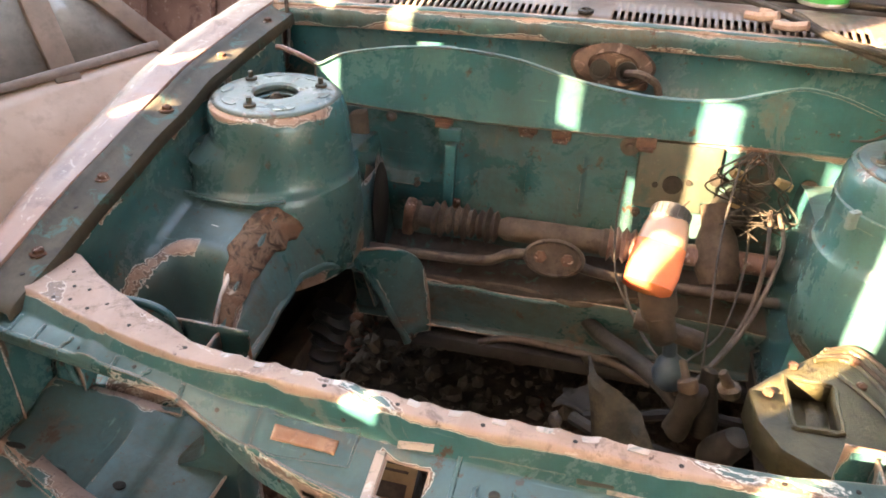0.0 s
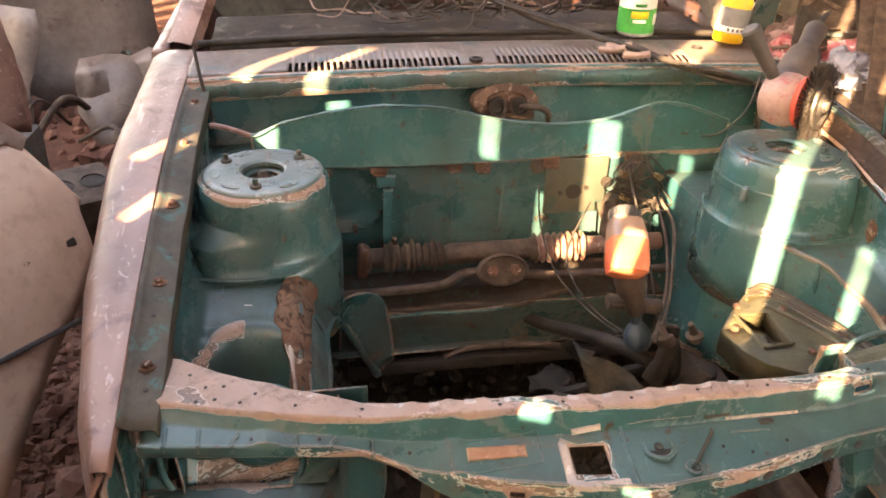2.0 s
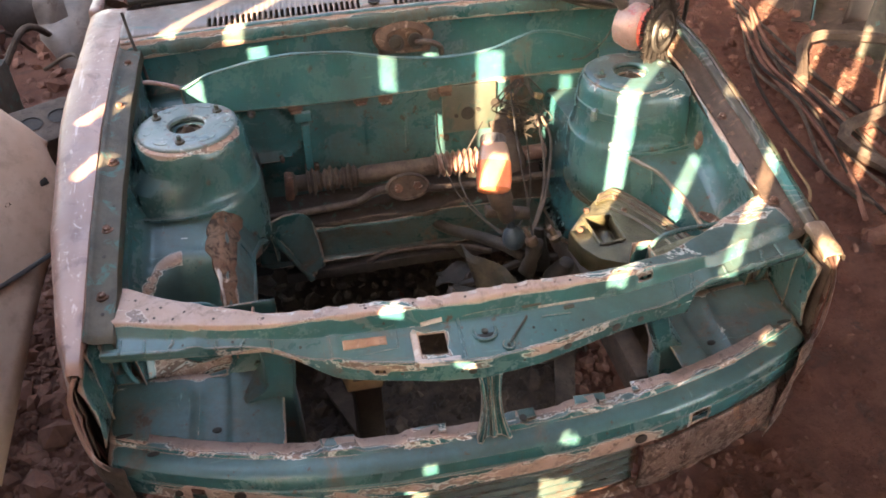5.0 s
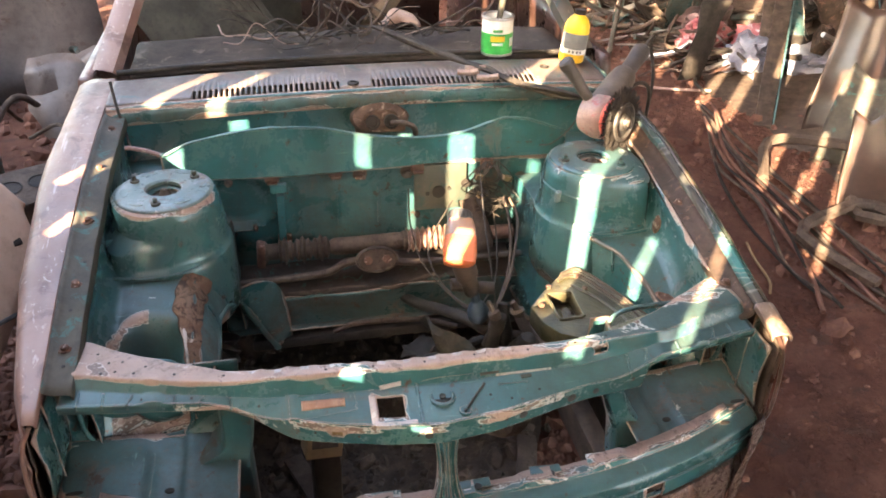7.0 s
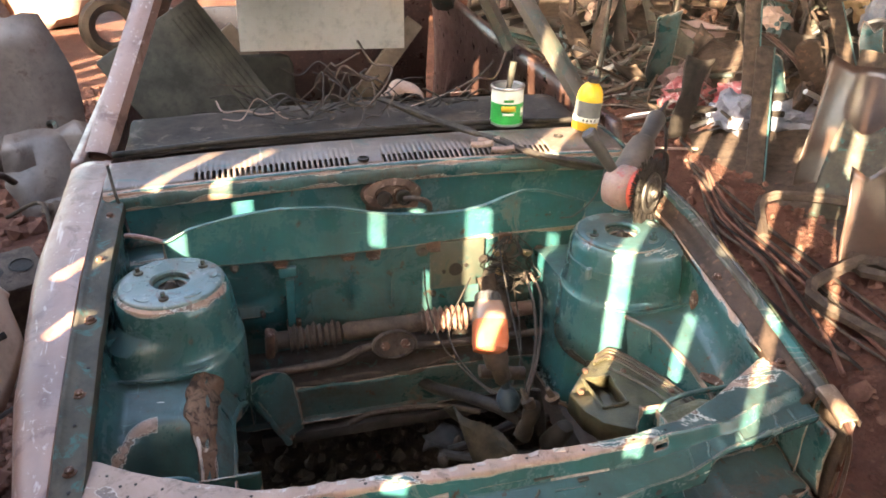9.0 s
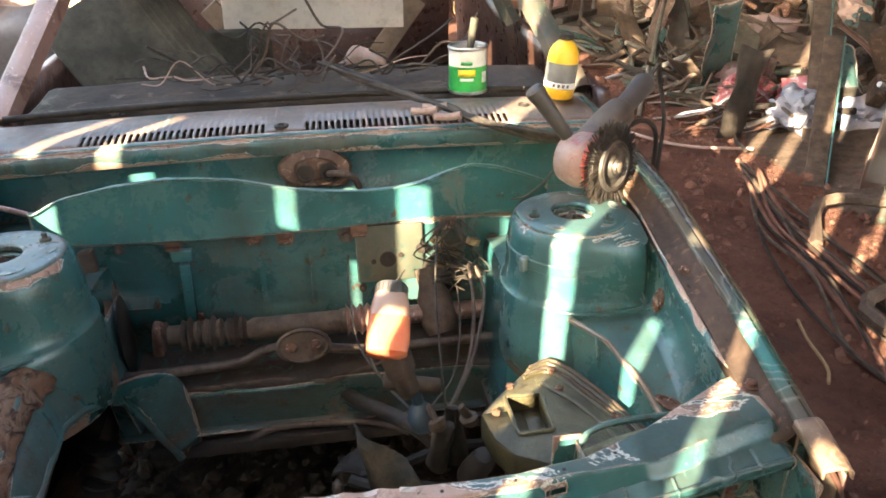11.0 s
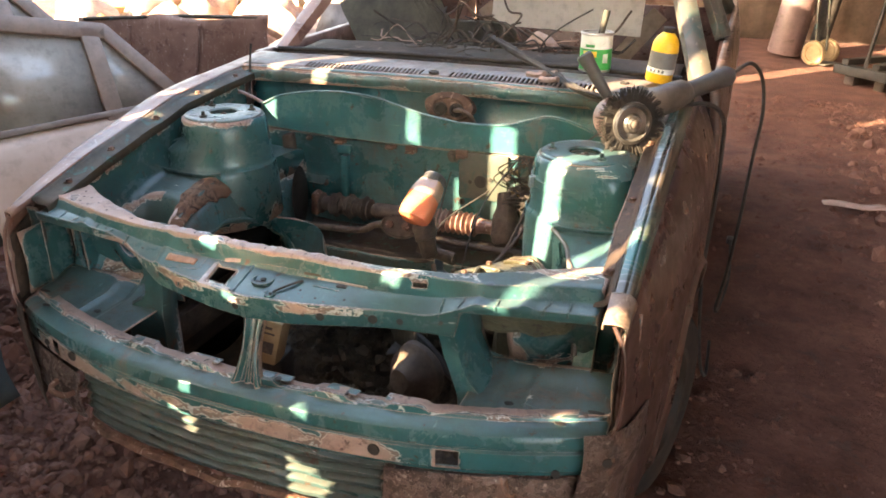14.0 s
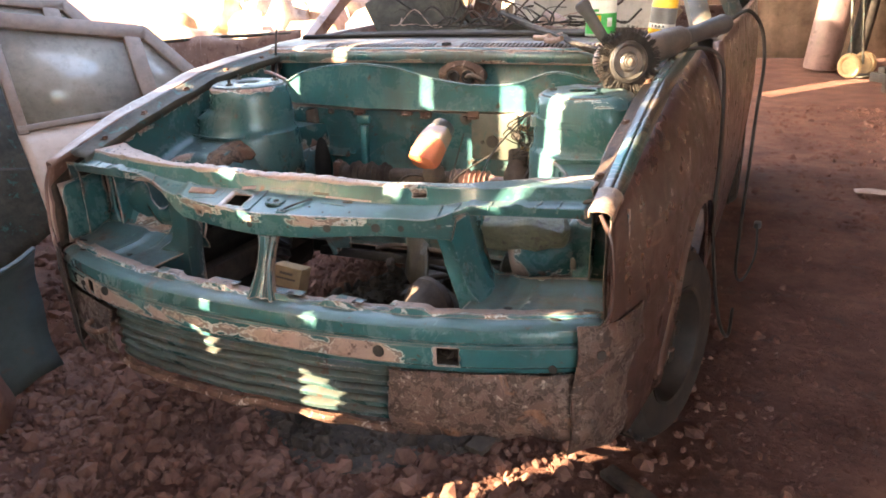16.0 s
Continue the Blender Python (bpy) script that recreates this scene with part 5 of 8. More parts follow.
def build_firewall():
    wall = thing("firewall", (0, 0, 0), "turquoise firewall with pressed ribs, stained")
    wall.parent = car
    # cowl
    ys = [(1.035, 1.005), (1.037, 1.03), (1.041, 1.046), (1.046, 1.052), (1.053, 1.056), (1.066, 1.060), (1.08, 1.062), (1.094, 1.065), (1.18, 1.067), (1.205, 1.068), (1.225, 1.068), (1.235, 1.062), (1.24, 1.05)]
    xs = [-0.72 + 0.0075 * i for i in range(193)]

    def bend(x):
        return 0.035 - 0.05 * (x / 0.72) ** 2 - 0.0

    def slot(i, j):
        x = xs[i]
        on = (-0.50 < x < -0.085) or (0.01 < x < 0.50)
        return on and j in (4, 5, 6) and i % 2 == 0

    cowl = part("cowl", sheet([[(x, y + bend(x), z) for y, z in ys[4:]] for x in xs], skip=lambda i, j: slot(i, j + 4)), M_COWL, wall, "faded cowl panel with vent slots", thick=0.003)
    part("cowl_lip", sheet([[(x, y + bend(x), z - 0.0005) for y, z in ys[2:5]] for x in xs[::2]]), M_WORN, wall, "turquoise front lip of the cowl", thick=0.003, wear=lambda p: 0.2)
    part("cowl_face", sheet([[(x, y + bend(x) - 0.002, z) for y, z in ys[:3]] for x in xs[::4]]), M_SHELF, wall, "grimy front face of the cowl", thick=0.003)
    part("washer_hole", lathe([(0.017, 0), (0.017, 0.004), (0.011, 0.006), (0.009, 0.001)], 18, m=Matrix.Translation((-0.042, 1.105, 1.064))), M_BLACK, cowl)
    part("washer_hole", lathe([(0.014, 0), (0.014, 0.004), (0.011, 0.006), (0.009, 0.001)], 18, m=Matrix.Translation((0.56, 1.15, 1.068))), M_BLACK, cowl)
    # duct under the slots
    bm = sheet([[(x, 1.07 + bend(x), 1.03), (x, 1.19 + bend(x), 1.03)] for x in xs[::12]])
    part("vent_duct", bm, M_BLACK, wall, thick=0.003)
    # upper wall behind the rain baffle
    rows = [[(x, 1.07 + bend(x), 1.02), (x, 1.09 + bend(x), 1.0), (x, 1.09 + bend(x), 0.93), (x, 1.06 + bend(x), 0.885), (x, 0.95, 0.875)] for x in xs[::6]]
    part("upper_wall", sheet(rows), M_TEAL, wall, thick=0.003)
    # rain baffle
    bx = [-0.585, -0.567, -0.51, -0.40, -0.284, -0.154, -0.018, 0.107, 0.2, 0.269, 0.33, 0.383, 0.45, 0.524, 0.57]
    bz = [0.955, 0.957, 0.984, 1.006, 1.015, 1.004, 0.969, 0.951, 0.951, 0.960, 0.98, 0.994, 0.985, 0.959, 0.94]
    rows = []
    for i in range(78):
        x = -0.585 + 0.015 * i
        zt, zb = lerp(bx, bz, x), lerp([-0.6, -0.32, 0.0, 0.6], [0.882, 0.870, 0.868, 0.874], x)
        y = 0.93 + 0.012 * math.sin(x * 4) + 0.004 * (x < -0.27) + 0.005 * noise.noise(Vector((x * 5, 2, 0)))
        rows.append([(x, y + 0.012, zt - 0.002), (x, y + 0.006, zt + 0.003), (x, y - 0.002, zt), (x, y, zt - 0.01), (x, y - 0.004, (zt + zb) / 2), (x, y - 0.002, zb + 0.01), (x, y - 0.004, zb + 0.002), (x, y + 0.004, zb - 0.004)])
    baffle = part("rain_baffle", sheet(rows), M_TEAL, wall, "curved turquoise rain baffle plate", thick=0.003,
                  wear=lambda p: 0.3 * math.exp(-((p.x + 0.06) / 0.07) ** 2) * soft([0.92, 0.99], [0, 1], p.z) + 0.34 * soft([0.875, 0.9], [1, 0], p.z))
    bm = bmesh.new()
    tube(bm, [(bx[i], 0.925 + 0.012 * math.sin(bx[i] * 4) + 0.003, bz[i] + 0.003) for i in range(len(bx))], 0.0032, 8, 4)
    part("rolled_edge", bm, M_WORN, baffle, "pale rolled upper edge")
    bm = bmesh.new()
    tube(bm, [(-0.585, 0.93, 0.955), (-0.62, 0.925, 0.972), (-0.655, 0.92, 0.985), (-0.668, 0.92, 0.985)], 0.006)
    part("trim_end", bm, M_FENDL, baffle)
    # lower wall with pressed ribs
    rows = []
    for i in range(125):
        x = -0.62 + 0.01 * i
        rib = 0.0
        for c in (-0.124, -0.002):
            rib += 0.012 * math.exp(-((x - c) / 0.006) ** 2)
        line = []
        for k in range(41):
            t = k / 40
            z = 0.872 - 0.44 * t
            bowl = math.hypot((x + 0.395) / 0.10, (z - 0.79) / 0.085)
            pressed = 0.014 * soft([0.72, 1.0], [1, 0], bowl) - 0.012 * math.exp(-((bowl - 1.12) / 0.1) ** 2) * (z < 0.80)
            field = 0.008 * soft([-0.262, -0.25, 0.05, 0.062], [0, 1, 1, 0], x) * soft([0.655, 0.668, 0.835, 0.845], [0, 1, 1, 0], z)
            line.append(jitter((x, 0.945 + pressed + field - rib * soft([0.665, 0.68, 0.805, 0.82], [0, 1, 1, 0], z) + 0.05 * max(0, t - 0.7), z), 0.004, 7))
        rows.append(line)
    part("lower_wall", sheet(rows), M_FIRE, wall, thick=0.003,
         wear=lambda p: 0.42 * math.exp(-((math.hypot((p.x + 0.395) / 0.10, (p.z - 0.79) / 0.085) - 1.1) / 0.14) ** 2) * (p.z < 0.80) + 0.42 * soft([0.842, 0.86], [0, 1], p.z))
    bm = bmesh.new()
    box(bm, (-0.283, 0.925, 0.735), (0.024, 0.024, 0.15), pose(0, 0, 0, 0, 2, 0), 0.004)
    box(bm, (-0.285, 0.93, 0.83), (0.05, 0.02, 0.03), None, 0.006)
    part("upright_post", lumpy(bm, 0.002, 20), M_TEAL, wall, "short turquoise post welded to the firewall")
    bm = bmesh.new()
    box(bm, (-0.482, 0.925, 0.725), (0.036, 0.035, 0.28), pose(0, 0, 0, 0, -3, 0), 0.01)
    part("edge_gusset", lumpy(bm, 0.008, 14), M_DIRT, wall, "brown dirt-caked gusset beside the strut tower")
    part("shaft_slit", lathe([(0.001, 0), (0.026, 0.0), (0.03, 0.004), (0.027, 0.007)], 24, m=axis((-0.462, 0.90, 0.60), (-0.462, 0.80, 0.60)) @ Matrix.Diagonal((1, 2.6, 1, 1))), M_BLACK, wall, "black slit round the steering arm")
    # plate for the pedal rods
    bm = bmesh.new()
    box(bm, (0.19, 0.938, 0.79), (0.16, 0.012, 0.15), None, 0.006)
    plate = part("pedal_plate", bm, M_TANPLATE, wall, "tan-stained plate with bolt holes")
    for x, z, r in ((0.184, 0.776, 0.02), (0.266, 0.799, 0.014), (0.15, 0.772, 0.006), (0.215, 0.785, 0.006), (0.27, 0.735, 0.008)):
        part("bolt_hole", lathe([(r, 0), (r, 0.003)], 16, m=axis((x, 0.9315, z), (x, 0.92, z))), M_BLACK, plate)
    part("column_boot", lathe([(0.052, 0), (0.055, 0.008), (0.05, 0.03), (0.038, 0.05), (0.026, 0.055), (0.02, 0.03)], 26, m=axis((0.315, 0.94, 0.725), (0.305, 0.88, 0.72))), M_BLACK, wall, "black rubber boot of the steering column")
    for x, z, r in ((0.09, 0.845, 0.02), (-0.42, 0.85, 0.012), (-0.36, 0.70, 0.012), (0.12, 0.70, 0.01), (0.44, 0.80, 0.018), (0.40, 0.72, 0.014)):
        bm = lathe([(r, 0), (r, 0.004), (r * 0.55, 0.006), (r * 0.5, 0.018), (r * 0.3, 0.02)], 14, m=axis((x, 0.942, z), (x, 0.90, z)))
        part("stud", lumpy(bm, 0.002, 40), M_DIRT, wall, "grimy threaded stud")
    for x, z in ((-0.3, 0.86), (-0.12, 0.862), (-0.05, 0.855), (0.12, 0.86), (0.33, 0.86), (-0.28, 0.66)):
        part("bracket", bracket_bm(x, 0.935, z), M_RUST, wall)
    # rusty heater valve casting behind the baffle
    bm = lathe([(0.03, 0), (0.072, 0.0), (0.078, 0.012), (0.07, 0.03), (0.045, 0.036), (0.04, 0.03)], 26, m=axis((0.03, 1.085, 0.965), (0.03, 1.0, 0.985)) @ Matrix.Diagonal((1.15, 0.62, 1, 1)))
    box(bm, (0.03, 1.075, 0.94), (0.15, 0.03, 0.045), None, 0.01)
    hb = part("heater_valve", lumpy(bm, 0.007, 22), M_RUSTD, wall, "rust-brown round heater valve casting")
    for x in (0.005, 0.06):
        part("port", lathe([(0.022, 0), (0.022, 0.014), (0.015, 0.015), (0.015, 0.004)], 16, m=axis((x, 1.05, 0.962), (x, 1.02, 0.968))), M_BLACK, hb)
    bm = bmesh.new()
    tube(bm, [(0.06, 1.03, 0.965), (0.09, 1.0, 0.975), (0.12, 1.0, 0.96), (0.13, 1.02, 0.93)], 0.008)
    part("hose_stub", bm, M_DIRT, hb)
    # floor ledge with its grimy front face, and the lip below
    rows = []
    for k in range(61):
        x = -0.47 + 0.94 * k / 60
        sag = 0.006 * math.sin(x * 9) + 0.004 * noise.noise(Vector((x * 8, 1, 0)))
        rows.append([jitter(q, 0.004, 18) for q in ((x, 0.955, 0.575), (x, 0.93, 0.556 + sag), (x, 0.88, 0.55 + sag), (x, 0.815, 0.545 + sag), (x, 0.80, 0.54 + sag), (x, 0.797, 0.53 + sag), (x, 0.803, 0.50), (x, 0.808, 0.46), (x, 0.80, 0.435), (x, 0.78, 0.43))])
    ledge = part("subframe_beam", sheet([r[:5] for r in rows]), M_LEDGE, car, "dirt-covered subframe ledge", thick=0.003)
    part("front_face", sheet([r[4:] for r in rows]), M_DARK, ledge, "grimy turquoise front face", thick=0.003)
    bm = bmesh.new()
    tube(bm, [(-0.32, 0.797, 0.531), (-0.2, 0.796, 0.534), (-0.06, 0.796, 0.529), (0.015, 0.797, 0.531)], 0.004)
    part("pale_flange", lumpy(bm, 0.003, 30), M_TEAL, ledge, "pale turquoise flange edge")
    bm = bmesh.new()
    box(bm, (0.0, 0.775, 0.40), (0.80, 0.04, 0.03), pose(0, 0, 0, -10), 0.006)
    part("subframe_lip", lumpy(bm, 0.01, 9), M_BLACK, ledge)


def bracket_bm(x, y, z):
    bm = bmesh.new()
    box(bm, (x, y, z), (0.04, 0.014, 0.026), None, 0.004)
    box(bm, (x, y - 0.012, z - 0.01), (0.03, 0.02, 0.006), None, 0.002)
    return bm


build_firewall()


def build_steering():
    # rack across the firewall's foot with bellows
    y, z = 0.86, 0.66
    bm = bmesh.new()
    prof = [(0.026, -0.36), (0.034, -0.36), (0.034, -0.335), (0.024, -0.33), (0.024, -0.30)]
    prof += [(0.036 - 0.012 * (k % 2) + 0.006 * math.sin(k), -0.298 + 0.0085 * k) for k in range(18)]
    prof += [(0.026, -0.14), (0.026, 0.06), (0.03, 0.065), (0.03, 0.075)]
    rack = part("steering_rack", lathe([(r, h) for r, h in prof], 20, m=Matrix.Translation((0, y, z)) @ pose(0, 0, 0, 0, 90, 0)), M_DIRT, car, "dusty steering rack with rubber bellows")
    prof = [(0.038 - 0.012 * (k % 2), 0.075 + 0.0085 * k) for k in range(16)] + [(0.022, 0.22), (0.022, 0.40)]
    part("bellows", lathe(prof, 20, m=Matrix.Translation((0, y, z)) @ pose(0, 0, 0, 0, 90, 0)), M_FENDL, rack, "pale dusty rubber bellows")
    bm = bmesh.new()
    box(bm, (-0.35, y - 0.012, z + 0.005), (0.026, 0.05, 0.075), pose(0, 0, 0, 0, 6, 0), 0.008)
    part("mount", lumpy(bm, 0.006, 30), M_RUST, rack)
    bm = bmesh.new()
    lathe([(0.035, 0), (0.045, 0.03), (0.04, 0.09), (0.028, 0.12), (0.028, 0.16)], 16, bm, axis((0.30, 0.83, 0.62), (0.27, 0.92, 0.76)))
    part("pinion_housing", bm, M_DIRT, rack)
    # tie rod with the oval plate
    bm = bmesh.new()
    tube(bm, [(-0.44, 0.80, 0.60), (-0.30, 0.80, 0.602), (-0.17, 0.80, 0.61), (-0.11, 0.80, 0.638), (-0.01, 0.80, 0.64)], 0.011, 10)
    rod1 = part("tie_rod", bm, M_DIRT, car, "rusty bent steering link")
    bm = bmesh.new()
    tube(bm, [(-0.01, 0.80, 0.64), (0.06, 0.80, 0.622), (0.16, 0.80, 0.615), (0.44, 0.80, 0.615)], 0.011, 10)
    part("link", bm, M_DIRT, rod1)
    m = axis((-0.025, 0.79, 0.648), (-0.025, 0.76, 0.663)) @ Matrix.Diagonal((1.0, 0.62, 1, 1))
    part("oval_plate", lathe([(0.058, 0), (0.062, 0.004), (0.062, 0.018), (0.056, 0.023), (0.05, 0.017), (0.02, 0.016)], 28, m=m), M_DIRT, rod1)
    for dx in (-0.027, 0.027):
        part("nut", lathe([(0.013, 0), (0.013, 0.012), (0.008, 0.014)], 6, m=axis((-0.025 + dx, 0.772, 0.658), (-0.025 + dx, 0.752, 0.667))), M_RUST, rod1)


build_steering()


# ---- loose and bolted parts in the engine bay ----
def glassy(name, color, rough=0.25, trans=0.5):
    m = Mat(name, rough)
    m.color(m.mix(m.noise(18, 4), color, tuple(c * 0.7 for c in color)))
    m.b.inputs["Subsurface Weight"].default_value = trans
    m.b.inputs["Subsurface Radius"].default_value = (0.03, 0.015, 0.008)
    m.b.inputs["Subsurface Scale"].default_value = 0.5
    return m.m


M_ORANGE = glassy("cloudy_plastic_orange", (0.66, 0.2, 0.10))
M_CLOUDY = glassy("cloudy_plastic", (0.36, 0.22, 0.155))
M_GREEN = grime("green_label", (0.02, 0.26, 0.05), (0.03, 0.34, 0.07), 0.35, 8, 0.05)
M_LABELWHITE = grime("white_label", (0.62, 0.62, 0.58), (0.72, 0.72, 0.68), 0.4, 8, 0.05)
M_YELLOW = grime("yellow_plastic", (0.72, 0.40, 0.02), (0.8, 0.48, 0.03), 0.35, 6, 0.05)
M_GREYLABEL = grime("grey_label", (0.12, 0.12, 0.12), (0.17, 0.17, 0.17), 0.4, 8, 0.05)
M_CARD = grime("brown_cardboard", (0.2, 0.13, 0.07), (0.28, 0.19, 0.105), 0.85, 6, 0.1)
M_RED = grime("red_rubber", (0.5, 0.06, 0.035), (0.6, 0.09, 0.05), 0.5, 6, 0.1)
M_HEAD = grime("scuffed_pink_alloy", (0.20, 0.115, 0.10), (0.36, 0.25, 0.22), 0.4, 14, 0.3, speck=(0.25, 0.05, 0.04))
M_GRINDER = grime("dusty_grey_alloy", (0.04, 0.032, 0.027), (0.11, 0.085, 0.068), 0.5, 14, 0.3)
M_PLASTIC = grime("dark_plastic", (0.03, 0.028, 0.028), (0.07, 0.06, 0.055), 0.5, 10, 0.2)
M_OCHRE = grime("oily_ochre_steel", (0.016, 0.012, 0.007), (0.065, 0.048, 0.027), 0.6, 16, 1.0, speck=(0.02, 0.014, 0.01))
M_BOOT = grime("blue_rubber", (0.014, 0.03, 0.05), (0.035, 0.06, 0.085), 0.5, 14, 0.3)
M_GLOSS = grime("oily_rubber", (0.01, 0.009, 0.009), (0.03, 0.026, 0.024), 0.32, 16, 0.5)
M_RAG = grime("pink_rag", (0.24, 0.16, 0.13), (0.36, 0.26, 0.22), 0.9, 10, 0.5)
M_HUB = grime("dull_pressed_steel", (0.05, 0.044, 0.04), (0.125, 0.112, 0.102), 0.38, 20, 0.2, metal=0.6)
M_WIRE = grime("dusty_cable", (0.018, 0.016, 0.015), (0.065, 0.052, 0.043), 0.7, 20, 0.2)
M_SEAT = grime("torn_seat_cloth", (0.035, 0.033, 0.027), (0.085, 0.078, 0.062), 0.9, 8, 0.4)


def build_reservoir():
    r = thing("fluid_reservoir", (0, 0, 0), "cloudy plastic fluid tank, half full and orange")
    r.parent = car
    m = Matrix.Translation((0.158, 0.535, 0.852)) @ pose(0, 0, 0, -49, 8, -6)

    def ring(z, w, d, off):
        return [m @ Vector((w * math.copysign(abs(math.cos(a)) ** 0.45, math.cos(a)), off + d * math.copysign(abs(math.sin(a)) ** 0.45, math.sin(a)), z)) for a in [2 * math.pi * k / 28 for k in range(28)]]

    def loft(levels):
        bm = sheet([ring(*q) for q in levels], close=True)
        bm.verts.ensure_lookup_table()
        bm.faces.new([bm.verts[i] for i in range(28)])
        bm.faces.new([bm.verts[len(bm.verts) - 28 + i] for i in range(28)])
        return bm

    part("upper_body", loft([(0.0, 0.039, 0.031, -0.004), (0.025, 0.036, 0.030, 0.0), (0.045, 0.032, 0.028, 0.004), (0.05, 0.029, 0.026, 0.005)]), M_CLOUDY, r, "empty cloudy upper half")
    part("fluid", loft([(-0.072, 0.026, 0.02, 0.0), (-0.066, 0.038, 0.030, 0.0), (-0.045, 0.041, 0.032, -0.002), (-0.0005, 0.039, 0.031, -0.004)]), M_ORANGE, r, "orange fluid in the lower half")
    cap = m @ Matrix.Translation((0, 0.006, 0.048))
    lid = part("cap", lathe([(0.03, 0), (0.031, 0.004), (0.031, 0.02), (0.028, 0.024), (0.012, 0.024), (0.011, 0.021)], 28, m=cap), M_PLASTIC, r, "black ribbed screw cap")
    for k in range(20):
        a = 2 * math.pi * k / 20
        bm = bmesh.new()
        box(bm, cap @ Vector((0.031 * math.cos(a), 0.031 * math.sin(a), 0.011)), (0.003, 0.003, 0.016), cap.to_3x3().to_4x4() @ Matrix.Rotation(a, 4, "Z"))
        part("rib", bm, M_PLASTIC, lid)
    bm = bmesh.new()
    lathe([(0.016, 0), (0.022, 0.01), (0.022, 0.05), (0.03, 0.055), (0.03, 0.09), (0.02, 0.1)], 16, bm, axis((0.19, 0.50, 0.70), (0.158, 0.515, 0.80)))
    rod(bm, (0.14, 0.54, 0.71), (0.25, 0.52, 0.70), 0.015, 14)
    part("master_cylinder", lumpy(bm, 0.005, 30), M_GREASE, r, "grimy master cylinder under the tank")


build_reservoir()


def build_gearbox():
    g = thing("gearbox_casing", (0, 0, 0), "oily olive gearbox cover with a square opening")
    g.parent = car

    def top(x, y):
        return 0.737 - 0.16 * max(0.0, x - 0.45) + 0.02 * (y - 0.4)

    corners = [(0.305, 0.373), (0.352, 0.425), (0.41, 0.481), (0.473, 0.503), (0.525, 0.43), (0.565, 0.35), (0.60, 0.265), (0.50, 0.235), (0.394, 0.233), (0.34, 0.265), (0.315, 0.31)]
    square = [(0.355, 0.375), (0.355, 0.412), (0.385, 0.412), (0.421, 0.411), (0.421, 0.385), (0.42, 0.36), (0.419, 0.315), (0.40, 0.312), (0.375, 0.31), (0.358, 0.31), (0.356, 0.34)]
    bm = lumpy(plate(corners, square, top, 0.03), 0.002, 30)
    part("cover", bm, M_OLIVE, g, thick=0.003)
    bm = sheet([[(x, y, 0.702 + 0.004 * math.sin(x * 190) + 0.003 * math.sin(y * 150)) for y in [0.30 + 0.012 * k for k in range(11)]] for x in [0.35 + 0.01 * i for i in range(9)]])
    part("inside_floor", bm, M_OLIVE, g, "oily metal seen in the opening", thick=0.004)
    bm = bmesh.new()
    tube(bm, [Vector((x, y, top(x, y) + 0.003)) for x, y in square + square[:1]], 0.0045, 6, 2)
    part("opening_rim", bm, M_OLIVE, g)
    # rolled upper edge in several creases
    for k in range(4):
        bm = bmesh.new()
        tube(bm, [Vector((x - 0.006 * k, y - 0.009 * k, top(x, y) + 0.007 - 0.001 * k)) for x, y in ((0.42, 0.487), (0.473, 0.503), (0.525, 0.43), (0.565, 0.35), (0.598, 0.268))], 0.004, 6, 5)
        part("rolled_edge", lumpy(bm, 0.002, 40), M_OLIVE if k % 2 else M_DIRT, g)
    bm = bmesh.new()
    tube(bm, [Vector((x, y, top(x, y) + 0.003)) for x, y in ((0.43, 0.44), (0.48, 0.38), (0.52, 0.30), (0.53, 0.25))], 0.005, 6, 5)
    part("casting_rib", bm, M_OLIVE, g)
    for x, y in ((0.33, 0.37), (0.37, 0.44), (0.46, 0.475), (0.545, 0.34), (0.52, 0.265), (0.44, 0.285), (0.46, 0.42)):
        part("bolt", lathe([(0.008, 0), (0.008, 0.006), (0.005, 0.008)], 6, m=Matrix.Translation((x, y, top(x, y) + 0.002))), M_RUST, g)
    bm = bmesh.new()
    box(bm, (0.505, 0.225, 0.73), (0.225, 0.05, 0.07), pose(0, 0, 0, 14, -4, 0), 0.016)
    bmesh.ops.subdivide_edges(bm, edges=bm.edges, cuts=3, use_grid_fill=True)
    part("front_face", lumpy(lumpy(bm, 0.016, 16), 0.006, 50), M_CRUST, g, "crusted front face of the casing")
    bm = bmesh.new()
    lathe([(0.05, 0), (0.075, 0.02), (0.08, 0.12), (0.06, 0.18)], 22, bm, axis((0.42, 0.40, 0.55), (0.60, 0.38, 0.57)))
    part("bell_housing", lumpy(bm, 0.005), M_OLIVE, g)


build_gearbox()


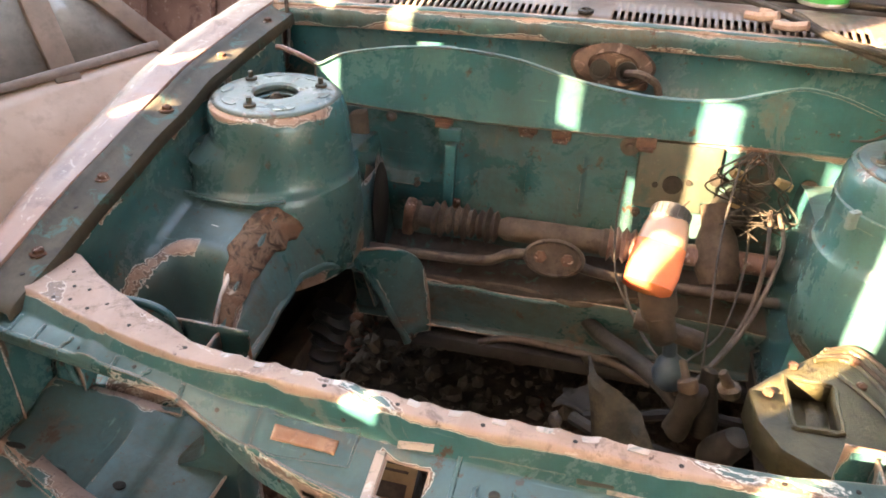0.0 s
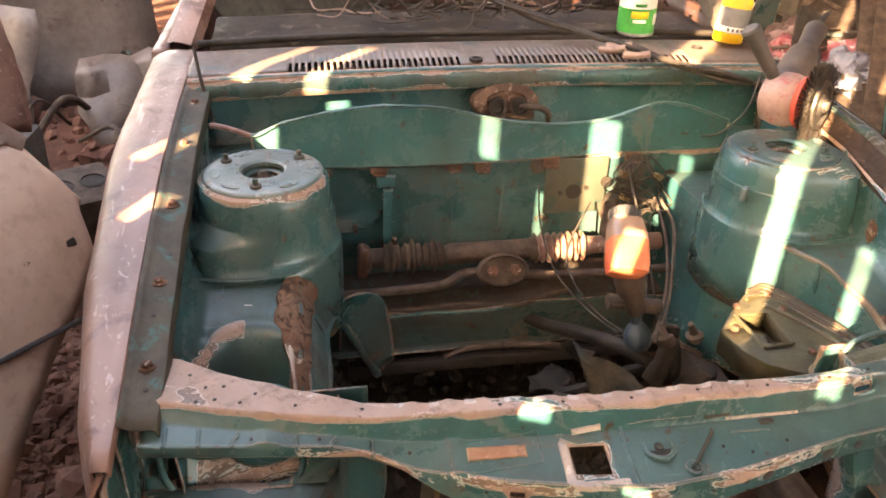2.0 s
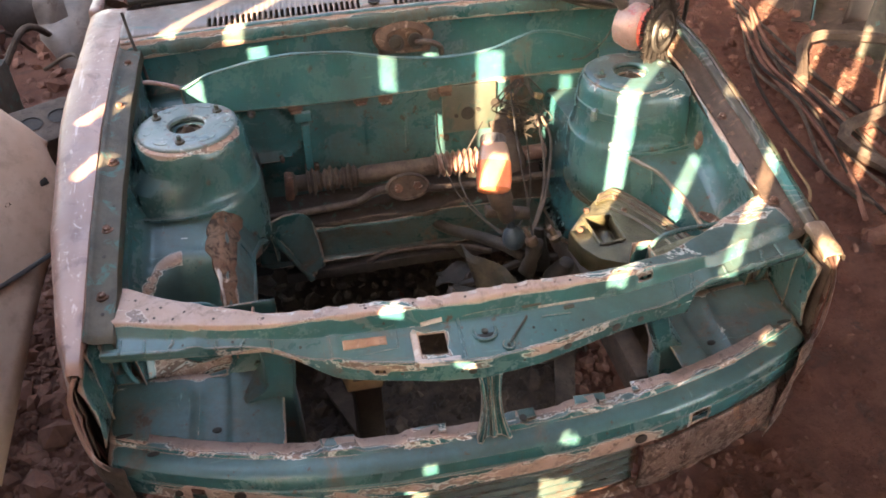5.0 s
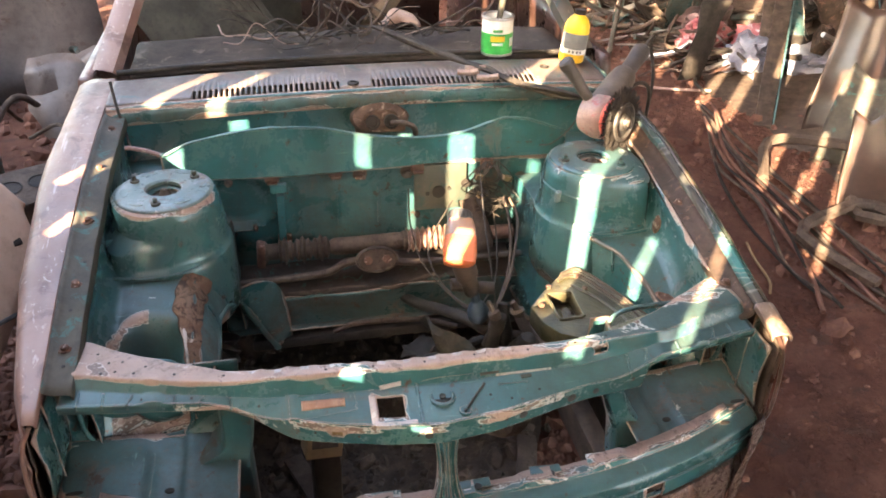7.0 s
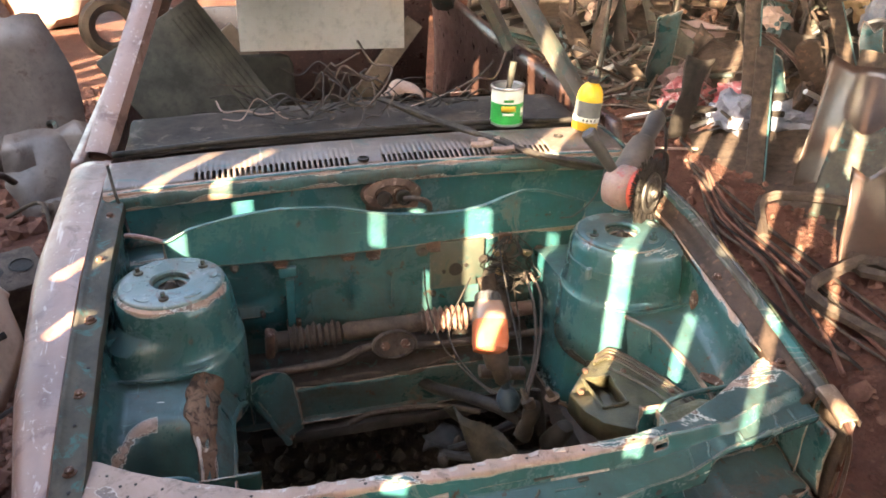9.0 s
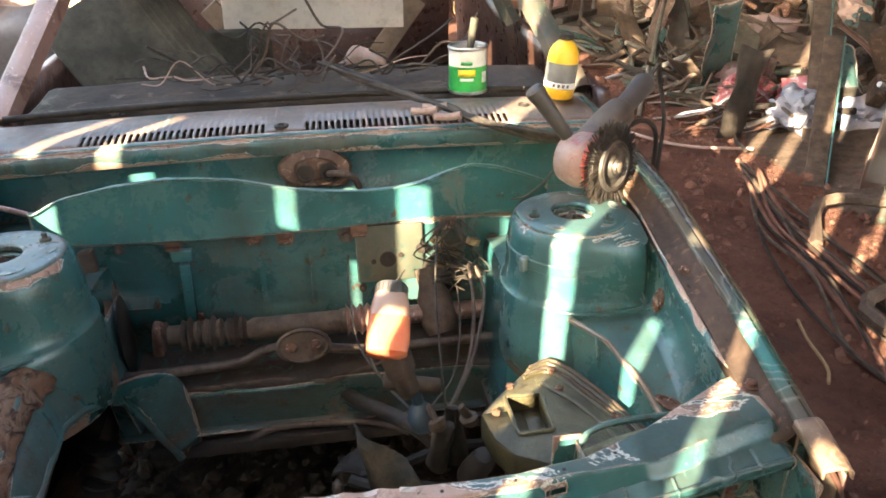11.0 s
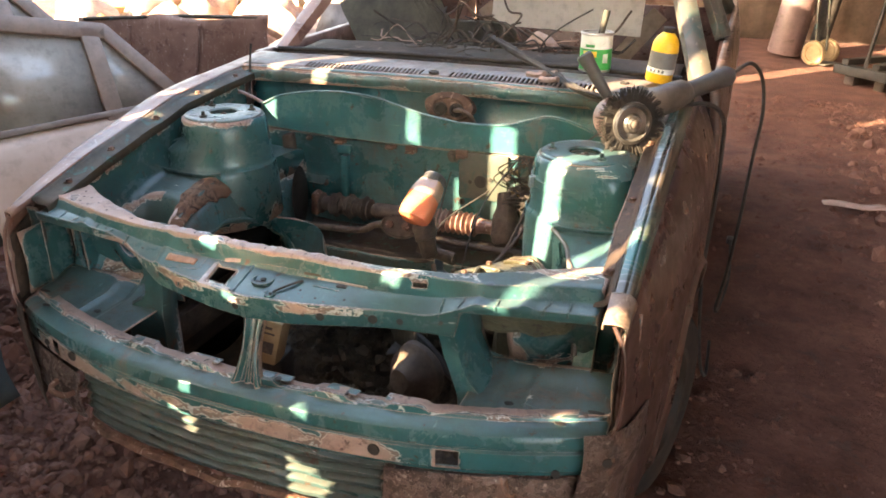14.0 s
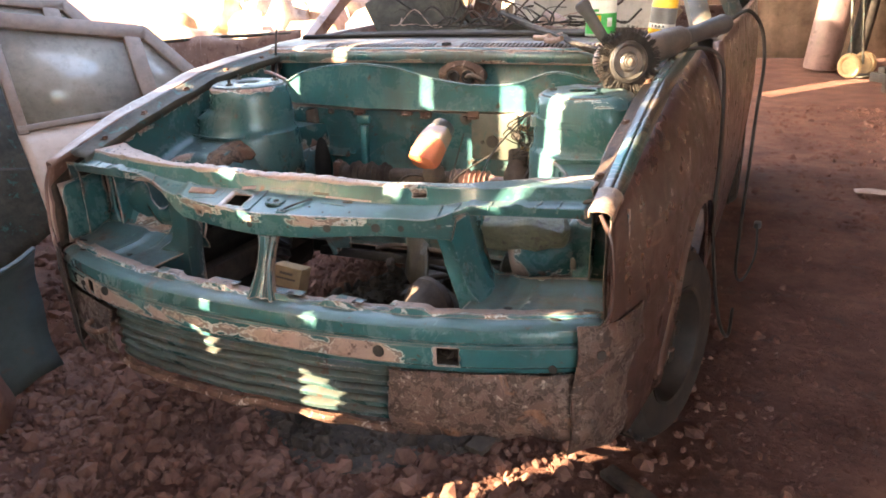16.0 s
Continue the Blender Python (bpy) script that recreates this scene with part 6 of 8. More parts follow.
def build_bay_scrap():
    """Torn-off linkage and castings left in the bay."""
    s = thing("gear_linkage", (0, 0, 0), "oily brown gear linkage and castings")
    s.parent = car
    rng = random.Random(9)
    for c, r, h, tilt in (((0.235, 0.45, 0.585), 0.02, 0.085, 12), ((0.275, 0.47, 0.58), 0.018, 0.10, -8), ((0.30, 0.42, 0.56), 0.026, 0.07, 20)):
        m = Matrix.Translation(c) @ pose(0, 0, 0, tilt, tilt * 0.7, 0)
        part("casting", lumpy(lathe([(r * 1.1, -0.03), (r * 1.15, 0), (r, 0.02), (r * 0.95, h * 0.7), (r * 0.7, h * 0.95), (r * 0.4, h)], 16, m=m), 0.008, 28), M_BLACK, s)
    # sheet bracket folded over
    rows = []
    for i in range(11):
        t = i / 10
        x = 0.06 + 0.12 * t
        rows.append([jitter((x + 0.01 * k, 0.575 - 0.12 * t - 0.035 * k, 0.575 - 0.02 * t + (0.0, 0.045, 0.02, -0.03, -0.08)[k] * (1 - 0.3 * t)), 0.016, 16) for k in range(5)])
    part("folded_bracket", sheet(rows), M_OCHRE, s, "folded ochre-brown steel bracket", thick=0.005)
    bm = bmesh.new()
    lathe([(0.02, 0), (0.028, 0.01), (0.03, 0.03), (0.022, 0.05), (0.012, 0.06), (0.012, 0.09)], 16, bm, axis((0.215, 0.515, 0.60), (0.2, 0.53, 0.69)))
    part("rubber_boot", bm, M_BOOT, s, "dark blue rubber boot")
    bm = bmesh.new()
    tube(bm, [(0.02, 0.86, 0.50), (0.08, 0.78, 0.49), (0.14, 0.66, 0.54), (0.2, 0.56, 0.57), (0.24, 0.5, 0.57)], 0.017, 12)
    part("gear_rod", bm, M_BLACK, s)
    bm = bmesh.new()
    tube(bm, [(-0.165, 0.745, 0.435), (-0.10, 0.752, 0.452), (0.0, 0.75, 0.452), (0.11, 0.74, 0.448), (0.2, 0.7, 0.44)], 0.008, 10)
    part("lower_rod", bm, M_DIRT, s)
    bm = bmesh.new()
    tube(bm, [(-0.4, 0.83, 0.535), (-0.25, 0.81, 0.54), (-0.1, 0.82, 0.537), (0.02, 0.80, 0.535), (0.1, 0.81, 0.55), (0.15, 0.8, 0.57)], 0.007, 8)
    part("brake_pipe", bm, M_DIRT, s)
    # arched bracket beside the left leg
    c1 = [(-0.437, 0.652, 0.645), (-0.425, 0.70, 0.605), (-0.413, 0.74, 0.571), (-0.375, 0.746, 0.49), (-0.328, 0.748, 0.394)]
    c2 = [(-0.40, 0.70, 0.655), (-0.36, 0.76, 0.63), (-0.31, 0.79, 0.59), (-0.29, 0.79, 0.50), (-0.285, 0.785, 0.40)]
    a1, a2 = spline(c1, 4), spline(c2, 4)
    rows = [[p + (q - p) * k / 5 + Vector((0, 0, 0.012 * math.sin(math.pi * k / 5))) for k in range(6)] for p, q in zip(a1, a2)]
    part("gusset", sheet(rows), M_SHELF, s, "arched dirty bracket", thick=0.005)
    bm = lathe([(0.055 - 0.012 * (k % 2) - 0.001 * k, 0.013 * k) for k in range(15)], 18, m=axis((-0.50, 0.60, 0.36), (-0.455, 0.665, 0.54)))
    part("coil_boot", lumpy(bm, 0.012, 22), M_GLOSS, s, "crumpled black rubber boot")
    for k in range(7):
        c = Vector((rng.uniform(0.05, 0.34), rng.uniform(0.58, 0.72), rng.uniform(0.36, 0.44)) if k % 2 else (rng.uniform(0.02, 0.36), rng.uniform(0.40, 0.6), rng.uniform(0.42, 0.54)))
        bm = bmesh.new()
        if k % 3 == 0:
            d = Vector((rng.uniform(-0.16, 0.16), rng.uniform(-0.1, 0.1), rng.uniform(-0.03, 0.04)))
            tube(bm, [c - d, c + Vector((0, 0, 0.02)), c + d, c + d * 1.5 + Vector((0, 0.03, -0.03))], rng.uniform(0.006, 0.014))
            part("bent_rod", bm, M_BLACK, s)
        elif k % 3 == 1:
            rows = [[jitter(c + Vector((0.11 * (i / 6 - 0.5), 0.08 * (j / 4 - 0.5), 0.012 * math.sin(i + j))), 0.02, 11) for j in range(5)] for i in range(7)]
            part("torn_plate", sheet(rows), M_BLACK, s, thick=0.004)
        else:
            stone_bm(bm, c, rng.uniform(0.012, 0.024), rng)
            part("grease_lump", bm, M_GREASE, s)
    for x0, y0, r in ((0.235, 0.43, 0.014), (0.30, 0.44, 0.013)):
        bm = bmesh.new()
        lathe([(r, 0), (r * 1.2, 0.01), (r * 1.2, 0.02), (r * 0.6, 0.024), (r * 0.5, 0.05), (r * 0.3, 0.052)], 14, bm, Matrix.Translation((x0, y0, 0.665)) @ pose(0, 0, 0, rng.uniform(-25, 25), rng.uniform(-25, 25), 0))
        part("selector", lumpy(bm, 0.005, 40), M_DIRT, s, "dusty selector lever end")
    # cover seen through the radiator opening
    bm = lumpy(lathe([(0.02, 0.0), (0.072, 0), (0.08, 0.012), (0.078, 0.03), (0.06, 0.04), (0.045, 0.07), (0.03, 0.09), (0.0, 0.09)], 24, m=axis((0.235, 0.33, 0.46), (0.205, 0.24, 0.475))), 0.006, 20)
    part("clutch_cover", bm, M_DIRT, s, "brown round clutch cover")


build_bay_scrap()


def build_wiring():
    rng = random.Random(21)
    loom = thing("cable_loom", (0, 0, 0), "black dusty cables hanging down the bay")
    loom.parent = car
    for k in range(2):
        d = Vector((0.016 * math.sin(k * 2.1), 0.01 * (k % 3), 0.012 * (k % 2)))
        pts = [(0.375, 0.85, 0.78), (0.36, 0.76, 0.72), (0.325, 0.66, 0.66), (0.28, 0.57, 0.615), (0.22 + 0.02 * (k % 2), 0.51, 0.59)]
        bm = bmesh.new()
        tube(bm, [Vector(p) + d + Vector((rng.uniform(-1, 1), rng.uniform(-1, 1), rng.uniform(-1, 1))) * 0.014 for p in pts], 0.0042)
        part("cable", bm, M_DIRT, loom)
    lines = [
        [(0.22, 0.90, 0.76), (0.13, 0.78, 0.70), (0.12, 0.70, 0.665), (0.16, 0.62, 0.62), (0.21, 0.56, 0.60)],
        [(0.09, 0.92, 0.80), (0.085, 0.86, 0.72), (0.10, 0.76, 0.65), (0.15, 0.68, 0.60), (0.2, 0.6, 0.58)],
        [(0.30, 0.9, 0.86), (0.27, 0.72, 0.80), (0.262, 0.6, 0.72), (0.262, 0.5, 0.60)],
        [(0.31, 0.9, 0.86), (0.34, 0.84, 0.70), (0.31, 0.70, 0.61), (0.25, 0.6, 0.6), (0.23, 0.55, 0.63)],
        [(0.62, 0.93, 1.06), (0.56, 0.86, 1.0), (0.5, 0.85, 0.95), (0.47, 0.88, 0.93)],
    ]
    for p in lines:
        bm = bmesh.new()
        tube(bm, p, 0.0024)
        part("thin_wire", bm, M_WIRE, loom)
    for k in range(12):
        x = 0.315 + 0.04 * rng.random()
        bm = bmesh.new()
        tube(bm, [(x, 0.90, 0.88), (x + rng.uniform(-0.07, 0.05), 0.87, 0.84), (x + rng.uniform(-0.09, 0.06), 0.88, 0.80), (x + rng.uniform(-0.06, 0.08), 0.86, 0.76), (x + rng.uniform(-0.1, 0.07), 0.85, 0.70 + 0.09 * rng.random())], 0.0018, 6, 5)
        part("thin_wire", bm, M_WIRE, loom)
    for c in ((0.30, 0.90, 0.83), (0.31, 0.895, 0.77), (0.385, 0.90, 0.82)):
        bm = bmesh.new()
        box(bm, c, (0.03, 0.018, 0.016), pose(0, 0, 0, 0, 20, 15), 0.002)
        part("plug", bm, M_CARD, loom, "yellowed plastic plug")
    # loom along the cowl
    cl = thing("cowl_loom", (0, 0, 0), "tangle of wires lying over cowl and dashboard")
    cl.parent = car
    for k in range(9):
        o = [rng.uniform(-0.012, 0.012) for _ in range(6)]
        bm = bmesh.new()
        tube(bm, [(0.06 + o[0], 1.38, 1.15), (0.16 + o[1], 1.30, 1.115 + abs(o[2])), (0.27 + o[3], 1.20, 1.09 + abs(o[0])), (0.36 + o[1], 1.10 + o[4], 1.082 + abs(o[5])), (0.43 + o[2], 1.03 + o[3], 1.07), (0.55, 0.985 + o[1], 1.045 + o[0]), (0.63, 0.97, 1.03)], 0.005)
        part("cable", bm, M_WIRE, cl)
    for k in range(42):
        x, y = rng.uniform(-0.28, 0.30), rng.uniform(1.34, 1.62)
        a, h = rng.uniform(0, 6.28), rng.uniform(0.03, 0.13)
        p = [Vector((x, y, 1.10))]
        for q in range(4):
            a += rng.uniform(-1.4, 1.4)
            p.append(p[-1] + Vector((0.07 * math.cos(a), 0.05 * math.sin(a), rng.uniform(-0.6, 0.8) * h * (1 if q < 2 else -1))))
            p[-1].z = max(1.10, p[-1].z)
        bm = bmesh.new()
        tube(bm, p, rng.choice((0.002, 0.003, 0.004)), 6, 5)
        part("thin_wire", bm, M_RAG if k % 14 == 0 else (M_DIRT if k % 3 == 0 else M_WIRE), cl)
    for c in ((0.33, 1.12, 1.085), (0.35, 1.05, 1.08), (0.30, 1.09, 1.085)):
        bm = bmesh.new()
        tube(bm, [Vector(c) + Vector((-0.03, 0.01, 0)), Vector(c), Vector(c) + Vector((0.03, -0.015, 0.008))], 0.009)
        part("taped_end", bm, M_RAG, cl, "cable end wrapped in pale tape")
    bm = bmesh.new()
    tube(bm, [(-0.70, 1.06, 1.12), (-0.69, 1.03, 1.06), (-0.675, 1.0, 1.0), (-0.665, 0.97, 0.965)], 0.004)
    part("thin_wire", bm, M_WIRE, cl)


build_wiring()


# ---- wheels and the shell behind the engine bay ----
def build_wheel(at):
    w = thing("wheel", at, "dusty tyre on a steel rim")
    w.parent = car
    n = 48
    prof = [(0.165, -0.075), (0.20, -0.085), (0.25, -0.082), (0.272, -0.062), (0.280, -0.03), (0.281, 0.03), (0.272, 0.062), (0.25, 0.082), (0.20, 0.085), (0.165, 0.075)]
    bm = lathe(prof, n, cap=False, m=pose(0, 0, 0, 0, 90, 0))
    part("tyre", bm, M_RUBBER, w)
    bm = bmesh.new()
    for k in range(36):
        for j in (-1, 0, 1):
            a = 2 * math.pi * (k + 0.5 * (j % 2)) / 36
            box(bm, (j * 0.034, 0.281 * math.cos(a), 0.281 * math.sin(a)), (0.028, 0.014, 0.032), Matrix.Rotation(a, 4, "X"))
    part("tread", bm, M_RUBBER, w, smooth=False)
    prof = [(0.168, 0.07), (0.174, 0.082), (0.162, 0.078), (0.152, 0.05), (0.145, 0.012), (0.125, 0.02), (0.09, 0.034), (0.06, 0.02), (0.05, 0.04), (0.03, 0.045), (0.002, 0.046)]
    rim = part("rim", lathe(prof, n, cap=False, m=pose(0, 0, 0, 0, 90, 0)), M_RIMS, w, "dusty steel rim")
    for k in range(8):
        a = 2 * math.pi * k / 8
        part("slot", lathe([(0.024, 0), (0.024, 0.006)], 12, m=Matrix.Translation((0.0285, 0.108 * math.cos(a), 0.108 * math.sin(a))) @ pose(0, 0, 0, 0, 90, 0)), M_BLACK, rim)
    for k in range(4):
        a = 2 * math.pi * (k + 0.5) / 4
        part("wheel_nut", lathe([(0.009, 0), (0.009, 0.012), (0.005, 0.015)], 6, m=Matrix.Translation((0.04, 0.05 * math.cos(a), 0.05 * math.sin(a))) @ pose(0, 0, 0, 0, 90, 0)), M_RUST, rim)
    return w


wheel = build_wheel(pose(0.752, 0.70, 0.275, 0, 0, -14))
for m in (pose(-0.752, 0.70, 0.275, 0, 0, 166), pose(0.755, 3.15, 0.275), pose(-0.755, 3.15, 0.275, 0, 0, 180)):
    copy_thing(wheel, m)


def build_shell():
    # doors and rear quarter
    for s in (-1, 1):
        for name, y0, y1 in (("door", 1.27, 2.30), ("rear_quarter", 2.31, 3.75)):
            rows = []
            for i in range(31):
                y = y0 + (y1 - y0) * i / 30
                low = 0.28
                d = y - 3.15
                if abs(d) < 0.34:
                    low = max(low, 0.31 + math.sqrt(0.34 ** 2 - d * d))
                top = 1.055 + 0.02 * (y - 1.27)
                rows.append([(s * (0.80 + 0.05 * math.sin(math.pi * (0.12 + 0.75 * k / 12)) - 0.04 * max(0, y - 3.2)), y, top + (low - top) * k / 12) for k in range(13)])
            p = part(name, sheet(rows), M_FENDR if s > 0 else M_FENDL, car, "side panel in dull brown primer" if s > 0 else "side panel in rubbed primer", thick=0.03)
            if name == "door":
                bm = bmesh.new()
                box(bm, (s * 0.853, 2.17, 0.88), (0.012, 0.14, 0.028), None, 0.005)
                part("handle", bm, M_PLASTIC, p, "black door handle")
        # pillars
        for name, a, b, r in (("windscreen_pillar", (0.775, 1.36, 1.04), (0.59, 1.80, 1.46), 0.03 if s < 0 else 0.027), ("centre_pillar", (0.80, 2.30, 1.06), (0.62, 2.42, 1.44), 0.03), ("rear_pillar", (0.76, 3.3, 1.08), (0.58, 3.05, 1.43), 0.045)):
            a, b = Vector((s * a[0], a[1], a[2])), Vector((s * b[0], b[1], b[2]))
            m = axis(a, b)
            L = (b - a).length
            rows = []
            for i in range(7):
                rows.append([m @ Vector((x * r, y * r, L * i / 6)) for x, y in ((-1.3, -0.6), (-0.6, -1), (0.6, -1), (1.3, -0.5), (1.2, 0.5), (0.4, 0.9), (-0.4, 0.9), (-1.2, 0.6))])
            part(name, sheet(rows, close=True), M_FENDL if s < 0 else M_PILLAR, car, "primer-coated roof pillar")
        bm = bmesh.new()
        box(bm, (s * 0.78, 2.3, 0.27), (0.1, 2.2, 0.1), None, 0.02)
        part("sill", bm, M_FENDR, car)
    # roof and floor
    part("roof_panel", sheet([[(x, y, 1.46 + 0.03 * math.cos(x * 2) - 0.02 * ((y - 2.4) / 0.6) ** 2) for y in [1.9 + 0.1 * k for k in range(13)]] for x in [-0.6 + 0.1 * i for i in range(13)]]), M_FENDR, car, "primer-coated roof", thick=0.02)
    part("floor_pan", sheet([[(x, y, 0.30 + 0.08 * math.exp(-(x / 0.12) ** 2)) for y in [0.98 + 0.2 * k for k in range(15)]] for x in [-0.78 + 0.065 * i for i in range(25)]]), M_DARK, car, thick=0.004)
    part("bulkhead", sheet([[(x, 0.985, z) for z in (0.3, 0.6, 0.86)] for x in (-0.78, -0.3, 0.3, 0.78)]), M_BLACK, car, thick=0.006)
    part("tailgate", sheet([[(x, 3.72 - 0.1 * (z > 1), z) for z in (0.3, 0.6, 1.05)] for x in (-0.75, 0, 0.75)]), M_FENDR, car, thick=0.02)
    # dashboard
    rows = []
    for i in range(31):
        x = -0.70 + 1.40 * i / 30
        b = 0.035 - 0.05 * (x / 0.72) ** 2
        rows.append([jitter((x, y + b, z), 0.006, 7) for y, z in ((1.325, 1.04), (1.345, 1.058), (1.45, 1.06), (1.56, 1.07), (1.62, 1.06), (1.64, 1.01), (1.61, 0.85), (1.52, 0.80))])
    dash = part("dashboard", sheet(rows), M_DASH, car, "stripped dusty dashboard top", thick=0.006)
    part("glovebox_recess", sheet([[(x, 1.50 + 0.0 * y, z) for z in (1.102, 1.108, 1.102)] for x, y in ((0.1, 0), (0.3, 0), (0.5, 0))]), M_BLACK, dash, thick=0.004)
    # windscreen seal
    bm = bmesh.new()
    tube(bm, [(-0.72, 1.26, 1.075), (-0.4, 1.298, 1.078), (0.0, 1.31, 1.079), (0.4, 1.298, 1.078), (0.72, 1.26, 1.075)], 0.009, 10)
    part("screen_seal", bm, M_BLACK, car, "black rubber windscreen seal")


build_shell()


def build_seat(m):
    s = thing("car_seat", m, "worn grey car seat")
    s.parent = car

    def cushion(w, d, h, bow):
        rows = []
        for i in range(13):
            a = 2 * math.pi * i / 12
            rows.append([])
        bm = bmesh.new()
        box(bm, (0, 0, 0), (w, d, h), None, min(w, d, h) * 0.35)
        for v in bm.verts:
            v.co.z += bow * (1 - (2 * v.co.x / w) ** 2)
        return bm

    bm = cushion(0.48, 0.5, 0.16, 0.02)
    bmesh.ops.translate(bm, vec=(0, 0, 0.45), verts=bm.verts)
    part("seat_cushion", bm, M_SEAT, s)
    bm = cushion(0.46, 0.62, 0.14, 0.03)
    bmesh.ops.transform(bm, matrix=Matrix.Translation((0, 0.30, 0.76)) @ pose(0, 0, 0, 76), verts=bm.verts)
    part("backrest", bm, M_SEAT, s)


build_seat(pose(-0.37, 2.05, 0))


def build_board():
    bm = bmesh.new()
    box(bm, (0.03, 2.72, 1.14), (0.76, 0.012, 0.28), pose(0, 0, 0, -8, 1.5, 0), 0.003)
    b = solid("white_board", bm, M_WHITE, "dusty white board lying across the cabin", "board")
    for s, x in ((-1, -0.14), (1, 0.2)):
        bm = bmesh.new()
        box(bm, (x + s * 0.05, 2.8, 0.80), (0.09, 0.03, 0.75), pose(0, 0, 0, 0, s * 38, 0), 0.006)
        solid("timber_brace", bm, M_WOOD, "grey timber brace under the white board", "timber", group="braces")
    bm = bmesh.new()
    m = Matrix.Translation((-0.50, 1.95, 1.02)) @ pose(0, 0, 0, 62, -28, 20)
    box(bm, (0, 0, 0), (0.42, 0.62, 0.03), None, 0.012)
    for k in range(5):
        box(bm, (0.10 + 0.022 * k, 0, 0.018), (0.01, 0.55, 0.008), None, 0.002)
    bmesh.ops.transform(bm, matrix=m, verts=bm.verts)
    solid("door_trim", bm, M_SEAT, "dark ribbed door trim leaning in the cabin", "trim panel")
    # Pale crumple in place of a wire bunch, its sun highlight as colour.
    rows = [[jitter((0.10 + 0.14 * i / 10, 1.58 + 0.08 * k / 5, 1.085 + 0.05 * math.sin(math.pi * i / 10) * math.sin(math.pi * (k + 0.5) / 6)), 0.02, 16) for k in range(6)] for i in range(11)]
    solid("rag", sheet(rows), M_RAG, "crumpled pale sheet standing in for sunlit wires on the dashboard", "rag", thick=0.003)


build_board()


# ---- things standing on the car ----
def build_can():
    c = thing("paint_can", (0.442, 1.292, 1.076), "open paint can with green label and brush", "paint can")
    m = Matrix()
    part("body", lathe([(0.05, 0), (0.05, 0.115), (0.046, 0.115), (0.046, 0.02)], 32, m=m), M_LABELWHITE, c, "white and green tin")
    part("label", lathe([(0.0506, 0.008), (0.0506, 0.072)], 32, cap=False), M_GREEN, c, "green paper label")
    part("rim", lathe([(0.052, 0.113), (0.0535, 0.117), (0.052, 0.121), (0.045, 0.121), (0.043, 0.116)], 32, cap=False), M_STEEL, c)
    part("base_ring", lathe([(0.0515, 0.0), (0.0525, 0.004), (0.0515, 0.008)], 32, cap=False), M_STEEL, c)

    def bar(name, mat, a0, a1, z0, z1, r=0.0516):
        n = 8
        part(name, sheet([[(r * math.cos(a0 + (a1 - a0) * i / n), r * math.sin(a0 + (a1 - a0) * i / n), z) for z in (z0, z1)] for i in range(n + 1)]), mat, c, thick=0.0008)

    bar("lettering_bar", M_YELLOW, -2.25, -1.35, 0.048, 0.066)
    bar("lettering_bar", M_LABELWHITE, -2.15, -1.45, 0.036, 0.044)
    bar("lettering_bar", M_GREEN, -2.1, -1.5, 0.078, 0.086)
    bar("badge", M_LABELWHITE, -0.95, -0.6, 0.03, 0.058)
    part("paint", lathe([(0.046, 0.055), (0.046, 0.06)], 28), M_BLACK, c)
    bm = bmesh.new()
    rod(bm, (0.0, 0.01, 0.06), (0.022, 0.018, 0.185), 0.009, 10, 0.011)
    part("brush_handle", bm, M_RAIL, c, "worn wooden brush handle")


def build_bottle():
    b = thing("plastic_bottle", pose(0.655, 1.175, 1.079, 0, 6, 0) @ Matrix.Diagonal((1, 1, 0.76, 1)), "yellow bottle with a grey label", "bottle")
    part("body", lathe([(0.036, 0), (0.039, 0.004), (0.039, 0.125), (0.037, 0.15), (0.03, 0.17), (0.018, 0.186), (0.015, 0.188), (0.015, 0.196)], 30), M_YELLOW, b)
    part("label", lathe([(0.0396, 0.035), (0.0396, 0.118)], 30, cap=False), M_GREYLABEL, b, "dark grey label")
    part("label_band", lathe([(0.04, 0.036), (0.04, 0.056)], 30, cap=False), M_LABELWHITE, b, "white band with small print")
    part("cap", lathe([(0.018, 0.19), (0.018, 0.207), (0.016, 0.209)], 20), M_BLACK, b, "black cap")
    for k in range(4):
        a = -2.3 + 0.3 * k
        part("lettering_bar", sheet([[(0.0404 * math.cos(a + d), 0.0404 * math.sin(a + d), z) for z in (0.041, 0.051)] for d in (0, 0.08, 0.16)]), M_GREYLABEL, b, thick=0.0006)


